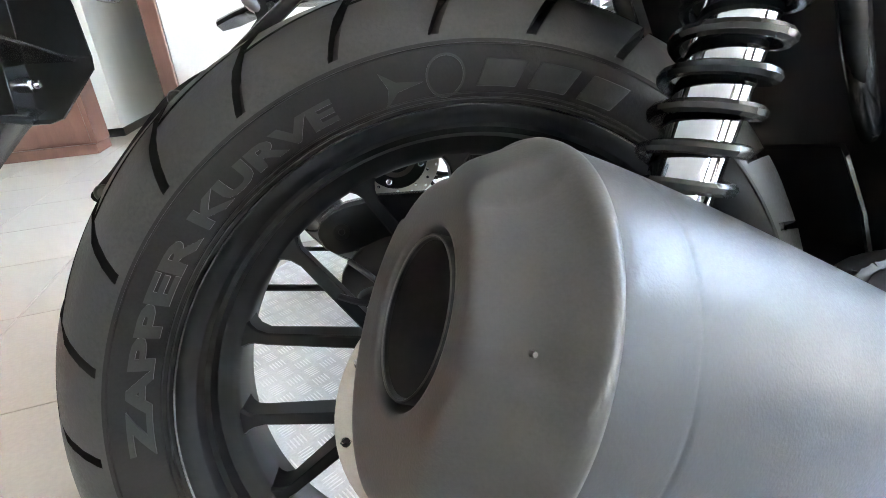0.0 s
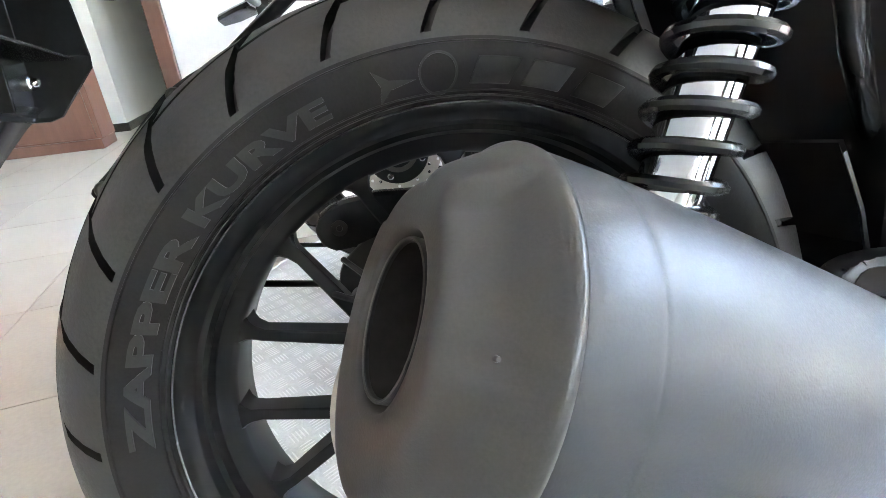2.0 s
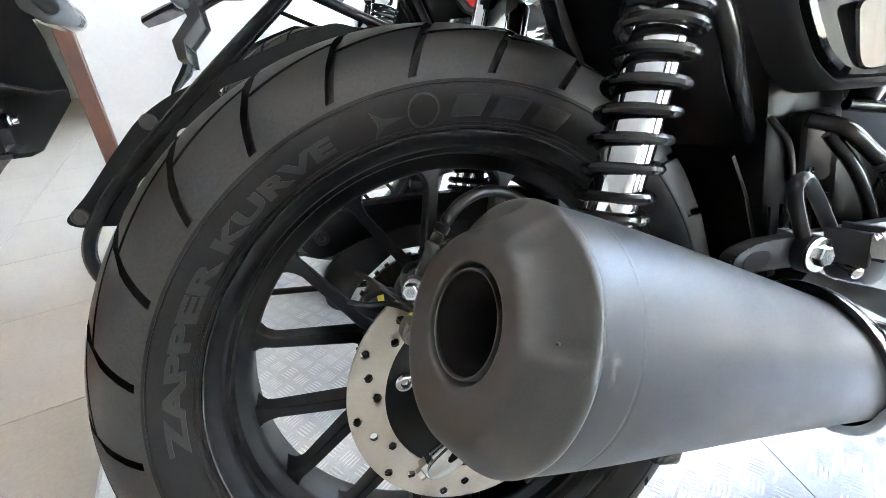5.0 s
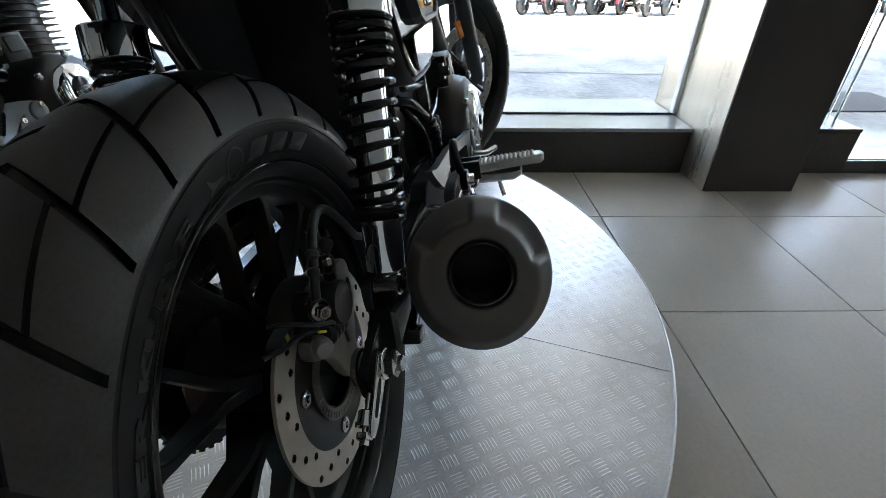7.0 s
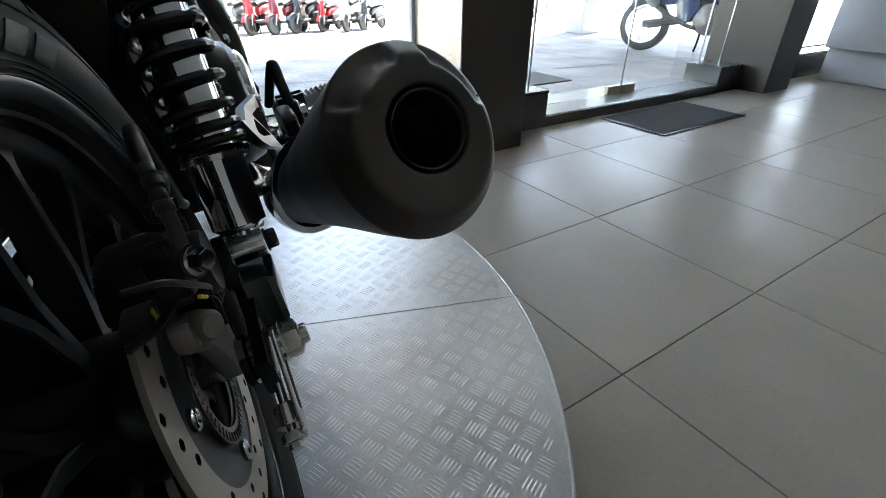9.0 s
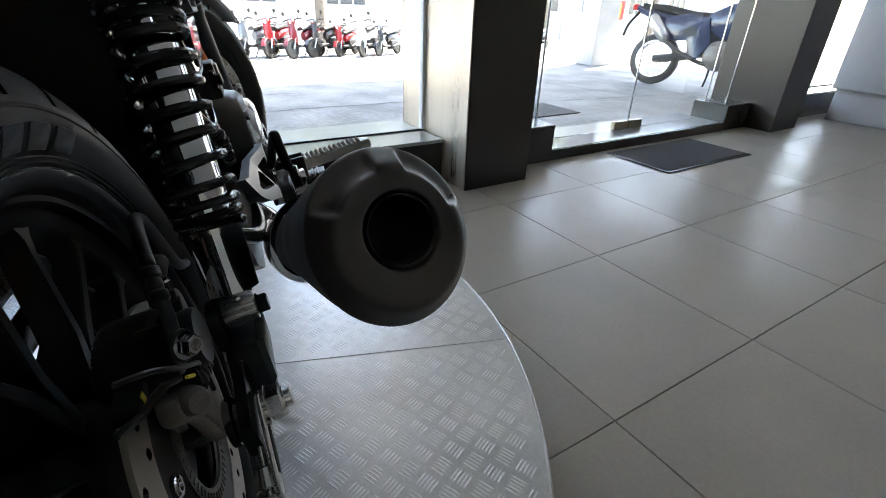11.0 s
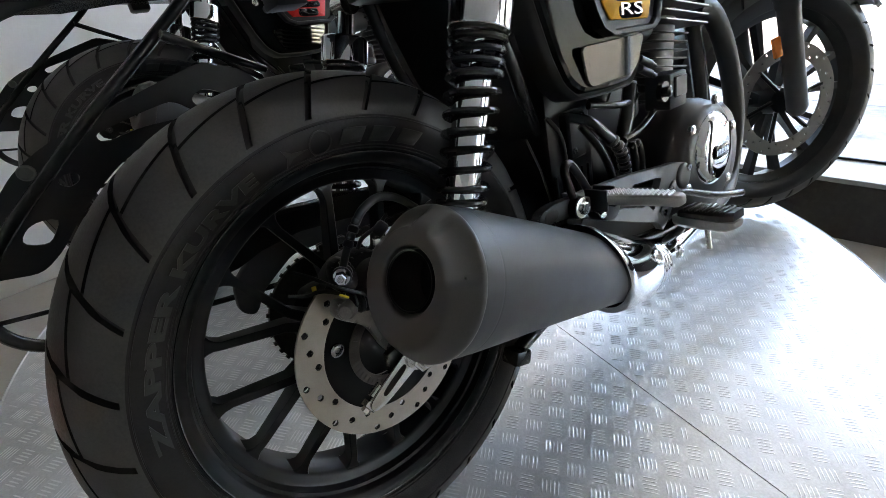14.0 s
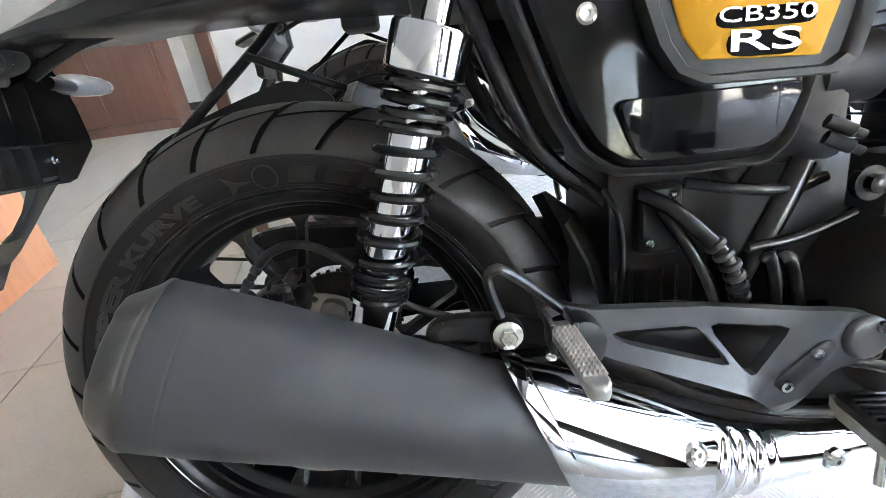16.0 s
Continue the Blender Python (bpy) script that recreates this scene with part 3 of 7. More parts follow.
def on_sidewall(bm, mid_angle, mid_r, proud=0.0006):
    """Bend lettering that lies in x and y round the right sidewall of the rear tyre."""
    rs, ys = [q[1] for q in WALL_TABLE][::-1], [q[0] for q in WALL_TABLE][::-1]
    for v in bm.verts:
        a = radians(mid_angle) - v.co.x / mid_r
        r = mid_r + v.co.y
        v.co = Vector((r * math.cos(a), -float(np.interp(r, rs, ys)) - proud - v.co.z, r * math.sin(a)))
    return bm


def drilled_disc(bm, r0, r1, y0, y1, cols, hole):
    """A flat ring in x and z with real holes through it, one in each column, at three distances in turn."""
    rows = [r0 + (r1 - r0) * f for f in (0.0, 0.06, 0.36, 0.64, 0.94, 1.0)]

    def p(a, r, y):
        return Vector((r * math.cos(a), y, r * math.sin(a)))

    for c in range(cols):
        a0, a1 = 2 * math.pi * c / cols, 2 * math.pi * (c + 1) / cols
        am = (a0 + a1) / 2
        for k, (ra, rb) in enumerate(zip(rows, rows[1:])):
            rm = (ra + rb) / 2
            drill = k == 1 + (c * 2) % 3
            for y in (y0, y1):
                edge = [p(a0, ra, y), p(am, ra, y), p(a1, ra, y), p(a1, rm, y), p(a1, rb, y), p(am, rb, y), p(a0, rb, y), p(a0, rm, y)]
                ev = [bm.verts.new(q) for q in edge]
                if not drill:
                    bm.faces.new(ev)
                    continue
                mid = p(am, rm, y)
                hv = [bm.verts.new(mid + ((q - mid).normalized()) * hole) for q in edge]
                for i in range(8):
                    bm.faces.new((ev[i], ev[(i + 1) % 8], hv[(i + 1) % 8], hv[i]))
            if drill:
                count = len(bm.faces)
                lathe(bm, p(am, rm, y0), (0, 1, 0), [(0, hole), (y1 - y0, hole)], 8, caps=(False, False))
                # hole walls take the second material, where a dark one paints their shade
                for f in list(bm.faces)[count:]:
                    f.material_index = 1
    lathe(bm, (0, 0, 0), (0, 1, 0), [(y0, r1), (y1, r1)], cols * 2, caps=(False, False))
    lathe(bm, (0, 0, 0), (0, 1, 0), [(y0, r0), (y1, r0)], cols * 2, caps=(False, False))
    bmesh.ops.remove_doubles(bm, verts=bm.verts, dist=0.00005)


def rear_wheel(bike):
    rim = bmesh.new()
    half = [(0.056, 0.221), (0.061, 0.2255), (0.0632, 0.2295), (0.0634, 0.2322), (0.0622, 0.2336), (0.0606, 0.233), (0.0598, 0.2305), (0.059, 0.226), (0.0565, 0.2225), (0.052, 0.2202),
            (0.0462, 0.2182), (0.0448, 0.2142), (0.0395, 0.2132), (0.034, 0.2118), (0.0318, 0.2082), (0.0305, 0.2025), (0.0285, 0.1992), (0.024, 0.197)]
    prof = [(-y, r) for y, r in half] + half[::-1] + [(0.045, 0.23), (-0.045, 0.23)]
    lathe(rim, (0, 0, 0), (0, 1, 0), prof, 128, closed=True)
    # hub
    lathe(rim, (0, 0, 0), (0, 1, 0), [(-0.062, 0.03), (-0.062, 0.05), (-0.055, 0.056), (-0.02, 0.06), (0.03, 0.06), (0.06, 0.066), (0.066, 0.062), (0.066, 0.03)], 48)
    wheel = part("rear_wheel", rim, M_RIM, bike, "satin black cast alloy rear wheel")
    for k in range(8):
        mid = radians(101 + 45 * k)
        for s in (-1, 1):
            bm = bmesh.new()
            p0 = Vector((math.cos(mid + s * 0.02), 0, math.sin(mid + s * 0.02))) * 0.052
            out = mid + s * radians(11.2)
            p1 = Vector((math.cos(mid + s * radians(4.6)), 0, math.sin(mid + s * radians(4.6)))) * 0.112
            p2 = Vector((math.cos(out), 0, math.sin(out))) * 0.192
            p3 = Vector((math.cos(out + s * 0.006), 0, math.sin(out + s * 0.006))) * 0.2015
            loops = []
            for p, w, d0, d1 in ((p0, 0.0085, -0.028, 0.03), (p1, 0.0058, -0.029, -0.003), (p2 * 0.94, 0.005, -0.0288, -0.008), (p2 * 0.985, 0.006, -0.0286, -0.005), (p2 * 1.01, 0.0085, -0.0282, 0.0), (p2 * 1.03, 0.0125, -0.0278, 0.006), (p3, 0.016, -0.0272, 0.01)):
                t = (p2 - p0).normalized()
                side = Vector((-t.z, 0, t.x))
                e = w * 0.25
                loops.append([p + side * q + Vector((0, y, 0)) for q, y in (
                    (-w, d0 + e), (-w + e, d0), (w - e, d0), (w, d0 + e), (w * 0.75, d1), (-w * 0.75, d1))])
            rings(bm, loops, caps=(True, True))
            part("spoke", bm, M_RIM, wheel)
    wheel_tyre(*REAR, 26, radians(121.2), wheel)
    for text, mid, arc in (("ZAPPER", 157.7, 38.6), ("KURVE", 123.6, 26.8)):
        bm = words(text, 0.0182, 0.0016, 0.0008)
        bmesh.ops.subdivide_edges(bm, edges=[e for e in bm.edges if e.calc_length() > 0.006], cuts=3)
        wide = max(v.co.x for v in bm.verts) - min(v.co.x for v in bm.verts)
        for v in bm.verts:
            v.co.x *= radians(arc) * 0.251 / wide
        part("lettering", on_sidewall(bm, mid, 0.251, 0.0003), M_LETTER, wheel, "raised rubber lettering on the sidewall")
    for a in (83.6, 75.0, 66.2):  # maker's mark as plain raised blocks
        bm = bmesh.new()
        box(bm, (-0.0145, -0.0085, -0.0006), (0.0145, 0.0085, 0.0006), 0.0005)
        for v in bm.verts:
            v.co.x += v.co.y * 0.35
        bmesh.ops.subdivide_edges(bm, edges=[e for e in bm.edges if e.calc_length() > 0.012], cuts=4)
        part("raised_mark", on_sidewall(bm, a, 0.2525, 0.0003), M_LETTER, wheel, "plain raised block mark")
    bm = bmesh.new()
    lathe(bm, (0, 0, 0), (0, 0, 1), [(0.0, 0.0135), (0.001, 0.0135), (0.001, 0.012), (0.0, 0.012)], 32, closed=True)
    part("raised_mark", on_sidewall(bm, 92.5, 0.252, 0.0003), M_LETTER, wheel, "raised ring mark")
    bm = bmesh.new()
    slab(bm, [(0.02, 0.0), (0.002, 0.003), (-0.008, 0.011), (-0.004, 0.0), (-0.008, -0.011), (0.002, -0.003)], -0.0006, 0.0006)
    for v in bm.verts:
        v.co = Vector((v.co.x, v.co.z, v.co.y))
    part("raised_mark", on_sidewall(bm, 100.6, 0.2505, 0.0003), M_LETTER, wheel, "raised arrow mark")
    bm = bmesh.new()
    radii, depth = [q[1] for q in WALL_TABLE][::-1], [q[0] for q in WALL_TABLE][::-1]
    for r, high, wide in ((0.2705, 0.0011, 0.0011), (0.2405, 0.0009, 0.0009), (0.2372, 0.0014, 0.001)):
        y = -float(np.interp(r, radii, depth))
        lathe(bm, (0, 0, 0), (0, 1, 0), [(y + 0.001, r - wide), (y - high, r - wide * 0.3), (y - high, r + wide * 0.3), (y + 0.001, r + wide)], 160, closed=True)
    part("sidewall_rib", bm, M_SIDEWALL, wheel, "fine raised rubber ribs")
    # edge ring paler than the rim, so the highlight line is partly colour
    bm = bmesh.new()
    lathe(bm, (0, 0, 0), (0, 1, 0), [(-0.062, 0.2327), (-0.0634, 0.2323), (-0.0641, 0.2328), (-0.0644, 0.2334), (-0.0641, 0.234), (-0.0634, 0.2344), (-0.062, 0.2342)], 160, closed=True)
    part("rim_lip", bm, M_LIP, wheel, "paler glossy rim edge that draws its highlight")
    # brake disc
    bm = bmesh.new()
    drilled_disc(bm, 0.0865, 0.12, -0.0805, -0.0765, 33, 0.0043)
    part("brake_disc", bm, [M_DISC, M_CALIPER], wheel, "drilled brushed steel brake disc", smooth=30)
    bm = bmesh.new()
    lathe(bm, (0, 0, 0), (0, 1, 0), [(-0.077, 0.045), (-0.077, 0.0863), (-0.0795, 0.0863), (-0.0795, 0.045)], 72, closed=True)
    part("disc_carrier", bm, M_RIM, wheel, "matt black disc carrier")
    for k in range(4):
        a = radians(158.9 + 90 * k)
        bm = bmesh.new()
        lathe(bm, (0.0705 * math.cos(a), -0.0795, 0.0705 * math.sin(a)), RIGHT, [(0, 0.0085), (0.003, 0.0085), (0.0045, 0.0065), (0.0045, 0.004), (0.002, 0.003)], 24)
        part("disc_bolt", bm, M_DULL_CHROME, wheel)
    bm = bmesh.new()
    lathe(bm, (0, -0.084, 0), (0, 1, 0), [(0, 0.043), (0, 0.056), (0.002, 0.056), (0.002, 0.043)], 72, closed=True)
    for k in range(48):
        a = 2 * math.pi * k / 48
        box(bm, (-0.0035, -0.0008, -0.0009), (0.0035, 0.0, 0.0009), m=Matrix.Rotation(-a, 4, "Y") @ Matrix.Translation((0.0505, -0.0843, 0)))
    part("sensor_ring", bm, M_DISC_DARK, wheel, "toothed steel wheel-speed ring")
    # sprocket and chain on the left
    bm = bmesh.new()
    lathe(bm, (0, 0, 0), (0, 1, 0), [(0.083, 0.045), (0.083, 0.089), (0.089, 0.089), (0.089, 0.045)], 76, closed=True)
    for k in range(38):
        a = 2 * math.pi * k / 38
        box(bm, (0.087, 0.084, -0.0028), (0.0925, 0.088, 0.0028), m=Matrix.Rotation(-a, 4, "Y"))
    part("sprocket", bm, M_CHAIN, wheel, "steel rear sprocket")
    return wheel


def shock(bike, low, top, label):
    low, top = Vector(low), Vector(top)
    ax = (top - low).normalized()
    length = (top - low).length

    def at(s):
        return low + ax * s

    bm = bmesh.new()
    lathe(bm, at(0), ax, [(0.085, 0.0203), (0.236, 0.0203), (0.24, 0.019), (0.24, 0.0075), (length - 0.04, 0.0075)], 36)
    body = part("shock_absorber", bm, M_CHROME, bike, label)
    bm = bmesh.new()
    out = Vector((-0.45, -0.89, 0.12))
    out = (out - ax * out.dot(ax)).normalized()
    ahead = ax.cross(out)
    if ahead.x < 0:
        ahead = -ahead
    turns = [0.08, 0.0906, 0.1012, 0.1161, 0.1381, 0.1603, 0.1802, 0.2006, 0.2214, 0.2412, 0.2528, 0.265, 0.2766, 0.286, 0.294]
    pts = []
    for k in range(14 * 20 + 1):
        tn = k / 20
        s = float(np.interp(tn, range(15), turns))
        a = 2 * math.pi * tn
        pts.append(at(s) + (out * math.cos(a) + ahead * math.sin(a)) * (0.0258 + 0.0046 * tn / 14))
    tube(bm, pts, 0.0041, 8, 1)
    part("spring", bm, M_PLASTIC_GLOSS, body, "glossy black coil spring")
    bm = bmesh.new()
    lathe(bm, at(0), ax, [(0.2855, 0.024), (0.2855, 0.0338), (0.2856, 0.0346), (0.2864, 0.0352), (0.2872, 0.0353), (0.32, 0.0348), (0.3215, 0.0346), (0.3228, 0.0338), (0.3232, 0.0325), (0.3238, 0.02), (0.327, 0.012), (0.372, 0.011), (0.374, 0.0)], 40)
    part("upper_cup", bm, M_CHROME, body, "chrome upper shroud")
    bm = bmesh.new()
    lathe(bm, at(0), ax, [(0.0745, 0.026), (0.0745, 0.0285), (0.079, 0.0285), (0.081, 0.02)], 36)
    part("spring_seat", bm, M_STEEL, body)
    bm = bmesh.new()
    lathe(bm, at(0), ax, [(0.014, 0.0), (0.015, 0.016), (0.02, 0.0222), (0.0745, 0.0232), (0.0755, 0.0)], 36)
    part("lower_body", bm, M_CHROME, body, "dark polished lower cylinder")
    bm = bmesh.new()
    lathe(bm, at(0) + Vector((0, 0.014, 0)), RIGHT, [(0, 0.0085), (0, 0.0125), (0.028, 0.0125), (0.028, 0.0085)], 24)
    lathe(bm, at(0), ax, [(0.006, 0.0065), (0.02, 0.0065)], 16)
    part("eye", bm, M_STEEL, body)
    bm = bmesh.new()
    side = -1 if low.y < 0 else 1
    hex_bolt(bm, at(0) + Vector((0, 0.015 * side, 0)), (0, side, 0), 0.0085, 0.008, 0.0105)
    part("mount_bolt", bm, M_PLASTIC_GLOSS, body)
    bm = bmesh.new()
    lathe(bm, at(0.372) + Vector((0, 0.02, 0)), RIGHT, [(0, 0.009), (0, 0.016), (0.034, 0.016), (0.034, 0.009)], 24)
    part("upper_eye", bm, M_STEEL, body)
    return body


MUF_A, MUF_B = Vector((-0.0283, -0.2673, 0.145)), Vector((0.2314, -0.2225, 0.0242))


def muffler(bike):
    ax = (MUF_B - MUF_A).normalized()
    u = Vector((0, 0, 1)) - ax * ax.z
    u.normalize()
    v = ax.cross(u)  # towards the bike
    segs = 144

    def swell(s):
        return max(0.0, (0.2 - s) / 0.226) ** 2

    def ring_at(p, r, tall=1.0, facet=0.0, shear=0.0):
        out = []
        for k in range(segs):
            a = 2 * math.pi * k / segs
            q = 1.0
            if facet:  # two flattened cheeks, high on both sides
                for c in (radians(54), radians(-26)):
                    d = abs((a - c + math.pi) % (2 * math.pi) - math.pi)
                    e = min(1.0, max(0.0, (0.53 - d) / 0.1))
                    q -= facet * e * e * (3 - 2 * e)
            out.append(p + (u * math.cos(a) * tall + v * math.sin(a)) * r * q + ax * (-shear * math.cos(a) * r))
        return out

    def at(s):
        return MUF_A + ax * s + (v * -0.0022 - u * 0.0032) * swell(s)

    bm = bmesh.new()
    L = (MUF_B - MUF_A).length
    loops = [ring_at(at(s), r, 1.04 + 0.04 * swell(s)) for s, r in ((-0.0185, 0.0566), (-0.017, 0.0569), (-0.008, 0.05705), (0.0005, 0.05712), (0.0017, 0.05712), (0.0022, 0.05697), (0.003, 0.05697), (0.0035, 0.05712), (0.0047, 0.0571), (0.01, 0.05705),
                                                  (0.02, 0.0569), (0.05, 0.056), (0.08, 0.0547), (0.12, 0.0529), (0.16, 0.0511), (0.22, 0.0483), (L, 0.0453), (L + 0.04, 0.0435), (L + 0.1, 0.041))]
    rings(bm, loops, caps=(False, True))
    body = part("muffler", bm, M_MUFFLER, bike, "matt dark grey tapering muffler")
    bm = bmesh.new()
    prof = ((-0.0188, 0.0612, 0.0), (-0.0192, 0.06185, 0.0), (-0.0205, 0.06195, 0.0), (-0.0225, 0.0617, 0.004), (-0.0238, 0.0611, 0.022), (-0.0252, 0.0603, 0.055), (-0.0268, 0.0592, 0.095), (-0.029, 0.0576, 0.128), (-0.0325, 0.0551, 0.142), (-0.036, 0.0527, 0.134), (-0.039, 0.0506, 0.115),
            (-0.041, 0.049, 0.098), (-0.0424, 0.0474, 0.084), (-0.0433, 0.0455, 0.066), (-0.0437, 0.0432, 0.045), (-0.0438, 0.041, 0.02), (-0.0438, 0.0325, 0), (-0.0437, 0.0285, 0), (-0.0434, 0.0272, 0), (-0.0426, 0.0264, 0), (-0.041, 0.026, 0), (-0.036, 0.0259, 0), (-0.012, 0.0259, 0))
    rings(bm, [ring_at(at(s) if r > 0.04 else MUF_A + ax * s, r * (0.925 if r > 0.04 else 1.0), 1.08 if r > 0.04 else (1.04 if r > 0.033 else 1.0), f) for s, r, f in prof])
    part("end_cap", bm, M_CAP, body, "matt black end cap with two pressed dents", 75)
    bm = bmesh.new()
    lathe(bm, MUF_A, ax, [(-0.006, 0.0222), (-0.041, 0.0222)], 48, caps=(False, False))
    part("outlet_bore", bm, M_SOOT_SHADE, body, "sooty black bore")
    bm = bmesh.new()
    lathe(bm, MUF_A, ax, [(-0.042, 0.0226), (-0.0424, 0.0228), (-0.0424, 0.0236), (-0.042, 0.0239), (0.0, 0.0239)], 48, caps=(False, False))
    pipe = part("outlet_pipe", bm, M_BRACKET, body, "round dark outlet pipe")
    bm = bmesh.new()
    lathe(bm, MUF_A, ax, [(-0.0423, 0.0229), (-0.0427, 0.0231), (-0.0428, 0.0233), (-0.0427, 0.0235), (-0.0423, 0.0236)], 48, caps=(False, False))
    part("outlet_lip", bm, M_CASE_PIPE, body, "thin paler grey lip")
    bm = bmesh.new()
    lathe(bm, MUF_A, ax, [(-0.006, 0.0), (-0.006, 0.0223)], 40)
    part("baffle", bm, M_SOOT_SHADE, body, "sooty dark inside")
    bm = bmesh.new()
    p = at(-0.0335) + (v * math.sin(radians(76)) + u * math.cos(radians(76))) * 0.0502
    lathe(bm, p, (p - at(-0.0335)), [(-0.001, 0.0008), (0.0002, 0.0006)], 10)
    part("rivet", bm, M_CAP, body)
    # chrome heat shield, its rear edge cut at a slant
    n = 280
    nodes = [MUF_B + ax * 0.003, Vector((0.30, -0.207, -0.01)), Vector((0.37, -0.198, -0.038)), Vector((0.45, -0.186, -0.06)), Vector((0.545, -0.168, -0.078))]
    xs = [q.x for q in nodes]
    fit_y, fit_z = np.polyfit(xs, [q.y for q in nodes], 2), np.polyfit(xs, [q.z for q in nodes], 2)
    cen = [Vector((x, float(np.polyval(fit_y, x)), float(np.polyval(fit_z, x)))) for x in np.linspace(xs[0], xs[-1], n)]
    taper = np.polyfit((0, 0.15, 0.33, 0.57, 0.72, 1), (0.0515, 0.0525, 0.0505, 0.041, 0.0335, 0.0235), 3)
    rad = [float(np.polyval(taper, i / (n - 1))) for i in range(n)]
    loops = []

    def scoop(a):  # the louvres run over the outer flank only
        e = min(1.0, max(0.0, (0.95 - abs(a - radians(84))) / 0.22))
        return e * e * (3 - 2 * e)

    for i, p in enumerate(cen):
        f = i / (n - 1)
        t = (cen[min(i + 1, n - 1)] - cen[max(i - 1, 0)]).normalized()
        uu = (Vector((0, 0, 1)) - t * t.z).normalized()
        vv = t.cross(uu)
        rib = 0.0
        for c in (0.381, 0.402, 0.424):
            rib += 0.0029 * math.exp(-((p.x - c) / 0.0048) ** 2)
        rib -= 0.0012 / (1 + math.exp(-(p.x - 0.445) / 0.0012))
        shear = 1.2 * max(0.0, 1 - f / 0.34) ** 1.6
        lean = 0.12 * max(0.0, 1 - f / 0.34) ** 1.6
        loops.append([p + (uu * math.cos(a) * 1.04 + vv * math.sin(a)) * (rad[i] + rib * scoop(a)) - t * (shear * math.cos(a) + lean * math.sin(a)) * rad[i] for a in (2 * math.pi * k / 56 for k in range(56))])
    inner = [[q + (cen[i] - q).normalized() * 0.003 for q in loop] for i, loop in enumerate(loops[:4])]
    bm = bmesh.new()
    rings(bm, [inner[3], inner[1], inner[0], *loops], caps=(False, False))
    shield = part("heat_shield", bm, M_CHROME, body, "chrome heat shield with three pressed louvres")
    bm = bmesh.new()
    rings(bm, [[cen[0] + (q - cen[0]) * k + ax * d for q in loops[0]] for k, d in ((0.88, 0.001), (0.98, -0.0008), (1.005, -0.001), (1.02, -0.0004), (1.026, 0.0012), (1.03, 0.007), (1.03, 0.017), (1.022, 0.0195), (1.004, 0.0205), (0.97, 0.0208))])
    part("shield_lip", bm, M_CHROME, body, "broad flared chrome edge", 70)
    for x, tip in ((0.345, 62), (0.522, 88)):  # tip: degrees round the shield from its top
        i = min(range(n), key=lambda k: abs(cen[k].x - x))
        t = (cen[i + 1] - cen[i - 1]).normalized()
        up_side = (Vector((0, 0, 1)) - t * t.z).normalized()
        q = up_side * math.cos(radians(tip)) + t.cross(up_side) * math.sin(radians(tip))
        bm = bmesh.new()
        lathe(bm, cen[i] + q * rad[i], q, [(-0.006, 0.0118), (0.0015, 0.0118), (0.0035, 0.009), (0.002, 0.007), (0.003, 0.006), (0.005, 0.005), (0.005, 0.0025), (0.0025, 0.0022)], 28)
        part("shield_bolt", bm, M_STEEL, body)
    # pipe to the engine
    bm = bmesh.new()
    tube(bm, [(0.50, -0.176, -0.07), (0.60, -0.158, -0.084), (0.75, -0.125, -0.11), (0.88, -0.105, -0.122)],
         0.021, 20, 8)
    part("exhaust_pipe", bm, [M_CHROME], body, "chrome exhaust pipe")
    bm = bmesh.new()
    tube(bm, [(0.86, -0.106, -0.121), (0.96, -0.1, -0.112), (1.04, -0.085, -0.07), (1.085, -0.075, 0.06), (1.05, -0.066, 0.2), (0.98, -0.06, 0.29), (0.92, -0.05, 0.31)], 0.0225, 20, 8)
    part("header_pipe", bm, M_PLASTIC, body, "matt black header pipe")
    return body


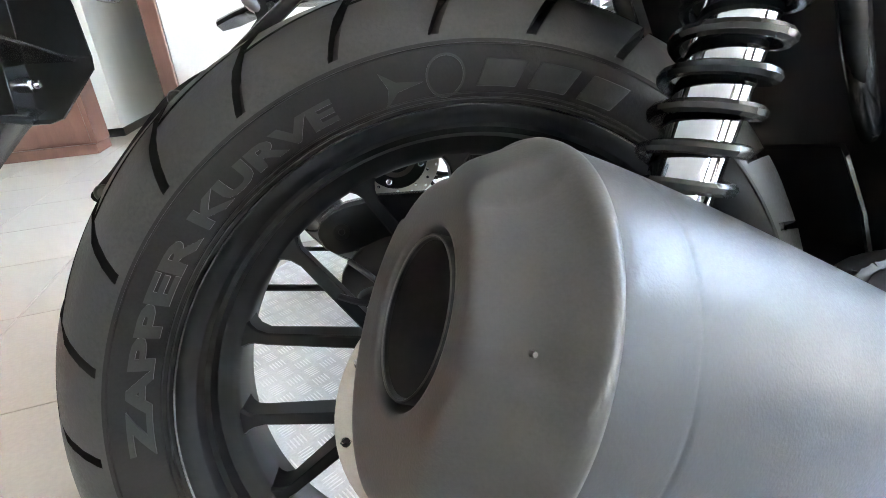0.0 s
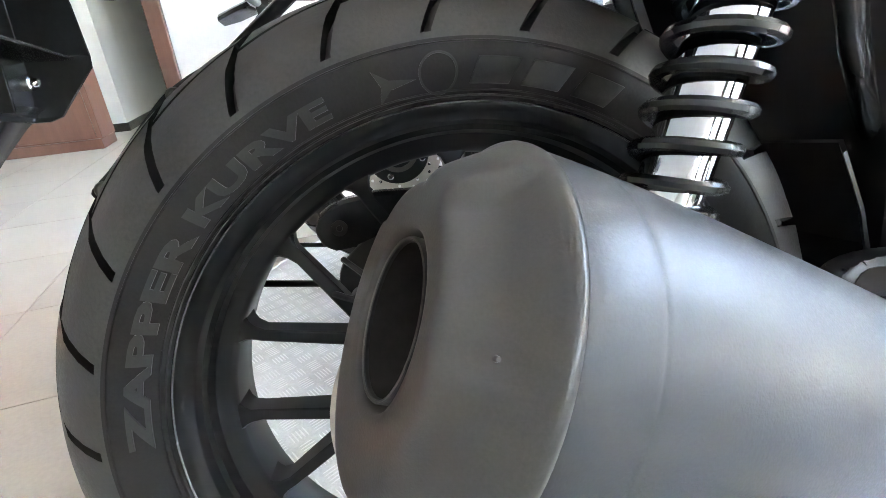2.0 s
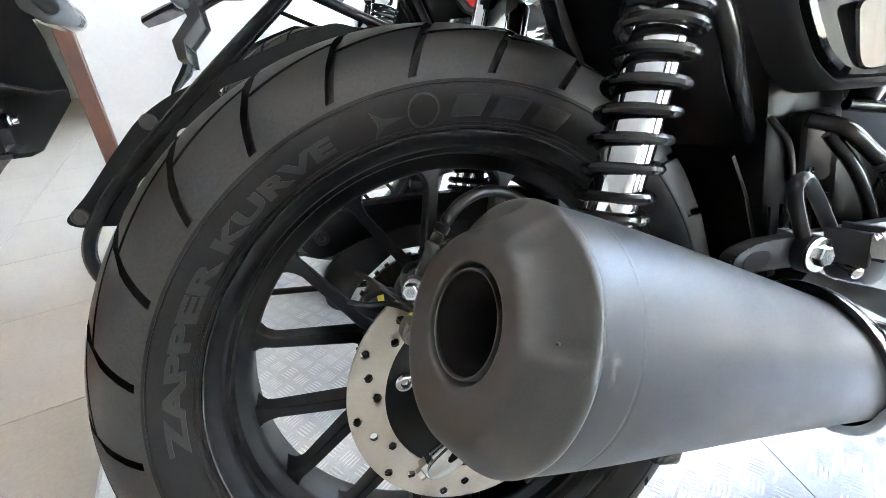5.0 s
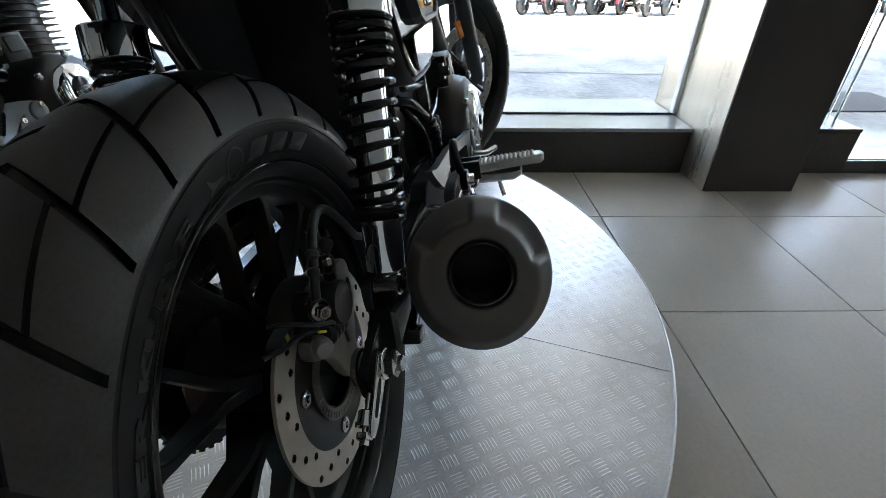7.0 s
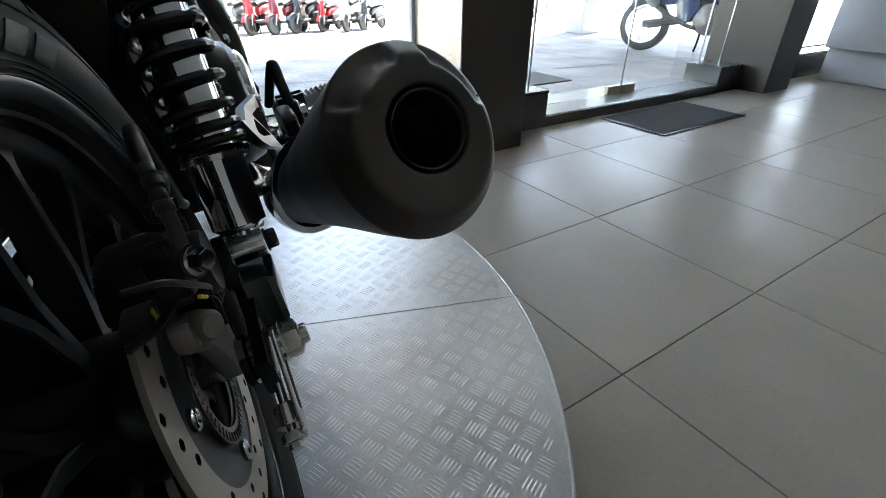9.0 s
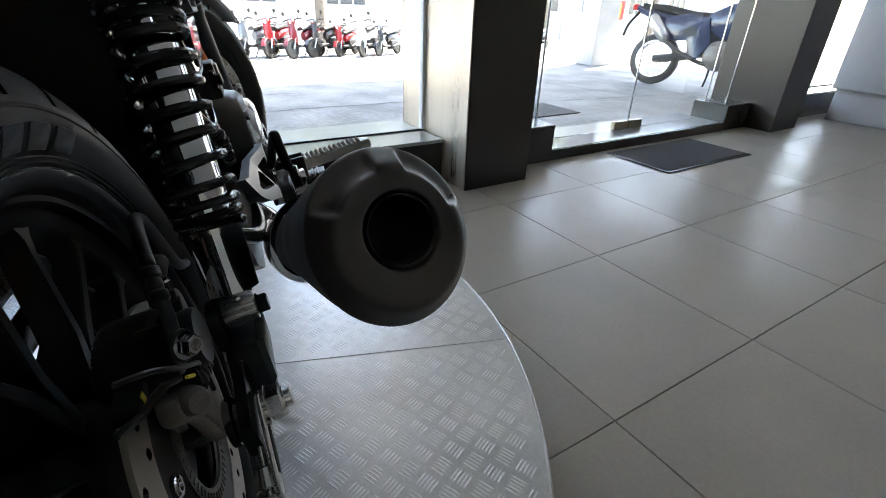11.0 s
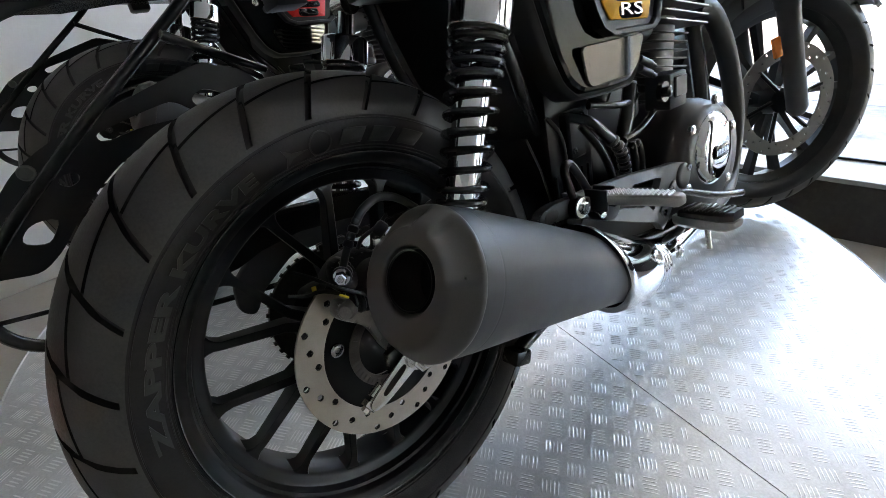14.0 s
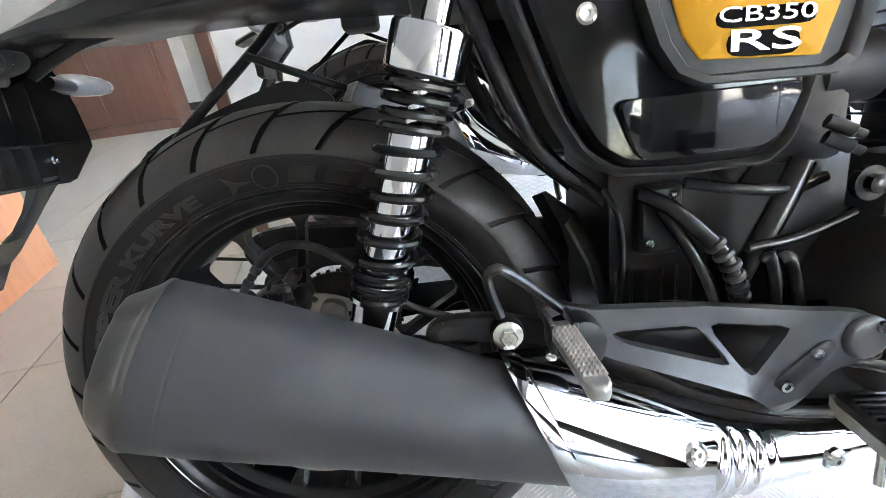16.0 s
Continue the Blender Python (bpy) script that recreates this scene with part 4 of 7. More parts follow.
def front_wheel(bike):
    hub, fork = new("front_wheel"), new("front_fork")
    for ob in (hub, fork):
        ob.parent = bike
        ob.matrix_basis = pose(1.42, -0.04, 0.02, 0, 0, -31)
    bm = bmesh.new()
    prof = [(-0.036, 0.249), (-0.034, 0.253), (-0.031, 0.247), (-0.026, 0.234), (-0.014, 0.222), (0.014, 0.222), (0.026, 0.234), (0.031, 0.247), (0.034, 0.253), (0.036, 0.249), (0.03, 0.243), (-0.03, 0.243)]
    lathe(bm, (0, 0, 0), (0, 1, 0), prof, 96, closed=True)
    lathe(bm, (0, 0, 0), (0, 1, 0), [(-0.055, 0.02), (-0.055, 0.034), (-0.02, 0.04), (0.02, 0.04), (0.05, 0.034), (0.05, 0.02)], 36)
    rim = part("rim", bm, M_RIM, hub, "satin black cast front rim")
    for k in range(7):
        mid = 2 * math.pi * k / 7 + 0.2
        for s in (-1, 1):
            bm = bmesh.new()
            p0 = Vector((math.cos(mid + s * 0.05), 0, math.sin(mid + s * 0.05))) * 0.034
            out = mid + s * radians(12)
            p2 = Vector((math.cos(out), 0, math.sin(out))) * 0.228
            t = (p2 - p0).normalized()
            side = Vector((-t.z, 0, t.x))
            loops = [[p + side * q + Vector((0, y, 0)) for q, y in ((-w, -d), (w, -d), (w, d), (-w, d))] for p, w, d in ((p0, 0.009, 0.018), ((p0 + p2) / 2, 0.007, 0.012), (p2, 0.01, 0.014))]
            rings(bm, loops, caps=(True, True))
            part("spoke", bm, M_RIM, hub)
    wheel_tyre(0.331, 0.052, 0.246, 26, 0.1, hub)
    bm = bmesh.new()
    drilled_disc(bm, 0.115, 0.155, -0.066, -0.062, 42, 0.0036)
    part("brake_disc", bm, M_DISC_DARK, hub, "drilled steel front brake disc", smooth=30)
    for k in range(6):
        a = 2 * math.pi * k / 6
        bm = bmesh.new()
        tube(bm, [(0.035 * math.cos(a), -0.058, 0.035 * math.sin(a)), (0.12 * math.cos(a + 0.2), -0.062, 0.12 * math.sin(a + 0.2))], 0.006, 8, 1)
        part("disc_arm", bm, M_RIM, hub)
    # fork, fender, reflector
    rake = Vector((-0.386, -0.232, 0.89))  # the steering turned, the rake along the bike
    for s in (-1, 1):
        bm = bmesh.new()
        b = Vector((0.02, 0.088 * s, -0.02))
        lathe(bm, b, rake, [(-0.02, 0.018), (0.0, 0.026), (0.3, 0.026), (0.31, 0.03), (0.62, 0.03)], 28)
        part("fork_leg", bm, M_PLASTIC, fork, "black fork leg with a rubber gaiter")
        for k in range(12):
            bm = bmesh.new()
            lathe(bm, b + rake * (0.34 + k * 0.022), rake, [(0, 0.03), (0.008, 0.037), (0.016, 0.03)], 24)
            part("gaiter_fold", bm, M_RUBBER, fork)
        bm = bmesh.new()
        box(bm, (-0.022, -0.006, -0.026), (0.0, 0.006, 0.026), 0.004, 2, Matrix.Translation(b + rake * 0.2 + Vector((-0.034, 0.004 * s, 0))) @ Matrix.Rotation(radians(-14), 4, "Y"))
        part("reflector", bm, M_ORANGE, fork, "amber oblong side reflector")
    bm = bmesh.new()
    loops = []
    for k in range(15):
        a = radians(35 + k * 8.5)
        loops.append([Vector(((r) * math.cos(a), y, (r) * math.sin(a))) for y, r in ((-0.062, 0.332), (-0.06, 0.348), (-0.035, 0.358), (0, 0.362), (0.035, 0.358), (0.06, 0.348), (0.062, 0.332), (0.055, 0.34), (0.03, 0.353), (0, 0.357), (-0.03, 0.353), (-0.055, 0.34))])
    rings(bm, loops, caps=(True, True))
    part("front_fender", bm, M_PLASTIC, fork, "matt dark grey front fender")
    return hub


SIDE = [(0.215, 0.45), (0.233, 0.386), (0.249, 0.342), (0.269, 0.289), (0.29, 0.252), (0.32, 0.230), (0.392, 0.225), (0.462, 0.226), (0.483, 0.245), (0.494, 0.28), (0.502, 0.32), (0.52, 0.45)]
BADGE = [(0.324, 0.43), (0.335, 0.368), (0.347, 0.335), (0.363, 0.312), (0.386, 0.301), (0.498, 0.298), (0.514, 0.308), (0.523, 0.341), (0.54, 0.43)]
FIELD = [(0.353, 0.40), (0.361, 0.365), (0.369, 0.341), (0.384, 0.321), (0.481, 0.3145), (0.493, 0.352), (0.505, 0.40)]


def tight(pts, f=0.16):
    """Points added near the corners, so that rounding keeps the sides straight."""
    out = []
    for a, b in zip(pts, pts[1:] + pts[:1]):
        out += [a] + [tuple(p + (q - p) * k for p, q in zip(a, b)) for k in (f, 1 - f)]
    return out


def side_cover(bike, badge, sign=-1):
    """The painted panel under the seat. sign: -1 for the right side, 1 for the left."""
    g = sign
    bm = bmesh.new()
    out = round_outline(SIDE)
    pillow(bm, out, [(1.0, 0.11 * g), (1.0, 0.138 * g), (0.985, 0.146 * g), (0.95, 0.15 * g), (0.915, 0.1475 * g), (0.905, 0.142 * g), (0.5, 0.142 * g)])
    cover = part("side_cover", bm, M_PLASTIC, bike, "satin black side panel with a raised rim", 50)
    bm = bmesh.new()
    pillow(bm, out, [(0.895, 0.14 * g), (0.89, 0.146 * g), (0.86, 0.1515 * g), (0.8, 0.1528 * g), (0.05, 0.1528 * g)])
    part("gloss_panel", bm, M_GLOSS, cover, "deep gloss black painted panel", 8)
    bm = bmesh.new()
    low = round_outline([(0.316, 0.297), (0.334, 0.25), (0.346, 0.242), (0.452, 0.245), (0.466, 0.258), (0.478, 0.297)], 4)
    rings(bm, [[(x, (y + (z - 0.27) * 0.12) * g, z) for x, z in [(0.397 + (px - 0.397) * k, 0.27 + (pz - 0.27) * k) for px, pz in low]] for k, y in ((1.0, 0.15), (0.99, 0.157), (0.96, 0.159), (0.3, 0.159))], caps=(False, True))
    part("lower_facet", bm, M_FACET, cover, "gloss black lower facet", 8)
    bm = bmesh.new()
    fr = round_outline(tight(list(BADGE)))
    pillow(bm, fr, [(1.0, 0.148 * g), (1.0, 0.163 * g), (0.97, 0.1685 * g), (0.86, 0.1685 * g), (0.835, 0.166 * g), (0.82, 0.163 * g), (0.4, 0.163 * g)])
    part("badge_frame", bm, M_PLASTIC, cover, "satin dark grey badge surround", 50)
    bm = bmesh.new()
    fd = round_outline(tight(list(FIELD), 0.1))
    pillow(bm, fd, [(1.0, 0.162 * g), (1.0, 0.1650 * g), (0.98, 0.1662 * g), (0.5, 0.1662 * g)])
    part("badge_field", bm, badge, cover, "coloured badge plate", 50)
    for text, cx, cz, size, wide, bold in (("RS", 0.433, 0.33, 0.0225, 0.056, 0.0001), ("CB350", 0.434, 0.3495, 0.016, 0.077, 0.0)):
        bm = words(text, size, 0.002, bold)
        squeeze = wide / (max(v.co.x for v in bm.verts) - min(v.co.x for v in bm.verts))
        for v in bm.verts:
            v.co = Vector((cx + v.co.x * squeeze * -g, 0.1672 * g + v.co.z * g, cz + v.co.y - (v.co.x * squeeze) * 0.05))
        part("lettering", bm, M_STEEL, cover, "raised chrome lettering")
        bm = bmesh.new()
        w, h = wide / 2 + 0.0015, size * 0.35 + 0.0016
        slab(bm, round_outline([(cx - w, cz - h), (cx + w, cz - h - 0.003), (cx + w, cz + h - 0.003), (cx - w, cz + h)], 3), 0.1661 * g, 0.1668 * g)
        part("letter_plate", bm, M_GROOVE, cover, "black outline behind the lettering")
    bm = bmesh.new()
    lathe(bm, (0.295, 0.156 * g, 0.366), (0, g, 0), [(0, 0.009), (0.003, 0.0085), (0.0045, 0.006), (0.004, 0.003), (0.002, 0.0028)], 24)
    part("screw", bm, M_STEEL, cover)
    cover.location = (0.007, 0.007 * g, -0.008)
    return cover


def rear_brake(bike):
    bm = bmesh.new()  # bridge over the disc
    slab(bm, round_outline([(-0.062, 0.102), (-0.058, 0.118), (-0.04, 0.132), (-0.012, 0.134), (0.012, 0.122), (0.014, 0.1), (-0.02, 0.094)], 3), -0.104, -0.07, 0.005)
    cal = part("brake_caliper", bm, M_CALIPER, bike, "dark cast rear brake caliper")
    bm = bmesh.new()
    lathe(bm, (-0.01, -0.1, 0.1), RIGHT, [(0, 0.0235), (0.012, 0.0235), (0.019, 0.0225), (0.024, 0.022), (0.0255, 0.0205), (0.0248, 0.0185), (0.0238, 0.0)], 36)
    part("piston_housing", bm, M_CALIPER, cal)
    bm = bmesh.new()  # ribbed outer cheek
    slab(bm, round_outline([(-0.06, 0.104), (-0.058, 0.138), (-0.04, 0.142), (-0.03, 0.12), (-0.034, 0.1)], 3), -0.118, -0.1, 0.003)
    part("cheek", bm, M_CALIPER, cal)
    for k in range(3):
        bm = bmesh.new()
        box(bm, (-0.044 + k * 0.009, -0.121, 0.083), (-0.041 + k * 0.009, -0.1, 0.098), 0.001)
        part("cheek_rib", bm, M_CALIPER, cal)
    bm = bmesh.new()  # cast bracket that hangs the caliper on the axle
    slab(bm, round_outline([(-0.068, 0.078), (-0.061, 0.094), (-0.05, 0.092), (-0.03, 0.075), (-0.008, 0.074), (0.014, 0.074), (0.02, 0.092), (0.032, 0.121), (0.058, 0.111), (0.051, 0.067), (0.034, 0.047), (0.02, 0.024), (0.016, 0.0), (-0.008, -0.008), (-0.021, 0.012), (-0.028, 0.036), (-0.037, 0.053), (-0.054, 0.065)], 3), -0.108, -0.093, 0.004)
    part("caliper_bracket", bm, M_CAST, cal, "dull grey cast bracket")
    # flat dark patch on the bracket, painting the shade of a pocket
    bm = bmesh.new()
    slab(bm, round_outline([(0.026, 0.068), (0.034, 0.084), (0.041, 0.096), (0.046, 0.09), (0.041, 0.073), (0.034, 0.062)], 3), -0.109, -0.1085)
    part("pocket_shade", bm, M_SOOT_SHADE, cal, "thin dark patch as the pocket's shade")
    bm = bmesh.new()
    lathe(bm, (-0.052, -0.112, 0.081), (-0.7, -0.7, 0.15), [(-0.012, 0.01), (0.004, 0.01), (0.008, 0.0075)], 20)
    part("bracket_boss", bm, M_CAST, cal)
    bm = bmesh.new()  # rubber boots of the slide pins
    for k in range(4):
        lathe(bm, (-0.04 + k * 0.008, -0.112, 0.083 - k * 0.002), (1, 0, -0.2), [(0, 0.0085), (0.002, 0.0108), (0.006, 0.0108), (0.008, 0.0085)], 18)
    part("pin_boot", bm, M_RUBBER, cal, "ribbed black rubber boot")
    bm = bmesh.new()
    lathe(bm, (0.014, -0.1, 0.13), RIGHT, [(0, 0.01), (0.012, 0.01), (0.014, 0.007)], 20)
    part("slide_pin", bm, M_CALIPER, cal)
    # banjo, hose and its collars
    bm = bmesh.new()
    aim = Vector((-0.55, -0.8, 0.1)).normalized()
    at = Vector((-0.046, -0.115, 0.124))
    lathe(bm, at, aim, [(-0.012, 0.009), (0.0, 0.009), (0.0, 0.0105), (0.004, 0.0105), (0.005, 0.0085), (0.01, 0.0085), (0.01, 0.0105), (0.013, 0.0105)], 22)
    part("banjo", bm, M_BRACKET, cal)
    bm = bmesh.new()
    hex_bolt(bm, at + aim * 0.012, aim, 0.0068, 0.008, 0.0088)
    part("banjo_bolt", bm, M_DULL_CHROME, cal)
    bm = bmesh.new()
    tube(bm, [(-0.05, -0.121, 0.126), (-0.042, -0.122, 0.142), (-0.032, -0.121, 0.156)], 0.0042, 12)
    part("hose_pipe", bm, M_BRACKET, cal)
    for k, r in enumerate((0.0056, 0.0046, 0.0058, 0.0048)):
        bm = bmesh.new()
        lathe(bm, (-0.034 + k * 0.0052, -0.121 + k * 0.0006, 0.153 + k * 0.0062), (0.6, 0.07, 0.75), [(-0.0035, r * 0.85), (-0.0025, r), (0.0025, r), (0.0035, r * 0.85)], 18)
        part("hose_collar", bm, M_BRACKET, cal)
    bm = bmesh.new()
    tube(bm, [(-0.02, -0.1195, 0.17), (-0.006, -0.118, 0.181), (0.018, -0.114, 0.186), (0.045, -0.11, 0.175), (0.08, -0.104, 0.143), (0.12, -0.098, 0.1), (0.17, -0.092, 0.075)], 0.0047, 12)
    part("brake_hose", bm, M_RUBBER, cal, "black rubber brake hose")
    bm = bmesh.new()
    lathe(bm, (0.0, -0.114, 0.122), (0.1, -0.1, 1), [(0, 0.006), (0.008, 0.006), (0.009, 0.0045), (0.016, 0.0045)], 14)
    part("bleed_cap", bm, M_RUBBER, cal)
    bm = bmesh.new()
    lathe(bm, (0.0017, -0.1157, 0.138), (0.1, -0.1, 1), [(0, 0.005), (0.007, 0.005), (0.008, 0.0035)], 6)
    part("bleed_nipple", bm, M_STEEL, cal)
    bm = bmesh.new()
    lathe(bm, (0.006, -0.112, 0.148), (0.6, -0.3, 0.6), [(0, 0.007), (0.012, 0.007), (0.015, 0.0045)], 14)
    part("bleed_cover", bm, M_CALIPER, cal)
    # sensor cable, its clips, and the pad pin
    for pts, r in (([(-0.09, -0.098, 0.14), (-0.078, -0.112, 0.132), (-0.06, -0.12, 0.115), (-0.03, -0.12, 0.092), (-0.01, -0.115, 0.07), (-0.005, -0.112, 0.045)], 0.002),
                   ([(-0.1, -0.09, 0.115), (-0.086, -0.1, 0.112), (-0.07, -0.108, 0.112), (-0.05, -0.112, 0.1)], 0.0024),
                   ([(0.03, -0.1, 0.16), (0.01, -0.11, 0.155), (-0.012, -0.112, 0.15), (-0.02, -0.11, 0.14)], 0.0024)):
        bm = bmesh.new()
        tube(bm, pts, r, 8)
        part("sensor_wire", bm, M_RUBBER, cal)
    bm = bmesh.new()
    slab(bm, round_outline([(-0.09, 0.108), (-0.087, 0.117), (-0.062, 0.119), (-0.06, 0.109)], 3), -0.1, -0.084, 0.0015)
    part("pad_back", bm, M_BRACKET, cal, "dark brake pad backing plate")
    bm = bmesh.new()
    box(bm, (-0.078, -0.1005, 0.112), (-0.073, -0.0998, 0.118))
    part("pad_mark", bm, M_BRASS, cal, "yellow paint mark")
    bm = bmesh.new()
    tube(bm, [(-0.058, -0.119, 0.105), (-0.05, -0.1205, 0.0985)], 0.0013, 8)
    part("pad_pin_clip", bm, M_BRASS, cal, "yellow wire clip")
    bm = bmesh.new()
    lathe(bm, (0, -0.108, 0), RIGHT, [(0, 0.021), (0.006, 0.021), (0.008, 0.018), (0.018, 0.018)], 32)
    part("axle_collar", bm, M_DULL_CHROME, cal)
    return cal


def swingarm(bike):
    arm = None
    for s in (-1, 1):
        bm = bmesh.new()
        loops = []
        for x, z, hz, hy in ((-0.03, 0.0, 0.016, 0.006), (0.02, 0.004, 0.022, 0.007), (0.06, 0.012, 0.024, 0.011), (0.12, 0.016, 0.022, 0.014), (0.4, 0.012, 0.024, 0.016), (0.5, 0.01, 0.026, 0.016)):
            y = s * (0.125 - 0.01 * max(0, x) / 0.5)
            loops.append([(x, y + hy * a, z + hz * b) for a, b in ((-1, -0.7), (-0.7, -1), (0.7, -1), (1, -0.7), (1, 0.7), (0.7, 1), (-0.7, 1), (-1, 0.7))])
        rings(bm, loops, caps=(True, True))
        if s < 0:
            arm = part("swingarm", bm, M_TUBE, bike, "gloss black tubular swingarm")
            own = arm
        else:
            own = part("swingarm_leg", bm, M_TUBE, arm)
        bm = bmesh.new()  # shock bracket, boxed
        slab(bm, round_outline([(0.05, 0.03), (0.055, 0.07), (0.09, 0.072), (0.115, 0.03)], 3), s * 0.112, s * 0.124, 0.002)
        rings(bm, [[(x, s * y, z) for x, z in ((x0, z0), (x1, z0 + 0.004), (x1 + 0.02, z1), (x0 + 0.012, z1))] for y, x0, x1, z0, z1 in ((0.126, 0.028, 0.1, -0.012, 0.044), (0.146, 0.03, 0.1, -0.006, 0.042), (0.151, 0.036, 0.096, 0.0, 0.036))], caps=(True, True))
        part("shock_bracket", bm, M_TUBE, arm, "gloss black folded bracket")
    bm = bmesh.new()  # slotted chain adjuster plate
    slab(bm, round_outline([(0.02, 0.012), (0.004, 0.02), (-0.012, 0.012), (-0.07, -0.022), (-0.068, -0.034), (-0.052, -0.034), (0.012, -0.008)], 3), -0.1345, -0.138, 0.0006)
    part("adjuster_plate", bm, M_STEEL, arm, "zinc-plated adjuster plate")
    # the plate is uncut; a dark sheet on it paints the slot's shade
    bm = bmesh.new()
    slab(bm, round_outline([(-0.016, 0.002), (-0.052, -0.018), (-0.05, -0.025), (-0.014, -0.006)], 3), -0.1384, -0.1388)
    part("slot_shade", bm, M_SOOT_SHADE, arm, "thin dark patch as the slot's shade")
    bm = bmesh.new()
    lathe(bm, (0.004, -0.138, 0.001), RIGHT, [(0, 0.0175), (0.003, 0.0175), (0.0036, 0.0165)], 32)
    lathe(bm, (0.004, -0.1414, 0.001), RIGHT, [(0, 0.0158), (0.011, 0.0158), (0.0128, 0.0138)], 6)
    lathe(bm, (0.004, -0.154, 0.001), RIGHT, [(0, 0.0118), (0.0012, 0.0112), (0.0012, 0.0086), (0.006, 0.0086), (0.0072, 0.0074)], 24)
    part("axle_nut", bm, M_STEEL, arm, "zinc-plated axle nut")
    bm = bmesh.new()
    tube(bm, [(-0.02, -0.128, -0.006), (-0.075, -0.128, -0.033)], 0.0035, 12, 1)
    part("adjuster_screw", bm, M_STEEL, arm)
    bm = bmesh.new()
    lathe(bm, (-0.055, -0.128, -0.0235), (-0.88, 0, -0.45), [(-0.012, 0.0088), (-0.011, 0.0098), (0.004, 0.0098), (0.005, 0.0086)], 20)
    lathe(bm, (-0.064, -0.128, -0.028), (-0.88, 0, -0.45), [(0, 0.0092), (0.006, 0.0092), (0.007, 0.008), (0.007, 0.0055), (0.012, 0.0055)], 6)
    part("lock_nut", bm, M_STEEL, arm)
    bm = bmesh.new()
    lathe(bm, (0, 0.16, 0), (0, -1, 0), [(0, 0.0085), (0.29, 0.0085)], 16)
    part("axle", bm, M_STEEL, arm)
    bm = bmesh.new()  # deep guard over the chain
    rings(bm, [[(x, y, z) for y, z in ((0.098, lo), (0.128, lo), (0.13, lo + 0.004), (0.13, hi - 0.006), (0.124, hi), (0.1, hi), (0.096, hi - 0.004), (0.096, lo + 0.004))] for x, lo, hi in (
        (-0.127, 0.122, 0.134), (-0.122, 0.111, 0.144), (-0.11, 0.104, 0.152), (-0.095, 0.105, 0.157), (-0.06, 0.116, 0.161), (0.0, 0.122, 0.158), (0.12, 0.11, 0.146), (0.3, 0.095, 0.125), (0.4, 0.09, 0.115))], caps=(True, True))
    cover = part("chain_guard", bm, M_PLASTIC_GLOSS, arm, "shiny black chain guard")
    bm = bmesh.new()
    lathe(bm, (-0.103, 0.097, 0.128), RIGHT, [(0, 0.0085), (0.0025, 0.0085), (0.0035, 0.006), (0.0035, 0.0035), (0.001, 0.003)], 18)
    part("guard_screw", bm, M_BRACKET, cover)
    for z0, z1 in ((0.092, 0.075), (-0.092, -0.03)):  # upper and lower run of the chain
        bm = bmesh.new()
        for k in range(34):
            f = k / 33
            x, z = 0.02 + 0.5 * f, z0 + (z1 - z0) * f
            for y in ((0.079, 0.083), (0.089, 0.093)) if k % 2 else ((0.0815, 0.0835), (0.0885, 0.0905)):
                box(bm, (x - 0.008, y[0], z - 0.0055), (x + 0.008, y[1], z + 0.0055), 0.002)
        part("chain", bm, M_CHAIN, arm, "oily roller chain")
    bm = bmesh.new()
    slab(bm, round_outline([(-0.115, 0.045), (-0.11, 0.085), (-0.06, 0.128), (0.02, 0.145), (0.12, 0.142), (0.5, 0.118), (0.5, 0.05), (0.2, 0.062), (0.06, 0.092), (-0.02, 0.094), (-0.075, 0.06), (-0.095, 0.03)], 4), 0.098, 0.112, 0.003)
    part("chain_cover", bm, M_PLASTIC, arm, "wide black plastic chain cover")
    bm = bmesh.new()
    slab(bm, [(0.205, 0.292), (0.228, 0.298), (0.29, 0.245), (0.338, 0.203), (0.3, 0.21), (0.245, 0.236)], 0.118, 0.123, 0.0012)
    part("guard_plate", bm, M_CHROME, arm, "small polished plate")
    return arm


